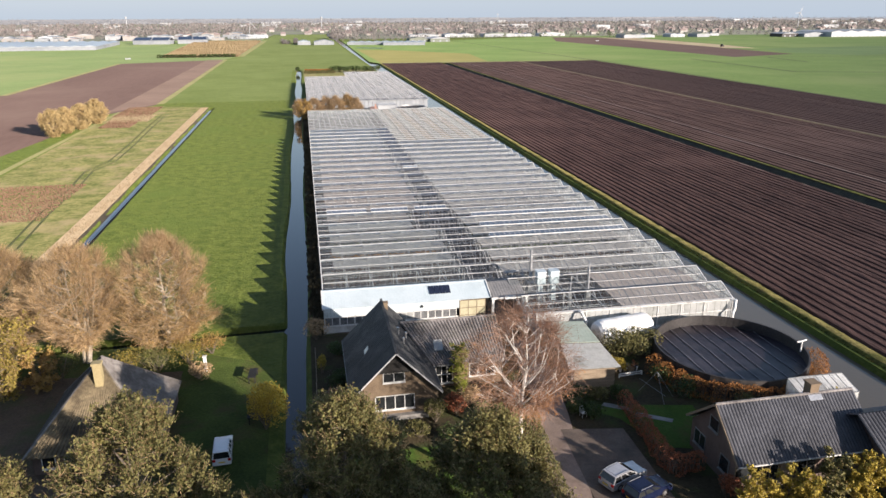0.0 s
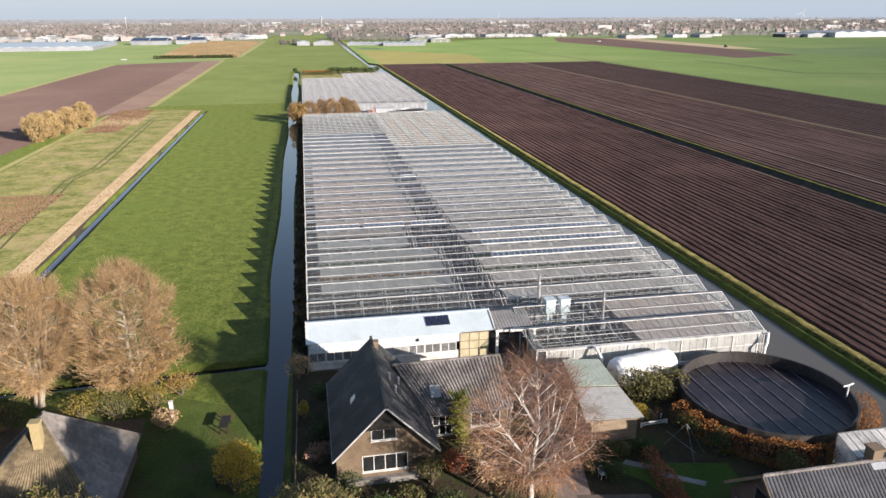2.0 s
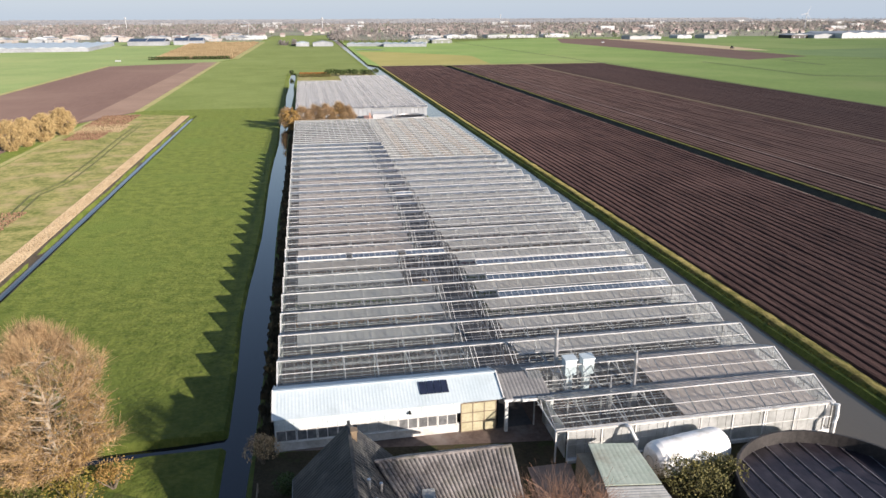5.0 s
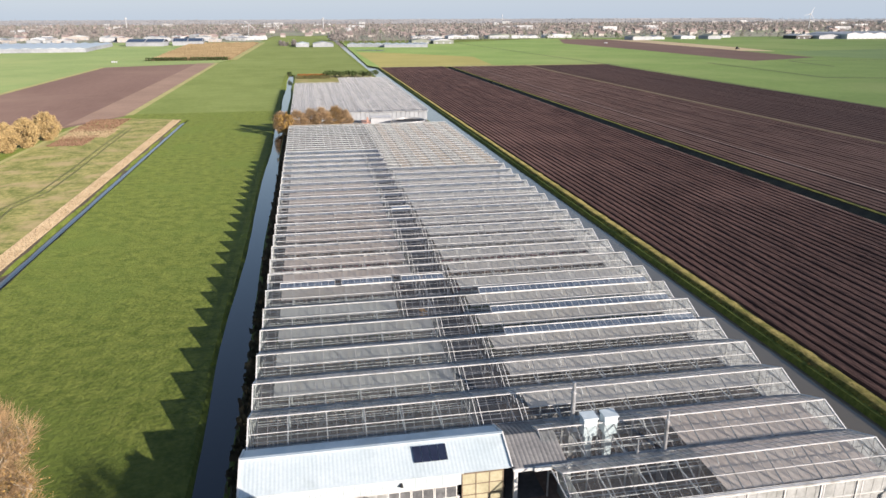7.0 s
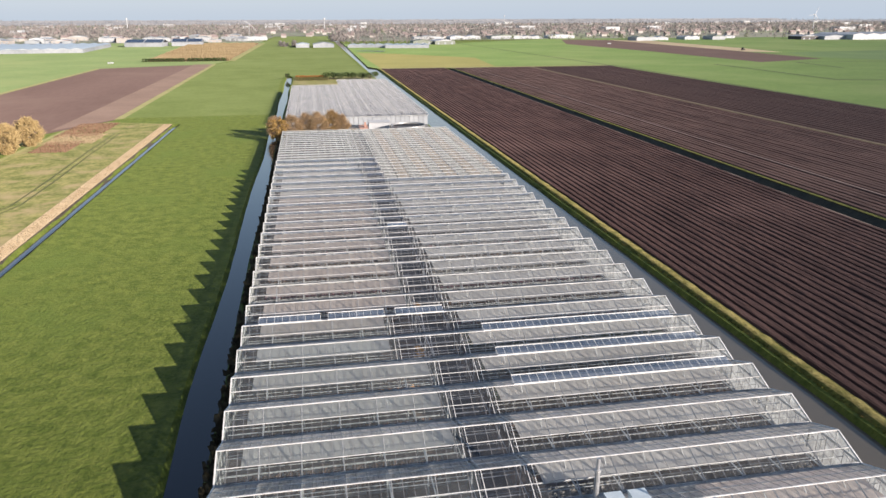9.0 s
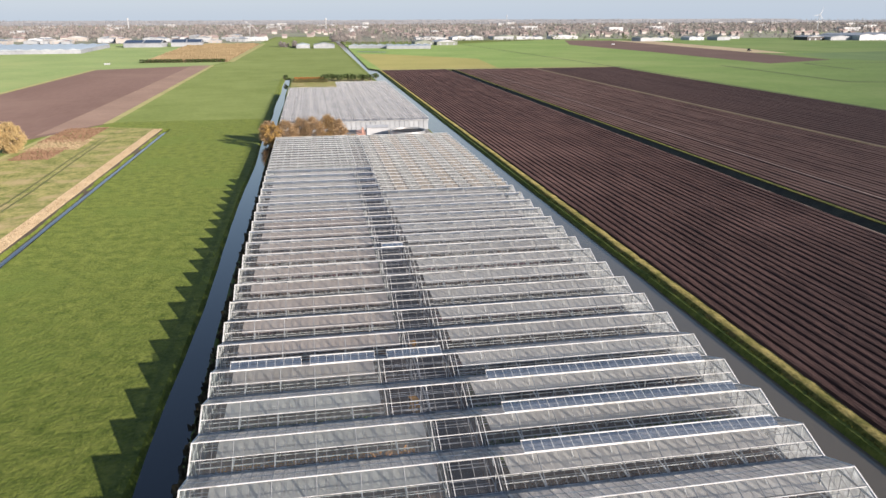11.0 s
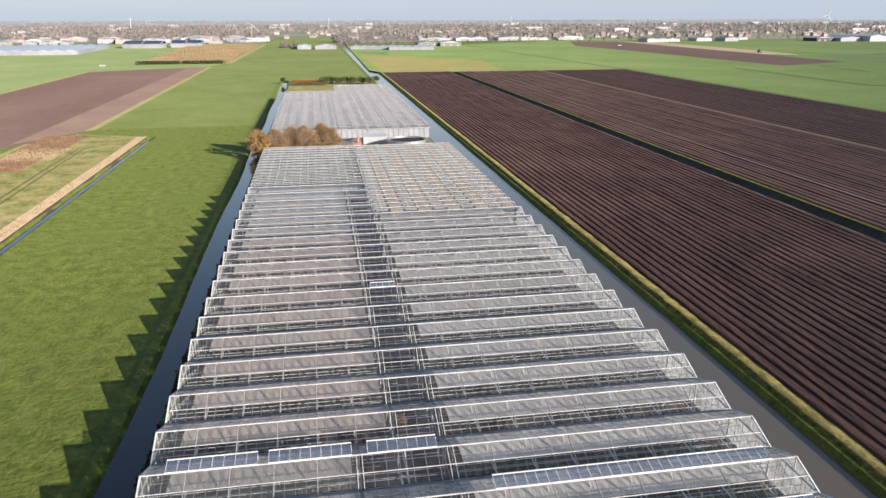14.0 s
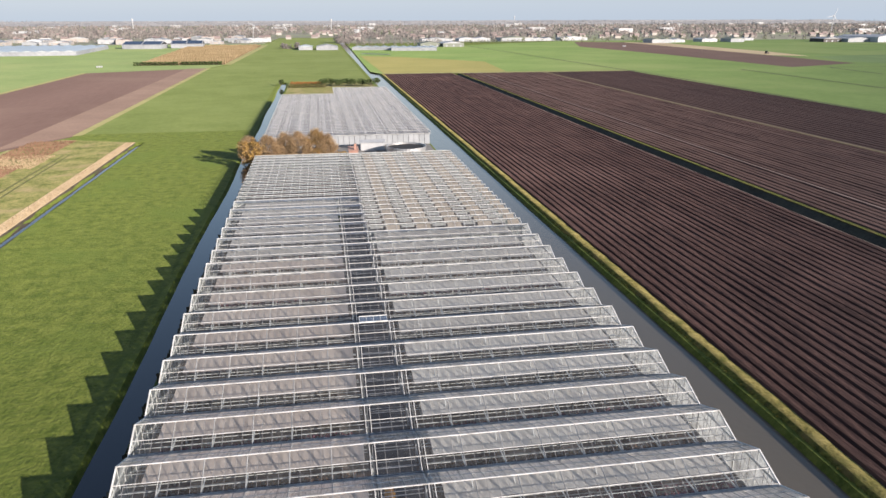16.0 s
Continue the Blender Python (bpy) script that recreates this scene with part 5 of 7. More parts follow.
def bungalow():
    h = thing("house", "low brick bungalow with a blue-grey tiled roof", "house")
    x0, x1, yr, zr, yf, yb, ze = 30.1, 42.6, -34.9, 6.0, -38.7, -31.1, 2.75
    w = Shape()
    w.box(x0 + 0.3, x1 - 0.2, yf + 0.6, yb - 0.5, 0, ze)
    part("wall", w, BRICK_DARK, h)
    for x, sgn in ((x0 + 0.3, 1), (x1 - 0.2, -1)):
        g = Shape()
        pts = [(x, yb - 0.5, ze), (x, yf + 0.6, ze), (x, yr, zr - 0.15)]
        g.slab(pts if sgn > 0 else pts[::-1], 0.25)
        part("gable", g, BRICK_DARK, h)
    part("roof", ribbed((x0, yr, zr), (x1, yr, zr), (x1, yf, ze), (x0, yf, ze), 44, 0.075, 0.1), TILE_BLUE, h)
    part("roof", ribbed((x1, yr, zr), (x0, yr, zr), (x0, yb, ze), (x1, yb, ze), 44, 0.075, 0.1), TILE_BLUE, h)
    cap = Shape().tube((0, 0, 0), (0.42, 0, 0), 0.12, 0.14, 8).mesh("ridge_tile", TILE)
    for i in range(32):
        part("ridge_tile", cap, None, h, at=pose(x0 + i * 0.386, yr, zr + 0.02))
    for y in (yf, yb):
        b = Shape()
        b.beam((x0, y, ze - 0.06), (x1, y, ze - 0.06), 0.14, 0.1)
        part("eaves_gutter", b, WHITE_PAINT, h)
        b = Shape()
        b.beam((x0 - 0.04, yr, zr - 0.03), (x0 - 0.04, y, ze - 0.03), 0.05, 0.2)
        part("bargeboard", b, TIMBER, h)
    c = Shape()
    c.box(38.5, 39.3, yr - 0.1, yr + 0.7, 5.3, 6.85)
    c.box(38.42, 39.38, yr - 0.18, yr + 0.78, 6.8, 6.95)
    part("chimney", c, BRICK, h)
    f = Shape()
    f.slab([(38.3, yr - 0.55, 5.68), (39.5, yr - 0.55, 5.68), (39.5, yr - 0.15, 5.98), (38.3, yr - 0.15, 5.98)], 0.03)
    part("flashing", f, STEEL, h)
    for x, wd, cols in ((31.0, 1.3, 1), (33.0, 2.2, 3), (36.6, 1.6, 2), (39.4, 2.2, 3)):
        window_at(h, x, yf + 0.6, 0.7, wd, 1.6, cols, frame=TIMBER, label="weathered timber window frame")
    b = Shape()
    b.box(34.3, 35.4, yf + 0.55, yf + 0.6, 0.1, 2.5)
    part("door", b, TIMBER, h, "weathered timber front door")
    window_at(h, x0 + 0.3, -36.6, 0.9, 1.2, 1.3, 1, along="y", frame=GUTTER, label="grey window frame")
    window_at(h, x0 + 0.3, -33.0, 0.9, 1.6, 1.3, 2, along="y", frame=GUTTER, label="grey window frame")
    window_at(h, x0 + 0.3, -34.7, 3.5, 1.2, 1.1, 1, along="y", frame=GUTTER, label="grey window frame")
    # lower front wing
    w = Shape()
    w.box(42.0, 50, -42.4, -34.5, 0, 2.6)
    part("wall", w, BRICK_DARK, h)
    part("roof", ribbed((40.9, -37.6, 5.4), (50.5, -37.6, 5.4), (50.5, -43, 2.5), (40.9, -43, 2.5), 30, 0.075, 0.1), TILE_BLUE, h)
    part("roof", ribbed((50.5, -37.6, 5.4), (40.9, -37.6, 5.4), (40.9, -33, 2.5), (50.5, -33, 2.5), 30, 0.075, 0.1), TILE_BLUE, h)
    g = Shape()
    g.slab([(42.0, -33.5, 2.6), (42.0, -42.4, 2.6), (42.0, -37.6, 5.3)], 0.2)
    part("gable", g, BRICK_DARK, h)
    return h


bungalow()


def garden_glasshouse():
    h = thing("conservatory", "small garden glasshouse with an aluminium frame", "greenhouse")
    f, g = Shape(), Shape()
    x0, x1, y0, y1 = 42.4, 48.2, -30.0, -27.6
    for i in range(9):
        x = x0 + (x1 - x0) * i / 8
        f.beam((x, y0, 2.3), (x, y1, 3.0), 0.05).beam((x, y0, 0), (x, y0, 2.3), 0.05).beam((x, y1, 0), (x, y1, 3.0), 0.05)
        if i < 8:
            xx = x + (x1 - x0) / 8
            g.face((x, y0, 2.3), (xx, y0, 2.3), (xx, y1, 3.0), (x, y1, 3.0))
            g.face((x, y0, 0.4), (xx, y0, 0.4), (xx, y0, 2.3), (x, y0, 2.3))
            g.face((x, y1, 0.4), (xx, y1, 0.4), (xx, y1, 3.0), (x, y1, 3.0))
    for x in (x0, x1):
        g.face((x, y0, 0), (x, y1, 0), (x, y1, 3.0), (x, y0, 2.3))
    for y, z in ((y0, 2.3), (y1, 3.0), (y0, 0.4)):
        f.beam((x0, y, z), (x1, y, z), 0.09)
    part("frame", f, GUTTER, h)
    part("glazing", g, GLASS_END, h)


garden_glasshouse()


def barn():
    h = thing("barn", "old barn with a mossy corrugated hipped roof", "barn")
    A = (-19.5, -19.6, 7.25)
    B = (-19.5, -18.9, 7.25)
    L, R, F, K, ze = -24.6, -14.1, -25.6, -14.7, 1.85
    w = Shape()
    w.box(L + 0.5, R - 0.4, F + 0.5, K - 0.4, 0, ze)
    part("wall", w, BRICK_DARK, h)
    part("roof", ribbed(A, (A[0] + 0.05, A[1], A[2]), (R, F, ze), (L, F, ze), 30, 0.14, 0.06), CORRUGATED, h, "yellowish mossy corrugated sheets")
    part("roof", ribbed((A[0] + 0.05, A[1], A[2]), B, (R, K, ze), (R, F, ze), 40, 0.03, 0.06), CORR_GREY, h, "grey streaked roof sheets")
    part("roof", ribbed(B, (B[0] - 0.05, B[1], B[2]), (L, K, ze), (R, K, ze), 40, 0.05, 0.06), CORR_GREY, h)
    part("roof", ribbed((B[0] - 0.05, B[1], B[2]), A, (L, F, ze), (L, K, ze), 40, 0.05, 0.06), SLATE, h)
    s = Shape()
    for p, q in ((A, (R, F, ze)), (A, (L, F, ze)), (B, (R, K, ze)), (B, (L, K, ze))):
        s.beam((p[0], p[1], p[2] + 0.06), (q[0], q[1], q[2] + 0.06), 0.22, 0.06)
    part("hip_cap", s, CORR_GREY, h)
    c = Shape()
    c.box(-19.6, -18.95, -21.5, -20.9, 5.2, 7.75)
    c.box(-19.67, -18.88, -21.57, -20.83, 7.65, 7.85)
    part("chimney", c, surface("yellow_brick", (0.3, 0.24, 0.12), (0.45, 0.37, 0.2), 0.9), h, "yellow brick chimney")
    window_at(h, -22.9, F + 0.5, 0.6, 1.0, 1.3, 1)
    window_at(h, -21.2, F + 0.5, 0.6, 1.0, 1.3, 1)
    return h


barn()


def packing_shed():
    h = thing("shed", "white sheet-clad packing shed before the glasshouse", "shed")
    y1, zr, ze = ridge_y(1), 4.25, 3.15
    yf, yb = y1 - HALF, y1 + HALF
    x0, x1 = -0.1, 20.0

    def Y(x, y):
        return y + SKEW * x
    part("roof", ribbed((x0, Y(x0, y1), zr), (x1, Y(x1, y1), zr), (x1, Y(x1, yf - 0.1), ze), (x0, Y(x0, yf - 0.1), ze), 66, 0.007, 0.06, True), SHEET_WHITE, h)
    part("roof", ribbed((x1, Y(x1, y1), zr), (x0, Y(x0, y1), zr), (x0, Y(x0, yb), ze), (x1, Y(x1, yb), ze), 66, 0.007, 0.06, True), SHEET_WHITE, h)
    t = Shape()
    t.beam((x0, Y(x0, y1), zr + 0.05), (x1, Y(x1, y1), zr + 0.05), 0.3, 0.08)
    part("ridge_cap", t, SHEET_WHITE, h)
    for x in (x0, x1 + 0.05):
        t = Shape()
        t.beam((x, Y(x, y1), zr), (x, Y(x, yf - 0.12), ze), 0.12, 0.26)
        t.beam((x, Y(x, y1), zr), (x, Y(x, yb), ze), 0.12, 0.26)
        part("verge_trim", t, WHITE_PAINT, h)
    # front wall: sheets above, windows, low wall
    n = 48
    sheet = Shape().box(0, 19.6 / n - 0.015, 0, 0.12, 2.05, ze).mesh("wall_sheet", SHEET_WHITE)
    for i in range(n):
        a = x0 + 0.1 + 19.6 * i / n
        if a < 16.0:
            part("wall_sheet", sheet, None, h, at=pose(a, Y(a, yf), 0))
    s = Shape()
    s.box(x0, 16.1, Y(8, yf) + 0.03, Y(8, yf) + 0.2, 0, 0.95)
    part("low_wall", s, surface("whitewashed_wall", (0.5, 0.49, 0.46), (0.7, 0.69, 0.66), 0.9, 0.5, 4.0, stain=(0.36, 0.34, 0.3), stain_scale=0.4), h)
    # Black backing sheet behind the panes stands in for the unlit inside.
    s = Shape()
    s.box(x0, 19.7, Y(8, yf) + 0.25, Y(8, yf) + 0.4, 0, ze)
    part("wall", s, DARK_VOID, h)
    for i in range(9):
        window_at(h, 0.95 + i * 1.75, Y(1 + i * 1.75, yf) + 0.05, 0.98, 1.65, 1.02, 2, glazing=WHITEWASH if i in (4, 5) else GREY_PANE)
    d = Shape()
    for i in range(3):
        for j in range(3):
            d.box(16.25 + i * 1.05, 17.22 + i * 1.05, Y(17, yf) - 0.02, Y(17, yf) + 0.05, 0.15 + j * 0.95, 1.05 + j * 0.95)
    part("door", d, surface("yellowed_panel", (0.4, 0.37, 0.24), (0.56, 0.52, 0.36), 0.5, 0.8, 4.0, transl=0.2), h, "yellowed translucent door panels")
    d = Shape()
    for i in range(4):
        d.box(16.17 + i * 1.05, 16.25 + i * 1.05, Y(17, yf) - 0.05, Y(17, yf) + 0.06, 0, 3.0)
    for j in range(4):
        d.box(16.2, 19.4, Y(17, yf) - 0.04, Y(17, yf) + 0.055, 0.06 + j * 0.95, 0.14 + j * 0.95)
    part("door_frame", d, TIMBER, h)
    e = Shape()
    e.slab([(x0 + 0.1, yb, 0), (x0 + 0.1, yf, 0), (x0 + 0.1, yf, ze), (x0 + 0.1, y1, zr), (x0 + 0.1, yb, ze)], 0.1)
    part("end_wall", e, SHEET_WHITE, h)
    lamp = Shape()
    lamp.tube((11.6, Y(11, yf) - 0.25, 2.6), (11.6, Y(11, yf), 2.75), 0.13, 0.08, 8, True)
    part("wall_lamp", lamp, TANK_RIM, h)
    nrm = Vector((0, -1.1, HALF)).normalized()
    for i in range(4):
        p = Shape()
        xa = 12.75 + i * 0.66
        q = []
        for x, u in ((xa, 0.62), (xa + 0.6, 0.62), (xa + 0.6, 0.16), (xa, 0.16)):
            q.append(Vector((x, Y(x, y1 - HALF * u), zr - (zr - ze) * u)) + nrm * 0.12)
        p.slab(q, 0.05)
        part("solar_panel", p, SOLAR, h, "dark blue solar panel")
    return h


packing_shed()


def gateway():
    h = thing("canopy", "grey translucent canopy over the glasshouse entrance", "canopy")
    y1 = ridge_y(1) - 0.25
    r = ribbed((20.15, y1, 4.0), (24.3, y1, 4.0), (24.3, y1 - 3.3, 3.25), (20.15, y1 - 3.3, 3.25), 12, 0.03, 0.05)
    part("roof", r, surface("grey_canopy_sheet", (0.2, 0.2, 0.2), (0.32, 0.31, 0.3), 0.6, 0.5, 4.0, transl=0.2), h)
    r = ribbed((24.3, y1, 4.0), (20.15, y1, 4.0), (20.15, y1 + 2.8, 3.2), (24.3, y1 + 2.8, 3.2), 12, 0.03, 0.05)
    part("roof", r, CORR_GREY, h)
    b = Shape()
    b.beam((20.0, y1 - 3.35, 3.12), (24.6, y1 - 3.4, 3.12), 0.16, 0.24)
    part("beam", b, WHITE_PAINT, h)
    for x in (20.2, 24.4):
        p = Shape()
        p.box(x - 0.14, x + 0.14, y1 - 3.5, y1 - 3.2, 0, 3.1)
        part("post", p, WHITE_PAINT, h)
    s = Shape()
    s.box(21.6, 22.9, y1 - 3.62, y1 - 3.52, 3.0, 3.42)
    part("sign_board", s, PLASTIC_WHITE, h, "blank white board over the entrance")
    # Black sheet across the opening, in place of the shade within.
    v = Shape()
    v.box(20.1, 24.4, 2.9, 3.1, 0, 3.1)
    part("door", v, DARK_VOID, h, "black sheet standing for the unlit entrance")


gateway()


def chimney_pipe(x, y, z0, z1, r):
    c = thing("chimney_pipe", "slim steel boiler flue above the glass roof", "chimney")
    s = Shape()
    s.tube((x, y, z0), (x, y, z1 - 0.9), r, r, 12).tube((x, y, z1 - 0.9), (x, y, z1), r * 0.7, r * 0.7, 12, True)
    s.tube((x, y, z1 - 1.0), (x, y, z1 - 0.85), r * 1.25, r * 1.1, 12, True)
    part("flue", s, STEEL, c)
    b = Shape()
    b.box(x - r * 2, x + r * 2, y - r * 2, y + r * 2, 0, z0 + 0.1)
    part("stand", b, STEEL, c)


chimney_pipe(26.3, 1.0, 3.0, 7.5, 0.19)
chimney_pipe(32.4, -3.2, 3.0, 6.7, 0.15)
chimney_pipe(30.0, -3.4, 3.0, 4.5, 0.09)
for x in (27.35, 29.1):
    c = thing("roof_box", "white air handling box on the glass roof", "vent unit", group="air boxes on the roof")
    s = Shape()
    y = 0.2
    s.box(x - 0.55, x + 0.55, y - 0.55, y + 0.5, 3.2, 4.75)
    s.box(x - 0.62, x + 0.62, y - 0.62, y + 0.57, 4.72, 4.86)
    part("casing", s, SHEET_WHITE, c)
    s = Shape()
    s.box(x - 0.3, x + 0.3, y - 0.3, y + 0.3, 0.0, 3.25)
    part("duct", s, SHEET_WHITE, c)


def lean_to():
    h = thing("lean_to", "lean-to with pale green and ribbed grey roofs", "shed", pose(0.45, 0.3, 0))
    w = Shape()
    w.box(23.4, 27.7, -21.2, -11.4, 0, 2.4)
    part("wall", w, TIMBER, h)
    part("roof", ribbed((24.5, -11.0, 2.9), (28.1, -11.6, 2.9), (28.0, -16.6, 2.75), (23.8, -16.0, 2.75), 10, 0.01, 0.06), surface("pale_green_roof", (0.3, 0.36, 0.29), (0.45, 0.5, 0.42), 0.8, 0.4, 4.0, stain=(0.3, 0.3, 0.24), stain_scale=0.35), h, "pale green felt roof")
    part("roof", ribbed((22.9, -21.2, 2.4), (23.8, -16.05, 2.66), (28.0, -16.65, 2.66), (28.1, -21.6, 2.4), 18, 0.03, 0.05), surface("pale_grey_sheet", (0.34, 0.34, 0.32), (0.5, 0.5, 0.47), 0.7, 0.5, 5.0, stain=(0.27, 0.27, 0.24), stain_scale=0.5), h, "ribbed pale grey sheet roof")
    b = Shape()
    b.beam((22.85, -21.25, 2.3), (28.15, -21.65, 2.3), 0.05, 0.14)
    part("fascia", b, TIMBER, h)
    return h


lean_to()


def white_vat():
    v = thing("water_vat", "white plastic water vat lying on its side", "tank")
    s = Shape()
    a, b = Vector((29.7, -12.1, 1.55)), Vector((36.9, -10.9, 1.55))
    d = (b - a).normalized()
    prev = (a, 0.45)
    for u, r in ((0.0, 0.5), (0.02, 1.1), (0.06, 1.4), (0.12, 1.53), (0.5, 1.55), (0.88, 1.53), (0.94, 1.4), (0.98, 1.1), (1.0, 0.5)):
        p = a.lerp(b, u)
        if u:
            s.tube(prev[0], p, prev[1], r, 24)
        prev = (p, r)
    s.tube(a, a - d * 0.01, 0.45, 0.02, 24).tube(b, b + d * 0.01, 0.45, 0.02, 24)
    part("body", s, PLASTIC_WHITE, v, smooth=True)
    for u in (0.25, 0.75):
        p = a.lerp(b, u)
        c = Shape()
        c.box(p.x - 0.2, p.x + 0.2, p.y - 1.0, p.y + 1.0, 0.0, 0.55)
        part("cradle", c, CONCRETE, v)


white_vat()


def duct(pts, r, label):
    t = thing("pipe", label, "pipe")
    s = Shape()
    for a, b in zip(pts, pts[1:]):
        s.tube(a, b, r, r, 10)
    for p in pts:
        s.tube((p[0], p[1], p[2] - r * 0.9), (p[0], p[1], p[2] + r * 0.9), r * 1.1, r * 1.1, 10, True)
    part("tube", s, PLASTIC_WHITE, t)


duct([(29.0, -8.9, 3.0), (29.0, -9.6, 3.2), (29.3, -10.4, 2.4), (29.3, -10.4, 0)], 0.15, "white bent drain pipe from the gutter")
duct([(48.3, -9.2, 3.0), (48.6, -9.6, 3.0), (48.4, -9.9, 2.2), (48.0, -10.2, 1.6), (48.0, -10.2, 0)], 0.15, "white bent rain pipe at the glasshouse corner")


def basin(cx, cy, r, h, wall, inside, label, strips, rim_w=0.16, sunk=1.15):
    t = thing("water_tank", label, "tank")
    s = Shape()
    n = 72
    for i in range(n):
        a, b = 2 * math.pi * i / n, 2 * math.pi * (i + 1) / n
        rr = [r + (0.05 if i % 2 else 0.0), r + (0.0 if i % 2 else 0.05)]
        p = [(cx + math.cos(w) * q, cy + math.sin(w) * q) for w, q in ((a, rr[0]), (b, rr[1]))]
        q = [(cx + math.cos(w) * (r - rim_w), cy + math.sin(w) * (r - rim_w)) for w in (a, b)]
        s.face((*p[0], 0), (*p[1], 0), (*p[1], h), (*p[0], h))
        s.face((*p[0], h), (*p[1], h), (*q[1], h), (*q[0], h))
        s.face((*q[0], h), (*q[1], h), (*q[1], h - sunk - 0.3), (*q[0], h - sunk - 0.3))
    part("wall", s, wall, t)
    m = Shape()
    rings = 6
    for k in range(rings):
        for i in range(n):
            a, b = 2 * math.pi * i / n, 2 * math.pi * (i + 1) / n
            r0, r1 = (r - rim_w + 0.02) * k / rings, (r - rim_w + 0.02) * (k + 1) / rings

            def P(w, q):
                x, y = cx + math.cos(w) * q, cy + math.sin(w) * q
                return (x, y, h - sunk + 0.05 * noise.noise((x * 0.6, y * 0.6, 0)))
            if k:
                m.face(P(a, r0), P(a, r1), P(b, r1), P(b, r0))
            else:
                m.face(P(a, 0), P(a, r1), P(b, r1))
    part("cover", m, inside, t, "slack black cover sheet with seams", smooth=True)
    for x in strips:
        half = math.sqrt(max(0.0, (r - rim_w) ** 2 - x * x))
        b = Shape()
        for j in range(14):
            y0, y1 = -half + 2 * half * j / 14, -half + 2 * half * (j + 1) / 14
            b.beam((cx + x + 0.02 * math.sin(j), cy + y0, h - sunk + 0.06 + 0.02 * math.sin(j * 2)), (cx + x + 0.02 * math.sin(j + 1), cy + y1, h - sunk + 0.06 + 0.02 * math.sin(j * 2 + 2)), 0.08, 0.04)
        part("seam", b, surface("pale_seam", (0.06, 0.055, 0.06), (0.2, 0.19, 0.2), 0.3, 0.25, 2.0, sharp=0.2) if "pale_seam" not in MATS else MATS["pale_seam"], t)
    return t


near_tank = basin(41.95, -18.95, 7.7, 2.3, TANK_RIM, LINER, "round dark water basin with a black cover", [-6 + i * 1.5 for i in range(9)])
p = Shape()
p.tube((48.75, -21.2, 2.0), (48.75, -21.2, 3.2), 0.07, 0.07, 8).tube((48.75, -21.2, 3.2), (48.0, -21.4, 3.25), 0.07, 0.07, 8).tube((48.75, -21.2, 3.2), (49.4, -21.0, 3.2), 0.07, 0.07, 8)
part("inlet_pipe", p, PLASTIC_WHITE, near_tank)
basin(39.2, 188.0, 5.4, 2.6, STEEL, DARK_VOID, "distant round steel water basin", [], 0.16, 0.45)

# ---- trees and hedges round the houses ----
LIMB = surface("pale_grey_limbs", (0.26, 0.22, 0.17), (0.46, 0.41, 0.33), 0.9, 0.8, 6.0, stain=(0.2, 0.17, 0.1), stain_scale=0.8)
BESIDE = "trees beside the barn"
grown_tree("tree", "bare tree with brown twigs and lingering golden leaves", (-17.3, -2.8), 12.9, 5.3, 0.06, 0.32, LIMB, TWIG, LEAF_TAN, 22, 170, 1200, 14000, 17000, 0.14, twig_r=0.014, shaggy=0.2, lumps=0.6, group=BESIDE, leaf_low=True, wide=0.42)
grown_tree("tree", "bare tree with several pale stems and tan twigs", (-25.6, -4.6), 12.6, 4.7, 0.16, 0.26, LIMB, TWIG, LEAF_TAN, 26, 170, 1040, 12500, 5000, 0.14, twig_r=0.014, shaggy=0.3, lumps=0.7, stems=4, group=BESIDE, wide=0.55, rise=0.9)
grown_tree("tree", "bare tree with spreading tan twigs", (-33.6, -2.6), 12.2, 4.8, 0.14, 0.26, LIMB, TWIG, LEAF_TAN, 24, 160, 960, 11500, 5000, 0.14, twig_r=0.014, shaggy=0.3, lumps=0.7, stems=3, group=BESIDE, wide=0.52, rise=0.9)
grown_tree("tree", "tall bare tree with pale twigs", (-42.0, -1.0), 11.8, 4.8, 0.15, 0.24, BARK, TWIG, LEAF_TAN, 16, 120, 720, 9000, 2500, 0.14, twig_r=0.014, shaggy=0.3, lumps=0.7, stems=2, group=BESIDE, rise=0.8)
tree("tree", "low tree with yellow autumn leaves", (-31.6, -11.2), 7.6, 3.4, 0.1, 0.2, BARK, TWIG, LEAF_OCHRE, 22, 2200, 9000, 0.27)
tree("tree", "small tree with brown leaves at the barn", (-28.0, -10.6), 4.2, 1.6, 0.1, 0.14, BARK, TWIG, LEAF_TAN, 16, 1200, 4500, 0.24)
grown_tree("birch", "weeping birch with pale trunk and reddish bare twigs", (15.9, -28.8), 12.6, 4.9, 0.3, 0.25, BARK_PALE, TWIG_RED, LEAF_ORANGE, 14, 80, 400, 4600, 8000, 0.12, droop=0.26, wide=0.5, leaf_low=True, twig_r=0.011, rise=1.3, shaggy=0.2, spray=0.05)
ROAD = "leafy trees along the road"
OLIVE = "dense leafy tree with olive green autumn leaves"
for x, y, h, r in ((-12.0, -40.3, 14.0, 4.5), (0.6, -41.0, 13.6, 4.2), (9.6, -42.2, 11.8, 4.4), (-21.2, -40.5, 11.4, 3.4)):
    grown_tree("tree", OLIVE, (x, y), h, r, 0.1, 0.28, BARK, TWIG, LEAF_GREEN, 12, 70, 420, 6500, 62000, 0.185, group=ROAD, wide=0.38, lumps=0.9)
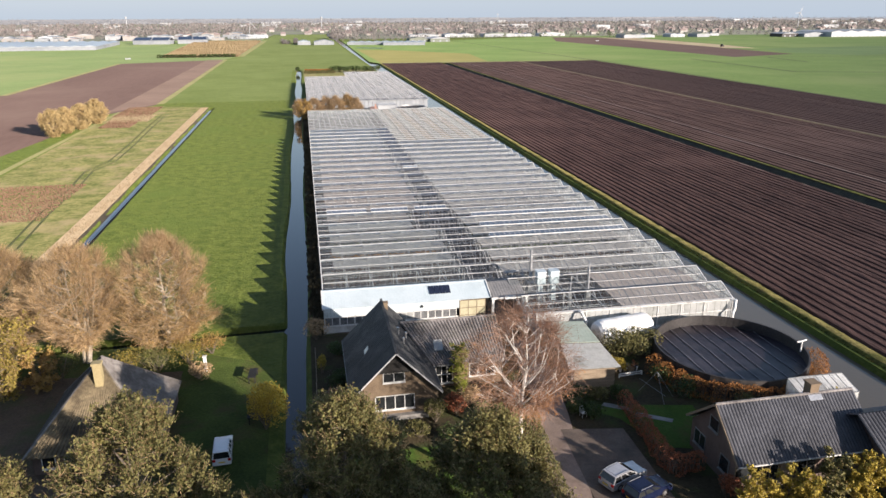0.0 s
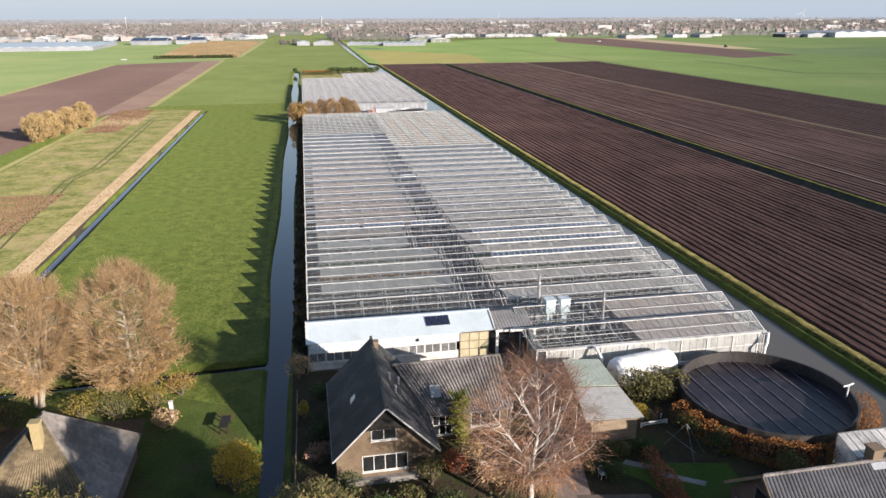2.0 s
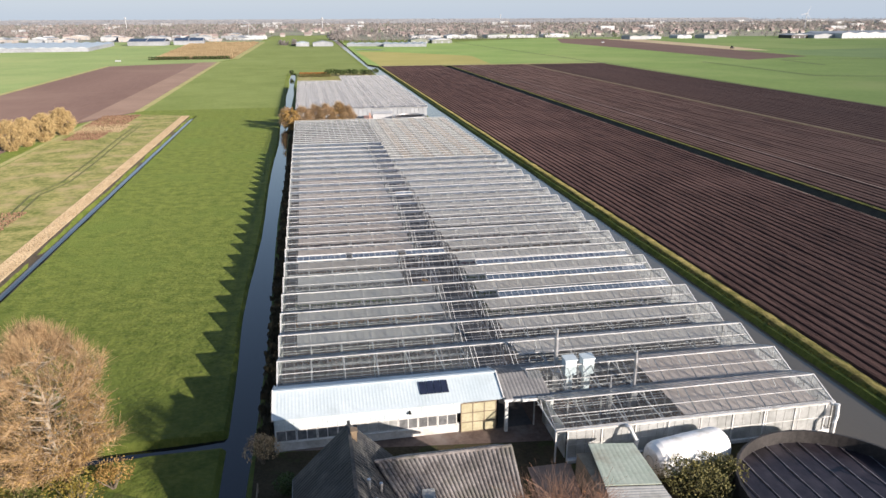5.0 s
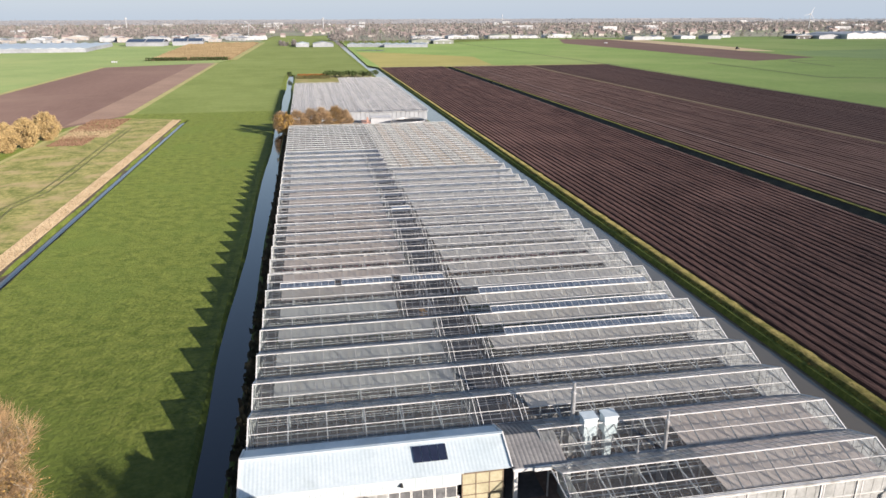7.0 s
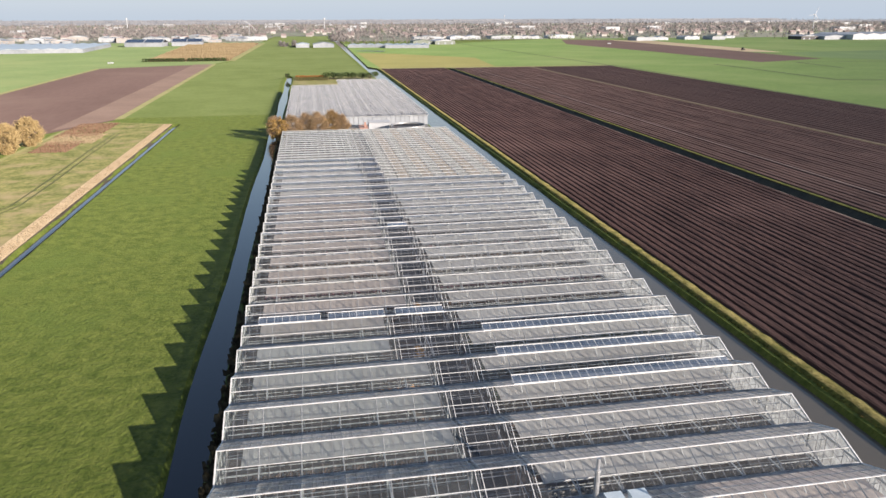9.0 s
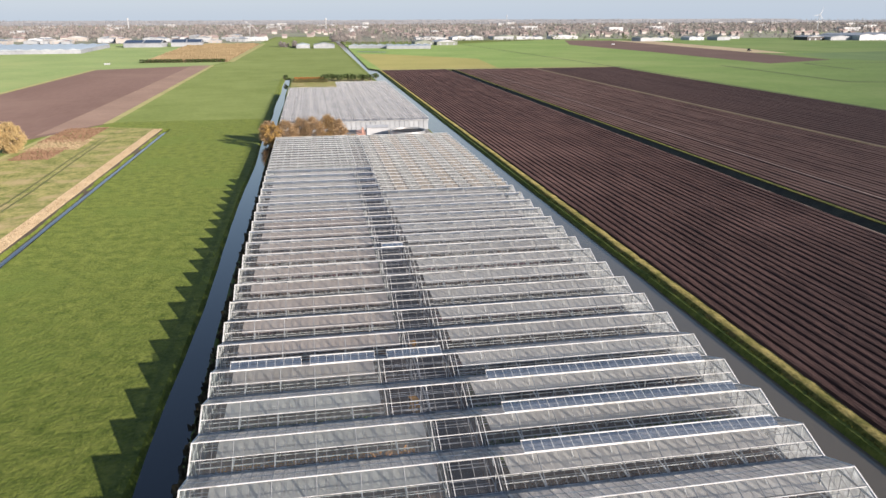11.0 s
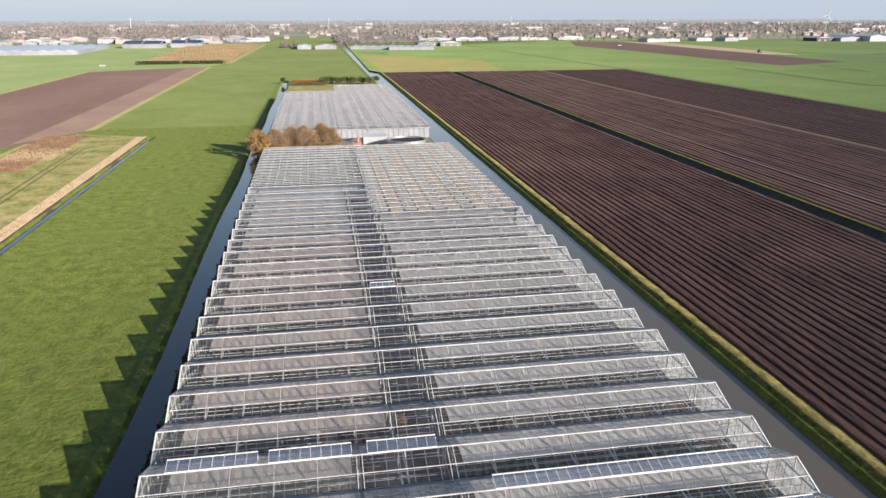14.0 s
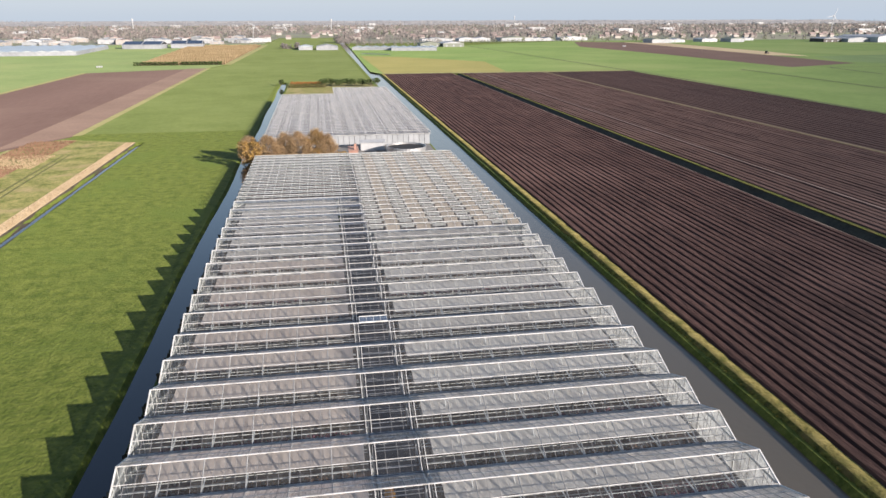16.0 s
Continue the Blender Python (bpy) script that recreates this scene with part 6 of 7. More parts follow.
for x, y, h, r in ((-26.8, -38, 8.4, 2.6), (4.6, -45.0, 9.0, 3.2), (-5.8, -45.5, 9.4, 3.2), (-16.6, -45.0, 8.8, 2.8)):
    grown_tree("tree", OLIVE, (x, y), h, r, 0.1, 0.22, BARK, TWIG, LEAF_GREEN, 9, 50, 240, 3000, 27000, 0.19, group=ROAD, wide=0.4, lumps=0.9)
ACROSS = grown_tree("tree", "tall leafy tree across the road", (8, -59), 13.8, 3.9, 0.1, 0.3, BARK, TWIG, LEAF_GREEN, 12, 80, 300, 2600, 13000, 0.5, group="tall trees across the road")
for x, y, k in ((11.5, -61, 1.2), (15.5, -62, 1.28), (20.5, -63, 1.25), (26, -66, 1.25), (31.5, -68, 1.2), (2, -62, 1.15)):
    copy_thing(ACROSS, pose(x, y, 0, 0, 0, x * 77) @ Matrix.Scale(k, 4))
for x, y, h, r in ((29.8, -41.9, 3.9, 1.2), (31.9, -42.0, 4.1, 1.0), (33.6, -42.5, 4.2, 1.0), (36.5, -41.5, 4.3, 1.1), (37.9, -42.0, 4.0, 0.9), (39.3, -41.4, 4.4, 1.1)):
    tree("tree", "slender young tree with yellowing leaves", (x, y), h, r, 0.08, 0.11, BARK, TWIG, LEAF_YELLOW if int(x) % 2 else LEAF_GREEN, 20, 1400, 5000, 0.22, spread=1.3, group="young trees at the bungalow")
LEAF_LIME = surface("yellow_green_needles", (0.13, 0.15, 0.018), (0.32, 0.34, 0.05), 0.8, 0.5, 3.0, island=0.25, transl=0.2)
tree("conifer", "narrow yellow-green conifer against the house", (12.9, -18.7), 5.2, 0.85, 0.02, 0.1, BARK, LEAF_LIME, LEAF_LIME, 40, 1500, 6000, 0.16, spread=1.4)
LEAF_GOLD = surface("golden_leaves", (0.4, 0.25, 0.03), (0.66, 0.46, 0.07), 0.8, 0.5, 3.0, island=0.25, transl=0.25)
bush("bush", "golden yellow bush beside the ditch", -5.9, -21.8, 2.0, 4.7, LEAF_GOLD, 3600, 0.18)
bush("bush", "grey green bush between vat and basin", 32.4, -14.9, 2.6, 3.2, LEAF_GREEN, 3000, 0.17)
bush("bush", "grey green bush between vat and basin", 34.6, -14.2, 1.7, 2.8, LEAF_GREEN, 1600, 0.17)
bush("bush", "bare brown bush at the shed corner", -1.0, -4.2, 1.5, 3.0, TWIG, 1600, 0.14)
bush("topiary", "clipped yellow conifer in the side garden", -0.6, -12.2, 0.6, 2.2, LEAF_YELLOW, 900, 0.12)
for x, y, r, h, m, lab in (
        (-14.5, -7.5, 2.2, 3.0, LEAF_OCHRE, "mixed yellow shrub under the trees"), (-17.5, -8.5, 2.2, 2.8, LEAF_GREEN, "mixed green shrub under the trees"),
        (-20.8, -8.2, 2.0, 2.6, LEAF_OCHRE, "mixed ochre shrub under the trees"), (-12.5, -5.2, 1.8, 2.2, LEAF_TAN, "mixed tan shrub under the trees"), (-27, -8.5, 2.2, 3.0, LEAF_GREEN, "mixed green shrub under the trees"),
        (2.6, -24.6, 1.5, 2.7, LEAF_DEEP, "dark evergreen shrub at the farmhouse front"), (9.4, -23.6, 1.2, 2.4, LEAF_GREEN, "climbing green shrub on the farmhouse corner"),
        (5.2, -26.2, 1.1, 1.6, LEAF_DEEP, "low garden shrub before the window"), (7.6, -25.8, 1.2, 1.5, LEAF_GREEN, "low garden shrub before the window"), (3.3, -28.0, 1.6, 2.0, LEAF_DEEP, "dark garden shrub on the lawn edge"),
        (11.6, -22.6, 1.2, 2.0, LEAF_RUST, "red leaved shrub between house and birch"), (13.0, -21.4, 1.2, 1.8, TWIG, "leafless brown shrub in the garden bed"), (10.4, -27.2, 1.3, 1.6, LEAF_DEEP, "dark garden shrub on the lawn edge"),
        (17.2, -21.6, 1.2, 1.8, TWIG_RED, "leafless red shrub by the driveway"), (14.2, -24.4, 1.4, 1.7, TWIG, "leafless brown shrub in the garden bed"),
        (23.8, -22.6, 1.2, 1.5, LEAF_DEEP, "dark rounded shrub below the lean-to"), (25.6, -22.9, 1.1, 1.3, LEAF_GREEN, "rounded shrub below the lean-to"), (27.6, -23.0, 1.0, 1.3, LEAF_DEEP, "dark rounded shrub below the lean-to"),
        (29.8, -17.5, 0.9, 1.4, LEAF_YELLOW, "small yellow shrub beside stored pots"), (33.5, -21.0, 1.4, 2.0, LEAF_DEEP, "dark shrub in the basin's shade"), (34.0, -24.2, 1.6, 2.0, LEAF_DEEP, "dark shrub in the basin's shade"),
        (38.0, -28.4, 1.3, 2.2, LEAF_GREEN, "green shrub between basin and bungalow"), (46.3, -29.2, 1.4, 2.6, LEAF_YELLOW, "yellow green shrub at the canal edge"), (48.0, -26.6, 1.0, 1.8, LEAF_RUST, "rusty round shrub at the canal edge"),
        (22.6, -24.8, 1.0, 1.5, LEAF_DEEP, "dark shrub beside the driveway"), (24.0, -26.0, 1.1, 1.5, LEAF_DEEP, "dark shrub beside the driveway"), (29.6, -38.4, 1.2, 1.6, LEAF_RUST, "rusty shrub before the bungalow"),
        (32.6, -41.6, 1.6, 2.0, LEAF_GREEN, "feathery green shrub before the bungalow"), (35.4, -42.4, 1.5, 1.8, LEAF_GREEN, "feathery green shrub before the bungalow"),
        (1.2, -8.5, 1.2, 1.6, LEAF_DEEP, "dark shrub in the shaded side garden"), (0.9, -15.5, 1.3, 1.8, LEAF_DEEP, "dark shrub in the shaded side garden"), (0.7, -19.0, 1.3, 1.7, TWIG_RED, "leafless red shrub in the side garden"),
        (0.8, -25, 1.6, 2.2, LEAF_DEEP, "dark shrub in the shaded side garden"), (-10.6, -30.5, 1.8, 2.2, LEAF_DEEP, "dark shrub near the parked van"), (-13.0, -11.0, 1.3, 1.7, TWIG, "leafless brown shrub beside the barn")):
    bush("bush", lab, x, y, r, h, m, 1100, 0.16, group="garden shrubs")
hedge("hedge", "copper beech hedge along the parking place", [(27.4, -24.6), (27.3, -29.0), (26.8, -33.6), (26.9, -35.2), (29.6, -34.9)], 1.15, 1.8, LEAF_RUST, 520, 0.12)
arc = [(41.95 + math.cos(radians(a)) * 8.7, -18.95 + math.sin(radians(a)) * 8.7) for a in range(180, 352, 12)]
hedge("hedge", "orange brown hedge curving round the water basin", arc, 1.6, 2.1, LEAF_ORANGE, 560, 0.12)
hedge("hedge", "narrow clipped green hedge along the driveway", [(18.0, -24.8), (17.6, -28.0), (17.1, -32.0), (16.8, -37.5)], 1.1, 1.6, LEAF_GREEN, 480, 0.12)
tree("tree", "single bush-like tree at the meadow ditch", (-1.0, 176.5), 6.5, 2.6, 0.05, 0.15, BARK, TWIG, LEAF_TAN, 20, 1500, 3500, 0.4)
LEAF_BROWN = surface("faded_brown_leaves", (0.2, 0.14, 0.08), (0.36, 0.26, 0.16), 0.85, 0.4, 3.0, island=0.2, transl=0.15)
YARD = "brown trees in the far yard"
for x, y, h, r in ((2.6, 183, 6.6, 2.9), (6.8, 186, 6.8, 2.8), (10.2, 184.5, 7.2, 2.9), (14.8, 186.5, 7.6, 3.0), (17.6, 185.0, 6.2, 2.4), (-2.5, 187, 6.0, 2.4)):
    grown_tree("tree", "round autumn tree with brown leaves", (x, y), h * 0.95, r, 0.04, 0.16, BARK, TWIG, LEAF_TAN if 14 < x < 16 else LEAF_BROWN, 10, 50, 250, 3500, 5000, 0.25, group=YARD, twig_r=0.022, shaggy=0.3)
bush("bush", "green bush in the far yard", 21.4, 184, 1.8, 2.6, LEAF_TAN, 900, 0.35)
LEFT = "row of tan trees beside the brown field"
for x, y, h, r in ((-77.5, 157, 8.6, 3.4), (-76.0, 164, 8.2, 3.2), (-73.6, 172, 8.4, 3.2), (-72.0, 184, 8.6, 3.4)):
    grown_tree("tree", "rounded willow with dry tan leaves", (x, y), h * 0.92, r * 1.05, 0.02, 0.25, BARK, TWIG, LEAF_PALE, 12, 60, 320, 3000, 17000, 0.32, group=LEFT, twig_r=0.015, wide=0.55, rise=1.0)


def tuft_field(name, label, pts, n, h, mat, width=0.25, category="reeds"):
    """Standing dry stalks spread over a strip."""
    random.seed(len(pts) * 7 + n)
    s = Shape()
    (x0, y0), (x1, y1) = pts
    for i in range(n):
        x, y = rnd(x0, x1), rnd(y0, y1)
        hh, a = h * rnd(0.5, 1.2), rnd(0, 6.28)
        c, d = math.cos(a) * width, math.sin(a) * width
        lx, ly = rnd(-0.3, 0.3) * hh, rnd(-0.3, 0.3) * hh
        s.face((x - c, y - d, 0), (x + c, y + d, 0), (x + c * 0.7 + lx, y + d * 0.7 + ly, hh), (x - c * 0.5 + lx, y - d * 0.5 + ly, hh * 0.85))
    return tagged(part(name, s, mat), label, category, kind="stuff")


tuft_field("reeds", "tall dry tan reeds lining the ditch", ((-42.3, 26), (-39.7, 223)), 6000, 0.22, REED, 0.1)
tuft_field("reeds", "rusty dry scrub at the strip's far end", ((-71, 200), (-58, 229)), 2600, 0.35, REED_RED, 0.2)
tuft_field("reeds", "rusty dry scrub in the rough strip", ((-69, 172), (-59, 190)), 1500, 0.35, REED_RED, 0.2)
tuft_field("reeds", "pale reed edge round the scrub", ((-70, 186), (-56, 204)), 1500, 0.35, REED, 0.2)
tuft_field("reeds", "brown flattened reed bed in the rough grass", ((-68, 56), (-49.5, 86)), 5000, 0.25, REED_RED, 0.18)
DRY_WEED = surface("withered_weeds", (0.03, 0.024, 0.014), (0.09, 0.07, 0.04), 0.95, 0.5, 3.0, island=0.25)
patch("bank", [(-1.35, -3), (0.02, -3), (0.02, 180), (-1.35, 180)], 0.03, EARTH, "bare dark earth strip along the glass wall", "bank")
tuft_field("reeds", "dark ditch-side weeds at the glass wall", ((-1.7, -3), (0.1, 180)), 2400, 0.7, DRY_WEED, 0.25)
tuft_field("reeds", "grass tussocks on the canal bank", ((57.5, -30), (59.5, 130)), 7000, 0.17, BANK, 0.08)

# ---- cars ----


def car(label, colour, at, length=4.3, width=1.75, height=1.5, van=False):
    c = thing("car", label, "car", at)
    L, W = length / 2, width / 2
    zb, zs = 0.28, 0.86
    roof0, roof1 = (-L + 0.12, L - 1.75) if van else (-L + 0.35, L - 2.0)
    body = bmesh.new()
    prof = [(-L, zb), (-L - 0.02, 0.55), (-L + 0.04, zs), (L - 1.15, zs + 0.06), (L - 0.15, 0.74), (L, 0.5), (L - 0.03, zb)]
    rows = []
    for y, k in ((-W, 0.97), (-W * 0.93, 1.0), (W * 0.93, 1.0), (W, 0.97)):
        rows.append([body.verts.new((x * (1 if abs(y) < W else 0.985), y, zb + (z - zb) * k)) for x, z in prof])
    for a, b in zip(rows, rows[1:]):
        for i in range(len(prof)):
            j = (i + 1) % len(prof)
            body.faces.new((a[i], a[j], b[j], b[i]))
    body.faces.new(rows[0][::-1])
    body.faces.new(rows[-1])
    me = bpy.data.meshes.new("body")
    bmesh.ops.recalc_face_normals(body, faces=body.faces)
    body.to_mesh(me)
    body.free()
    me.materials.append(colour)
    part("body", me, None, c)
    cab = Shape()
    base = [(-L + 0.06, zs - 0.01), (L - 1.15, zs + 0.05)]
    top = [(roof0, height), (roof1, height)]
    wb, wt = W * 0.95, W * 0.8
    lo = [(base[0][0], -wb, base[0][1]), (base[1][0], -wb, base[1][1]), (base[1][0], wb, base[1][1]), (base[0][0], wb, base[0][1])]
    hi = [(top[0][0], -wt, height - 0.05), (top[1][0], -wt, height - 0.05), (top[1][0], wt, height - 0.05), (top[0][0], wt, height - 0.05)]
    for i in range(4):
        j = (i + 1) % 4
        cab.face(lo[i], lo[j], hi[j], hi[i])
    part("glasshouse", cab, PANE_DARK, c, "dark car windows")
    rf = Shape()
    rf.slab([(top[0][0] - 0.04, -wt - 0.03, height - 0.03), (top[1][0] + 0.05, -wt - 0.03, height - 0.03), (top[1][0] + 0.05, wt + 0.03, height - 0.03), (top[0][0] - 0.04, wt + 0.03, height - 0.03)], 0.06)
    rf.slab([(top[0][0] + 0.15, -wt + 0.12, height), (top[1][0] - 0.1, -wt + 0.12, height), (top[1][0] - 0.1, wt - 0.12, height), (top[0][0] + 0.15, wt - 0.12, height)], 0.05)
    part("roof", rf, colour, c)
    for u in (0.0, 0.36, 0.7, 1.0):
        for sgn in (-1, 1):
            p = Shape()
            a = Vector(lo[0]).lerp(Vector(lo[1]), u)
            b = Vector(hi[0]).lerp(Vector(hi[1]), u)
            p.beam((a.x, a.y * sgn, a.z), (b.x, b.y * sgn, b.z), 0.08)
            part("pillar", p, colour, c)
    for sgn in (-1, 1):
        r = Shape()
        r.beam((top[0][0] + 0.2, sgn * (wt - 0.02), height + 0.05), (top[1][0] - 0.1, sgn * (wt - 0.02), height + 0.05), 0.04)
        part("roof_rail", r, STEEL, c)
        lamp = Shape()
        lamp.box(-L - 0.03, -L + 0.1, sgn * W * 0.82 - 0.12, sgn * W * 0.82 + 0.12, 0.62, 0.84)
        part("tail_light", lamp, surface("red_lamp", (0.35, 0.01, 0.01), (0.45, 0.02, 0.02), 0.2) if "red_lamp" not in MATS else MATS["red_lamp"], c, "red tail light")
        lamp = Shape()
        lamp.box(L - 0.2, L - 0.04, sgn * W * 0.78 - 0.17, sgn * W * 0.78 + 0.17, 0.55, 0.7)
        part("headlight", lamp, STEEL, c)
        for x in (-L + 0.8, L - 0.85):
            w = Shape()
            w.tube((x, sgn * (W - 0.2), 0.31), (x, sgn * (W + 0.01), 0.31), 0.31, 0.31, 18, True)
            wheel = part("tyre", w, TANK_RIM, c)
            w = Shape()
            w.tube((x, sgn * (W - 0.02), 0.31), (x, sgn * (W + 0.025), 0.31), 0.19, 0.17, 12, True)
            part("rim", w, STEEL, wheel)
    bump = Shape()
    bump.box(-L - 0.07, -L + 0.05, -W * 0.92, W * 0.92, 0.3, 0.5)
    part("bumper", bump, colour, c)
    plate = Shape()
    plate.box(-L - 0.085, -L - 0.07, -0.26, 0.26, 0.52, 0.63)
    part("plate", plate, surface("plate_yellow", (0.6, 0.42, 0.03), (0.7, 0.5, 0.05), 0.5) if "plate_yellow" not in MATS else MATS["plate_yellow"], c)
    return c


CAR_WHITE = surface("white_car_paint", (0.68, 0.69, 0.7), (0.78, 0.79, 0.8), 0.25, 0.3, 2.0)
CAR_SILVER = surface("silver_car_paint", (0.45, 0.46, 0.48), (0.6, 0.61, 0.63), 0.25, 0.3, 2.0, metal=0.4)
CAR_BLUE = surface("dark_blue_car_paint", (0.006, 0.009, 0.03), (0.012, 0.018, 0.05), 0.2, 0.3, 2.0)
car("white family van parked on the grass", CAR_WHITE, pose(-9.3, -25.2, 0.05, 0, 0, 93), 3.7, 1.5, 1.5, True)
car("silver estate car with roof rails, parked", CAR_SILVER, pose(22.5, -35.2, 0.1, 0, 0, 23), 3.9, 1.6, 1.4)
car("dark blue car parked beside the silver one", CAR_BLUE, pose(23.6, -37.2, 0.1, 0, 0, 20), 3.9, 1.6, 1.35)

# ---- small things in the gardens ----


def fence(name, label, pts, height, mat):
    f = thing(name, label, "fence")
    for (x0, y0), (x1, y1) in zip(pts, pts[1:]):
        n = max(1, round(math.hypot(x1 - x0, y1 - y0) / 1.8))
        for i in range(n + 1):
            x, y = x0 + (x1 - x0) * i / n, y0 + (y1 - y0) * i / n
            p = Shape()
            p.box(x - 0.05, x + 0.05, y - 0.05, y + 0.05, 0, height)
            part("post", p, mat, f)
        for z in (height * 0.45, height * 0.9):
            b = Shape()
            b.beam((x0, y0, z), (x1, y1, z), 0.04, 0.12)
            part("rail", b, mat, f)


fence("fence", "weathered timber quay fence beside the ditch", [(-1.3, -22.5), (-1.2, -14), (-1.2, -8)], 0.9, TIMBER)
fence("fence", "low white plank fence by the pots", [(29.4, -19.4), (32.0, -19.2)], 0.5, WHITE_PAINT)
for x, y in ((-14.5, -6.0), (-13.2, -9.3), (-23.8, -13.6)):
    p = thing("plank", "weathered plank lying in the grass", "plank", pose(x, y, 0.14, 0, 12, x * 31), group="loose planks")
    s = Shape()
    s.box(-1.4, 1.4, -0.12, 0.12, -0.03, 0.03)
    part("board", s, TIMBER, p)
s = Shape()
s.box(-0.15, 0.15, -0.15, 0.15, 0, 1.7)
s.box(-0.2, 0.2, -0.2, 0.2, 1.7, 1.78)
tagged(part("post", s, PLASTIC_WHITE, at=pose(-12.6, -9.4, 0)), "white painted post on the lawn", "post")


def trestle(x, y, turn):
    t = thing("table", "dark garden table on the shaded grass", "table", pose(x, y, 0.03, 0, 0, turn))
    s = Shape()
    s.box(-1.0, 1.0, -0.4, 0.4, 0.7, 0.76)
    part("tabletop", s, TIMBER_DARK, t)
    for sx in (-0.85, 0.85):
        for sy in (-0.3, 0.3):
            l = Shape()
            l.box(sx - 0.04, sx + 0.04, sy - 0.04, sy + 0.04, 0, 0.7)
            part("leg", l, TIMBER_DARK, t)


trestle(-7.6, -12.2, 85)
trestle(-6.6, -20.5, 5)
trestle(3.9, -30.5, 20)


def pot_group():
    for i in range(22):
        x, y = 29.6 + rnd(0, 2.6), -18.8 + rnd(0, 1.8)
        r = rnd(0.12, 0.24)
        p = thing("plant_pot", "small plant pot standing in a cluster", "pot", pose(x, y, 0.04), "pots beside the lean-to")
        s = Shape()
        s.tube((0, 0, 0), (0, 0, r * 2), r * 0.75, r, 10, True)
        part("pot", s, [TIMBER, PLASTIC_WHITE, BRICK, TANK_RIM][i % 4], p)
        l = Shape()
        for j in range(14):
            leaf(l, Vector((rnd(-r, r), rnd(-r, r), r * 2 + rnd(0, r * 2))), 0.14)
        part("foliage", l, [LEAF_GREEN, LEAF_RUST, LEAF_YELLOW][i % 3], p, kind="stuff")


random.seed(5)
pot_group()


def lawn_chair(x, y, turn):
    c = thing("garden_chair", "white plastic garden chair on the lawn", "chair", pose(x, y, 0.08, 0, 0, turn), "garden chairs")
    s = Shape()
    s.box(-0.25, 0.25, -0.25, 0.25, 0.4, 0.44)
    part("seat", s, PLASTIC_WHITE, c)
    s = Shape()
    s.slab([(-0.25, 0.24, 0.44), (0.25, 0.24, 0.44), (0.24, 0.36, 0.95), (-0.24, 0.36, 0.95)], 0.03)
    part("backrest", s, PLASTIC_WHITE, c)
    for a, b in ((-0.22, -0.22), (0.22, -0.22), (-0.22, 0.22), (0.22, 0.22)):
        s = Shape()
        s.box(a - 0.02, a + 0.02, b - 0.02, b + 0.02, 0, 0.4)
        part("leg", s, PLASTIC_WHITE, c)


for x, y, a in ((8.9, -29.8, 40), (9.9, -30.6, 160), (10.4, -29.4, 260), (23.0, -25.6, 10)):
    lawn_chair(x, y, a)

# washing line frame by the lawn
w = thing("clothes_frame", "thin metal frame on the lawn", "frame")
for a, b in (((30.2, -22.2, 0), (31.6, -23.0, 2.4)), ((31.6, -23.0, 2.4), (33.0, -24.0, 0)), ((31.6, -23.0, 2.4), (31.4, -25.2, 0)), ((30.2, -22.2, 1.4), (31.4, -25.2, 1.0))):
    s = Shape()
    s.tube(a, b, 0.022, 0.022, 6)
    part("rod", s, GUTTER, w)

# harvest trolley in the middle aisle
tr = thing("trolley", "small orange harvest trolley in the glasshouse aisle", "trolley", pose(20.2, 43.0, 0.1, 0, 0, 8), "trolleys in the aisle")
ORANGE = surface("orange_trolley_paint", (0.5, 0.22, 0.02), (0.68, 0.34, 0.05), 0.5, 0.6, 5.0)
for z in (0.35, 0.95, 1.5):
    s = Shape()
    s.box(-0.35, 0.35, -0.7, 0.7, z, z + 0.05)
    part("tray", s, ORANGE, tr)
for x in (-0.33, 0.33):
    for y in (-0.68, 0.68):
        s = Shape()
        s.box(x - 0.025, x + 0.025, y - 0.025, y + 0.025, 0.12, 1.75)
        part("post", s, STEEL, tr)
        s = Shape()
        s.tube((x - 0.03, y, 0.1), (x + 0.03, y, 0.1), 0.1, 0.1, 12, True)
        part("wheel", s, TANK_RIM, tr)

copy_thing(tr, pose(18.7, 30.9, 0.1, 0, 0, 20))

# ---- far yard between the glasshouse blocks ----
s = thing("shed", "low white shed in the far yard", "shed")
b = Shape()
b.box(27.2, 34.0, 196.5, 199.6, 0, 2.4)
part("wall", b, FAR_WHITE, s)
part("roof", ribbed((27, 198, 2.9), (34.2, 198, 2.9), (34.2, 196.2, 2.3), (27, 196.2, 2.3), 14, 0.03), FAR_WHITE, s)
part("roof", ribbed((34.2, 198, 2.9), (27, 198, 2.9), (27, 199.8, 2.3), (34.2, 199.8, 2.3), 14, 0.03), FAR_WHITE, s)
s = thing("shed", "small red brick boiler house in the far yard", "shed")
b = Shape()
b.box(23.4, 25.8, 183.5, 188, 0, 2.5)
b.box(24.8, 25.4, 184.2, 184.8, 2.5, 4.2)
part("wall", b, surface("red_brick", (0.28, 0.15, 0.115), (0.42, 0.25, 0.2), 0.9, 0.4, 3.0), s)
part("roof", ribbed((23.2, 188.2, 2.9), (26, 188.2, 2.9), (26, 183.3, 2.5), (23.2, 183.3, 2.5), 6, 0.03), surface("orange_roof", (0.34, 0.2, 0.15), (0.48, 0.31, 0.25), 0.9, 0.4, 3.0), s)
patch("yard", [(22.5, 177), (48, 177), (48, 205), (0.5, 205), (0.5, 192), (22.5, 192)], 0.06, CONCRETE, "pale concrete yard between glasshouse blocks", "yard")
random.seed(3)
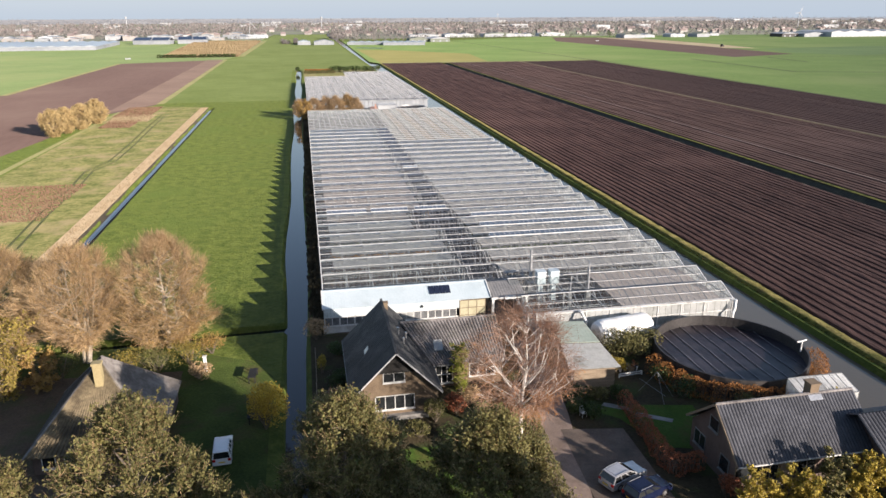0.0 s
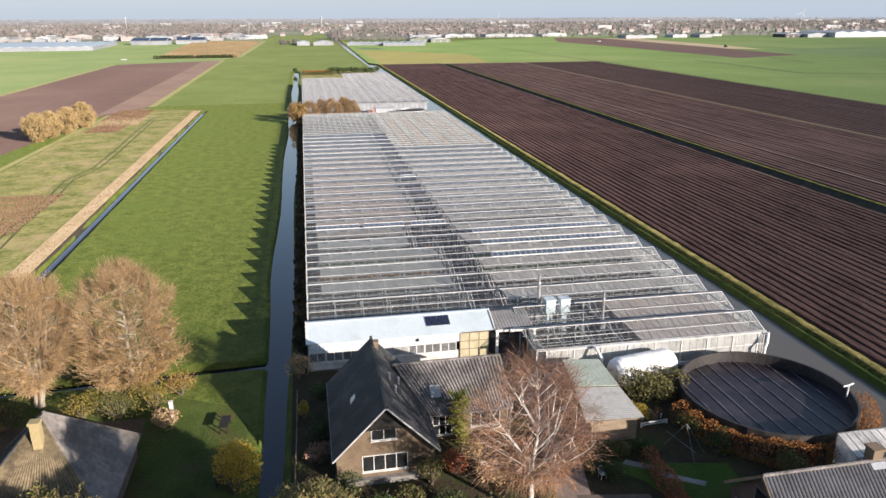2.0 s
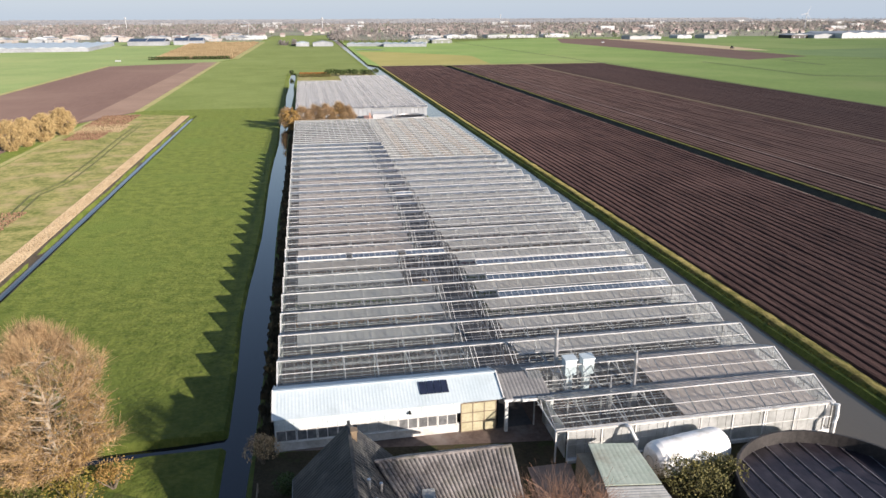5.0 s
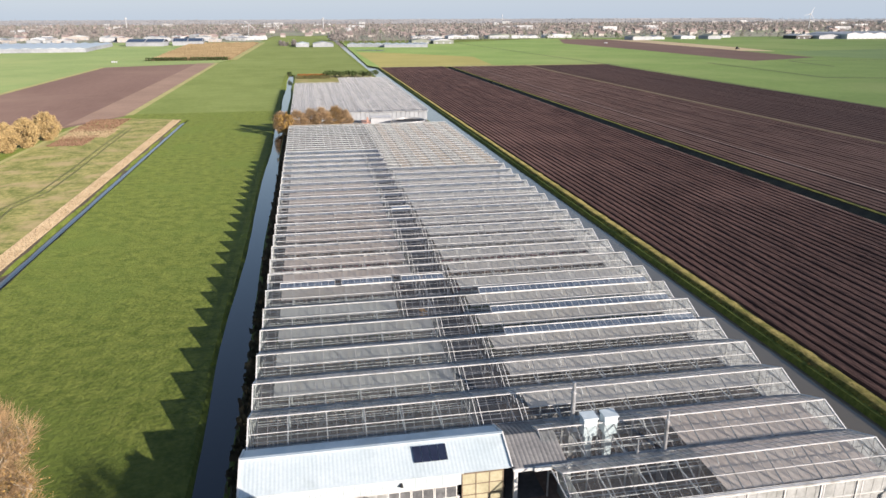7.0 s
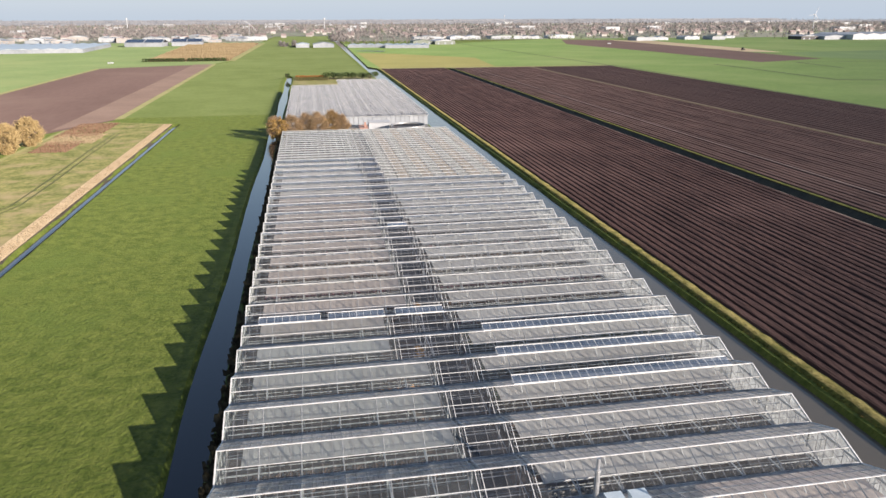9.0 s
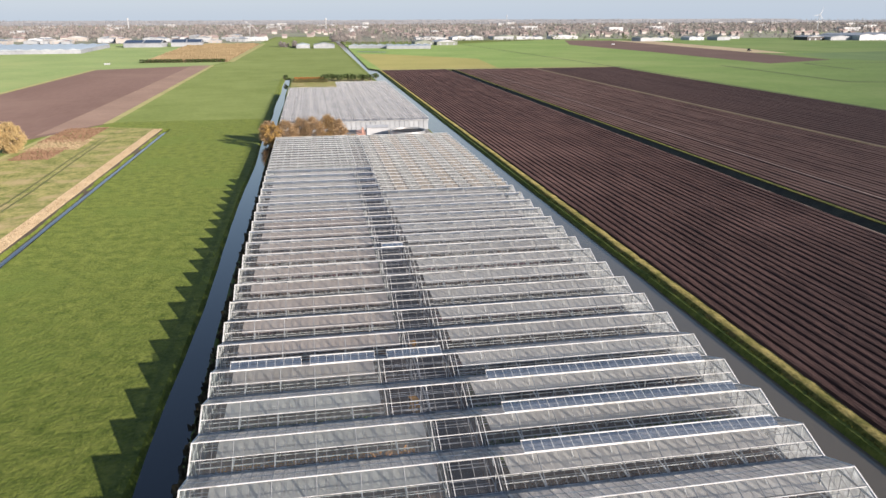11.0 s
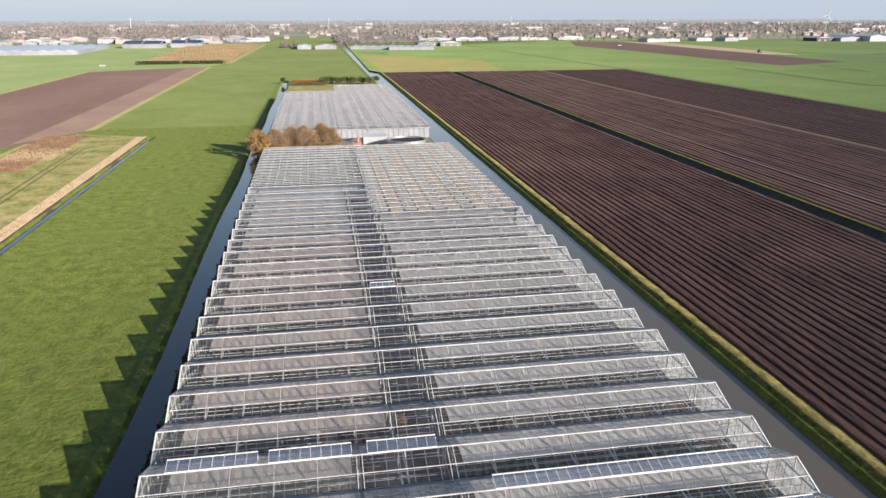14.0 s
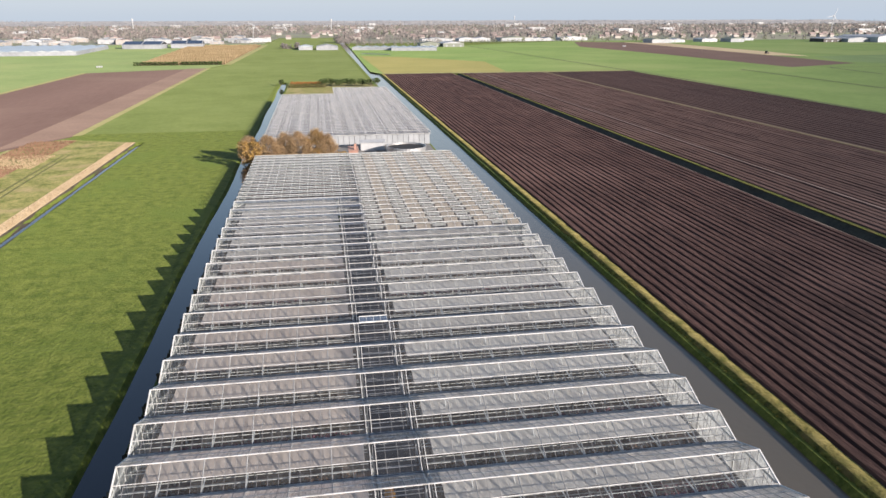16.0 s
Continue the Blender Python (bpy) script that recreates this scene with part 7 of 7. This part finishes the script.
for i in range(16):
    x, y = rnd(28, 34), rnd(181, 190)
    c = thing("crate", "grey stacking crate in the far yard", "crate", pose(x, y, 0.06, 0, 0, rnd(0, 90)), "crates in the far yard")
    b = Shape()
    k = rnd(0.5, 1.1)
    b.box(-0.6, 0.6, -0.5, 0.5, 0, k)
    b.box(-0.64, 0.64, -0.54, 0.54, k - 0.12, k)
    part("box", b, [TANK_RIM, CONCRETE, STEEL][i % 3], c)
# allotment and hedge behind the far block
patch("field", [(0, 322), (22, 322), (22, 350), (48, 352), (46, 420), (-1, 420)], 0.06, ROUGH_GRASS, "strip of nursery beds behind the far block")
for i in range(6):
    hedge("hedge", "row of orange nursery shrubs", [(0.5, 392 + i * 4.2), (20, 391 + i * 4.2)], 1.6, 1.3, LEAF_ORANGE if i > 2 else LEAF_GREEN, 45, 0.5)
for i in range(7):
    bush("bush", "dark green bush behind the far block", 19 + i * 4.2, 398 - i * 1.5 + (i % 2) * 3, 3.2, 4.4, LEAF_DEEP, 420, 0.6, group="bushes behind the far block")
bush("bush", "dark bush at the meadow corner", -4.6, 404, 1.8, 3.6, LEAF_DEEP, 400, 0.5)
bush("bush", "dark bush at the canal edge", 48.5, 402, 2.4, 4.0, LEAF_DEEP, 400, 0.6)

# ---- the far land ----
random.seed(11)


def far_shed(x, y, w, d, h, wall, roof, label, turn=0, spans=1, category="barn", solar=False):
    """A low building with one or more gabled spans, as seen across the fields."""
    t = thing("barn" if category == "barn" else "greenhouse", label, category, pose(x, y, 0, 0, 0, turn))
    b = Shape()
    b.box(-w / 2, w / 2, -d / 2, d / 2, 0, h)
    part("wall", b, wall, t)
    if solar:
        for sy in (-1, 1):
            r = Shape()
            r.slab([(-w / 2 - 0.4, 0, h + 3.6), (w / 2 + 0.4, 0, h + 3.6), (w / 2 + 0.4, sy * (d / 2 + 0.4), h - 0.1), (-w / 2 - 0.4, sy * (d / 2 + 0.4), h - 0.1)][::sy], 0.2)
            part("roof", r, roof, t)
        for i in range(2):
            p = Shape()
            x0, x1 = -w / 2 + 1 + i * w / 2, -1 + i * w / 2
            p.slab([(x0, -0.6, h + 3.7), (x1, -0.6, h + 3.7), (x1, -d / 2 + 1.5, h + 0.62), (x0, -d / 2 + 1.5, h + 0.62)][::-1], 0.15)
            part("solar_panel", p, SOLAR, t)
        spans = 0
    sw = w / max(1, spans)
    for i in range(spans):
        x0 = -w / 2 + i * sw
        r = Shape()
        rise = min(2.2, sw * 0.1)
        r.slab([(x0, -d / 2 - 0.4, h), (x0 + sw / 2, -d / 2 - 0.4, h + rise), (x0 + sw / 2, d / 2 + 0.4, h + rise), (x0, d / 2 + 0.4, h)], 0.2)
        r.slab([(x0 + sw / 2, -d / 2 - 0.4, h + rise), (x0 + sw, -d / 2 - 0.4, h), (x0 + sw, d / 2 + 0.4, h), (x0 + sw / 2, d / 2 + 0.4, h + rise)], 0.2)
        r.face((x0, -d / 2 - 0.02, h), (x0 + sw, -d / 2 - 0.02, h), (x0 + sw / 2, -d / 2 - 0.02, h + rise))
        part("roof", r, roof, t)
    for i in range(max(2, int(w / 8))):
        dr = Shape()
        xx = -w / 2 + (i + 0.5) * w / max(2, int(w / 8))
        dr.box(xx - 1.2, xx + 1.2, -d / 2 - 0.12, -d / 2 - 0.02, 0.2, min(h - 0.6, 2.8))
        part("door", dr, FAR_GREY, t)
    return t


FAR_GLASS = surface("far_glasshouse_roof", (0.3, 0.35, 0.39), (0.42, 0.47, 0.5), 0.35, 0.01, 0.1, stretch=(1, 0.2, 1))
FAR_GREENISH = surface("far_green_cladding", (0.13, 0.15, 0.12), (0.22, 0.24, 0.2), 0.7, 0.02, 0.3)
far_shed(-300, 860, 140, 160, 4.0, FAR_GREY, FAR_GLASS, "wide pale blue glasshouse across the meadow", 4, 11, "greenhouse")
far_shed(-452, 840, 150, 150, 4.0, FAR_GREY, FAR_GLASS, "wide pale blue glasshouse across the meadow", 4, 12, "greenhouse")
far_shed(-194, 950, 46, 30, 5.0, FAR_GREY, FAR_GREY, "grey barn with dark solar panels on the roof", -4, 2, "barn", True)
far_shed(-146, 968, 38, 30, 5.0, FAR_GREY, FAR_GREY, "grey barn with dark solar panels on the roof", 4, 2, "barn", True)
far_shed(3, 876, 16, 30, 4.0, FAR_GREY, FAR_GLASS, "pale barn at the meadow's end", 0, 1)
far_shed(28, 872, 25, 30, 4.0, FAR_GREY, FAR_GREY, "grey barn at the meadow's end", 0, 1)
far_shed(84, 855, 52, 26, 3.2, FAR_GREY, FAR_GLASS, "low glasshouse beside the canal", -8, 5, "greenhouse")
far_shed(128, 838, 52, 40, 3.4, FAR_GREY, FAR_GLASS, "low glasshouse beside the canal", -8, 6, "greenhouse")
patch("pond", [(60, 757), (88, 735), (92, 748), (64, 768)], 0.1, LINER, "dark covered silage heap beside the canal", "heap")
far_shed(160, 935, 26, 30, 4.5, FAR_GREENISH, FAR_GREENISH, "dull green farm barn", 0, 1)
far_shed(188, 932, 28, 34, 4.5, FAR_GREENISH, FAR_WHITE, "green barn with a white gabled roof", 5, 1)
for i, (px, py, w) in enumerate(((205, 1150, 50), (262, 1135, 52), (330, 1130, 56), (378, 1140, 34), (432, 1150, 46), (512, 1002, 34), (548, 1020, 22), (604, 1030, 26), (640, 1015, 24), (700, 1080, 20))):
    far_shed(px, py, w, 24, 3.6 + (i % 3) * 0.7, (FAR_WHITE, FAR_WHITE, FAR_GREY)[i % 3], (FAR_GREY, FAR_WHITE, FAR_GREENISH)[i % 3], "long pale farm shed across the fields", (i % 3) * 4, 1 + i % 2)
far_shed(775, 985, 30, 30, 5.0, TANK_RIM, FAR_GREY, "dark barn beside the industrial halls", 3, 1)
far_shed(812, 985, 40, 50, 5.0, FAR_GREY, FAR_GREY, "grey industrial hall by the wind turbine", 3, 1)
far_shed(905, 990, 150, 80, 7.5, FAR_WHITE, FAR_WHITE, "white industrial hall by the wind turbine", 3, 6)
for i in range(46):
    x = -560 + i * 11.0 + rnd(-8, 8)
    far_shed(x, 1180 + rnd(-90, 110), rnd(10, 30), rnd(12, 26), rnd(3.5, 7.0), random.choice([FAR_WHITE, FAR_WHITE, FAR_GREY, FAR_WALL]), random.choice([FAR_WHITE, FAR_GREY, FAR_GREY, FAR_ROOF]),
             "pale industrial building at the town's edge", rnd(-16, 16), random.choice([1, 1, 2]))


def orchard():
    s = Shape()
    for i in range(30):
        y = 606 + i * 13.5
        x0 = -123 - (y - 604) * 0.058
        for j in range(60):
            x = x0 + (-59 - x0) * j / 59 + rnd(-0.4, 0.4)
            h = rnd(1.8, 2.6)
            k = rnd(0.9, 1.6)
            a = rnd(0, 6.28)
            for q in range(3):
                c, d = math.cos(a + q * 2.1) * k, math.sin(a + q * 2.1) * k
                s.face((x - c, y - d, 0.1), (x + c, y + d, 0.1), (x + c * 0.8 + d * 0.2, y + d * 0.8, h), (x - c * 0.8, y - d * 0.8, h * 0.9))
    tagged(part("orchard", s, surface("autumn_rows", (0.23, 0.175, 0.095), (0.33, 0.255, 0.15), 0.9, 0.03, 0.4, island=0.06)), "orange brown nursery rows across the meadow", "orchard", kind="stuff")
    patch("field", [(-124, 600), (-58, 600), (-56.5, 1030), (-149, 1045)], 0.08, surface("orchard_floor", (0.2, 0.16, 0.08), (0.3, 0.23, 0.12), 0.95, 0.03, 0.4, stretch=(1, 0.3, 1)), "orange brown nursery ground")
    patch("field", [(-57.5, 600), (-53.0, 600), (-50, 1030), (-56, 1030)], 0.09, PALE_EDGE, "pale track beside the nursery rows")
    hedge("hedge", "dark hedge at the nursery's near edge", [(-128, 603), (-94, 603)], 3.0, 2.6, LEAF_DEEP, 30, 1.0)
    hedge("hedge", "dark hedge at the nursery's near edge", [(-92, 603), (-60, 602.5)], 3.0, 2.6, LEAF_DEEP, 30, 1.0)


orchard()


def far_tree(s, x, y, h, r, pieces, lean=0.3):
    """One far tree: a loose cloud of small upright sprays."""
    for i in range(pieces):
        a, w, u = rnd(0, 6.2832), math.sqrt(rnd(0, 1)), rnd(0.05, 1.0)
        k = r * w * math.sin(math.pi * min(1.0, 0.15 + u * 0.8)) ** 0.6
        px, py, pz = x + math.cos(a) * k, y + math.sin(a) * k, h * u
        g, b = rnd(0.16, 0.3) * h, rnd(0, 6.2832)
        c, d = math.cos(b) * g * 0.55, math.sin(b) * g * 0.55
        s.face((px - c, py - d, max(0, pz - g * 0.5)), (px + c, py + d, max(0, pz - g * rnd(0.2, 0.6))), (px + c * rnd(-0.4, 0.6), py + d * 0.3, pz + g * rnd(0.4, 0.7)))


def far_row(count, x0, x1, y0, y1, hmin, hmax, label, mat, pieces=14):
    s = Shape()
    for i in range(count):
        h = rnd(hmin, hmax) * rnd(0.7, 1.0)
        far_tree(s, rnd(x0, x1), rnd(y0, y1), h, h * rnd(0.35, 0.6), pieces)
    tagged(part("far_wood", s, mat), label, "wood", kind="stuff")


FAR_GREEN = surface("far_evergreen", (0.104, 0.124, 0.078), (0.182, 0.202, 0.124), 0.95, 0.02, 0.2, island=0.15, transl=0.2)
# Land colour paled and greyed so that the distance looks hazy.
LOW_LAND = surface("hazed_distant_gardens", (0.2, 0.2, 0.135), (0.32, 0.31, 0.22), 0.95, 0.004, 0.05, stain=(0.28, 0.33, 0.14), stain_scale=0.003)
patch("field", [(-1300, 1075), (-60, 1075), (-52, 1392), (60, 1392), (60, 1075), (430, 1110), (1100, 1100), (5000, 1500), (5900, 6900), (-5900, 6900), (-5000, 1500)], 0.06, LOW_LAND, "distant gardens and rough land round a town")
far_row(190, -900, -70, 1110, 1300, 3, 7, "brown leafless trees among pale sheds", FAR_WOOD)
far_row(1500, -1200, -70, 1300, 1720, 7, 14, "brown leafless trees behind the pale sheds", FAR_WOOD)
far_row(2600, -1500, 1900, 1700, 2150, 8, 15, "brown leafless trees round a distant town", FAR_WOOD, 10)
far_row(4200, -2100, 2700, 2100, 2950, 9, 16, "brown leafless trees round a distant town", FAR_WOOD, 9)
far_row(2600, -2800, 3500, 2900, 4100, 10, 16, "distant woods greyed for haze along the skyline", HAZED_WOOD, 8)
far_row(2600, -3700, 4600, 4100, 5600, 16, 22, "distant woods greyed for haze along the skyline", HAZED_WOOD, 8)
far_row(2200, -4300, 5300, 5600, 6400, 22, 28, "distant woods greyed for haze along the skyline", HAZED_WOOD, 8)
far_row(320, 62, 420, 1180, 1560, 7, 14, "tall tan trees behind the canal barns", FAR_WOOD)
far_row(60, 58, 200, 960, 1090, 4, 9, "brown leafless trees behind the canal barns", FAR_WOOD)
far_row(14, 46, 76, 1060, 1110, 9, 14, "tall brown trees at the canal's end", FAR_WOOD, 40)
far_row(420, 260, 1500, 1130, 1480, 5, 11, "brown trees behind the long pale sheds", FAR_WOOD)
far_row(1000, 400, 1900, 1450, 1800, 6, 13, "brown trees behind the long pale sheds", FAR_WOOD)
far_row(50, 300, 900, 1040, 1150, 4, 9, "dark evergreen trees between farm sheds", FAR_GREEN, 26)
far_row(260, -1500, 2200, 1300, 2700, 6, 12, "dark evergreens among the town trees", FAR_GREEN)
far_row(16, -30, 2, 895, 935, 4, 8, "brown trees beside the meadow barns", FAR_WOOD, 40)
far_row(40, 240, 330, 1050, 1100, 3, 6, "low green scrub before the long sheds", FAR_GREEN, 20)


def belt(y, height, x0, x1, label):
    """A closed belt of wood with an uneven top, far off."""
    s = Shape()
    n = int((x1 - x0) / 14)
    for i in range(n + 1):
        x = x0 + (x1 - x0) * i / n
        yy = y + 160 * noise.noise((x * 0.0012, 2.0, y))
        h = height * (0.9 + 0.16 * noise.noise((x * 0.006, y, 0)) + 0.07 * noise.noise((x * 0.05, y, 3)))
        s.v += [(x, yy - 20, -1), (x, yy, h), (x, yy + 120, h * 0.97), (x, yy + 140, -1)]
    for i in range(n):
        for k in range(3):
            a = i * 4 + k
            s.f.append((a, a + 4, a + 5, a + 1))
    tagged(part("far_wood", s, HAZED_WOOD), label, "wood", kind="stuff")


belt(3600, 13, -3000, 3600, "belt of wood greyed for haze in the distance")
belt(4700, 19, -3800, 4600, "belt of wood greyed for haze in the distance")
belt(6500, 31, -5200, 6400, "belt of wood greyed for haze along the skyline")


def town(count, x0, x1, y0, y1):
    wall, roof = Shape(), Shape()
    for i in range(count):
        x, y = rnd(x0, x1), rnd(y0, y1)
        w, d, h = rnd(6, 13), rnd(7, 10), rnd(3, 5.5)
        wall.box(x - w / 2, x + w / 2, y - d / 2, y + d / 2, 0, h)
        roof.slab([(x - w / 2, y - d / 2 - 0.5, h), (x + w / 2, y - d / 2 - 0.5, h), (x + w / 2, y, h + 3.2), (x - w / 2, y, h + 3.2)], 0.2)
        roof.slab([(x + w / 2, y + d / 2 + 0.5, h), (x - w / 2, y + d / 2 + 0.5, h), (x - w / 2, y, h + 3.2), (x + w / 2, y, h + 3.2)], 0.2)
    ob = thing("town", "small houses of a distant town between trees", "town", kind="stuff")
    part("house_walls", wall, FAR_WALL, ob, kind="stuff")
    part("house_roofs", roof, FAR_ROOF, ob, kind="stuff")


town(380, -900, 1900, 1180, 2000)
town(320, -1500, 2800, 1950, 3000)
white = Shape()
for i in range(75):
    x, y = rnd(-1800, 3000), rnd(1500, 3900)
    w = rnd(12, 50)
    white.box(x - w / 2, x + w / 2, y, y + 30, 0, rnd(5, 11))
tagged(part("town_hall_blocks", white, FAR_WHITE), "white halls and flats scattered in the distance", "buildings", kind="stuff")


def turbine(x, y, h, r, spin):
    t = thing("wind_turbine", "white three-bladed wind turbine far off", "wind turbine", pose(x, y, 0))
    s = Shape()
    s.tube((0, 0, 0), (0, 0, h), r * 0.055, r * 0.032, 12)
    part("tower", s, FAR_WHITE, t)
    s = Shape()
    s.box(-r * 0.05, r * 0.05, -r * 0.12, r * 0.1, h - r * 0.04, h + r * 0.06)
    part("nacelle", s, FAR_WHITE, t)
    for i in range(3):
        a = radians(spin + i * 120)
        s = Shape()
        d = Vector((math.sin(a), 0, math.cos(a)))
        c = Vector((0, -r * 0.14, h))
        q = Vector((d.z, 0, -d.x))
        s.slab([c + q * r * 0.02, c + d * r * 0.2 + q * r * 0.05, c + d * r + q * r * 0.01, c + d * r - q * r * 0.005, c - q * r * 0.02], r * 0.02)
        part("blade", s, FAR_WHITE, t)


turbine(1254, 1592, 38, 19, 20)


def mast(x, y, h, r, label):
    t = thing("mast", label, "mast", pose(x, y, 0))
    s = Shape()
    s.tube((0, 0, 0), (0, 0, h), r, r * 0.6, 8, True)
    part("pole", s, FAR_WHITE, t)
    s = Shape()
    s.tube((0, 0, h * 0.86), (0, 0, h * 0.98), r * 1.8, r * 1.8, 8, True)
    part("head", s, FAR_WHITE, t)


mast(53, 1800, 33, 1.3, "white water tower on the skyline")
mast(-660, 1500, 32, 0.4, "thin pylon on the skyline")
mast(760, 2700, 40, 1.2, "distant tower on the skyline")
mast(-520, 2300, 34, 1.6, "distant church tower on the skyline")
# crane behind the sheds
c = thing("crane", "white folded concrete pump boom far off", "crane", pose(-95, 1330, 0))
for a, b in (((0, 0, 0), (3, 0, 24)), ((3, 0, 24), (-6, 0, 28)), ((3, 0, 24), (14, 0, 12))):
    s = Shape()
    s.beam(a, b, 0.7)
    part("boom", s, FAR_WHITE, c)
# tractor on the straw strip
t = thing("tractor", "small dark tractor working a far field", "tractor", pose(470, 672, 0.1, 0, 0, 20))
s = Shape()
s.box(-1.0, 2.2, -0.6, 0.6, 0.8, 1.7)
part("bonnet", s, TANK_RIM, t)
s = Shape()
s.box(-1.6, 0.2, -0.8, 0.8, 1.4, 3.0)
part("cab", s, PANE_DARK, t)
for x, r in ((-0.9, 0.95), (1.6, 0.6)):
    for y in (-0.95, 0.95):
        s = Shape()
        s.tube((x, y - 0.22, r), (x, y + 0.22, r), r, r, 14, True)
        part("wheel", s, TANK_RIM, t)
# grazing stones of white in the meadow: bale wraps
for x, y in ((-150, 585), (405, 880)):
    b = thing("bale", "white wrapped hay bale in the meadow", "bale", pose(x, y, 0.03), "wrapped bales")
    s = Shape()
    for i in range(3):
        s.tube((i * 1.6, -0.6, 0.65), (i * 1.6, 0.6, 0.65), 0.65, 0.65, 14, True)
    part("wrap", s, FAR_WHITE, b)
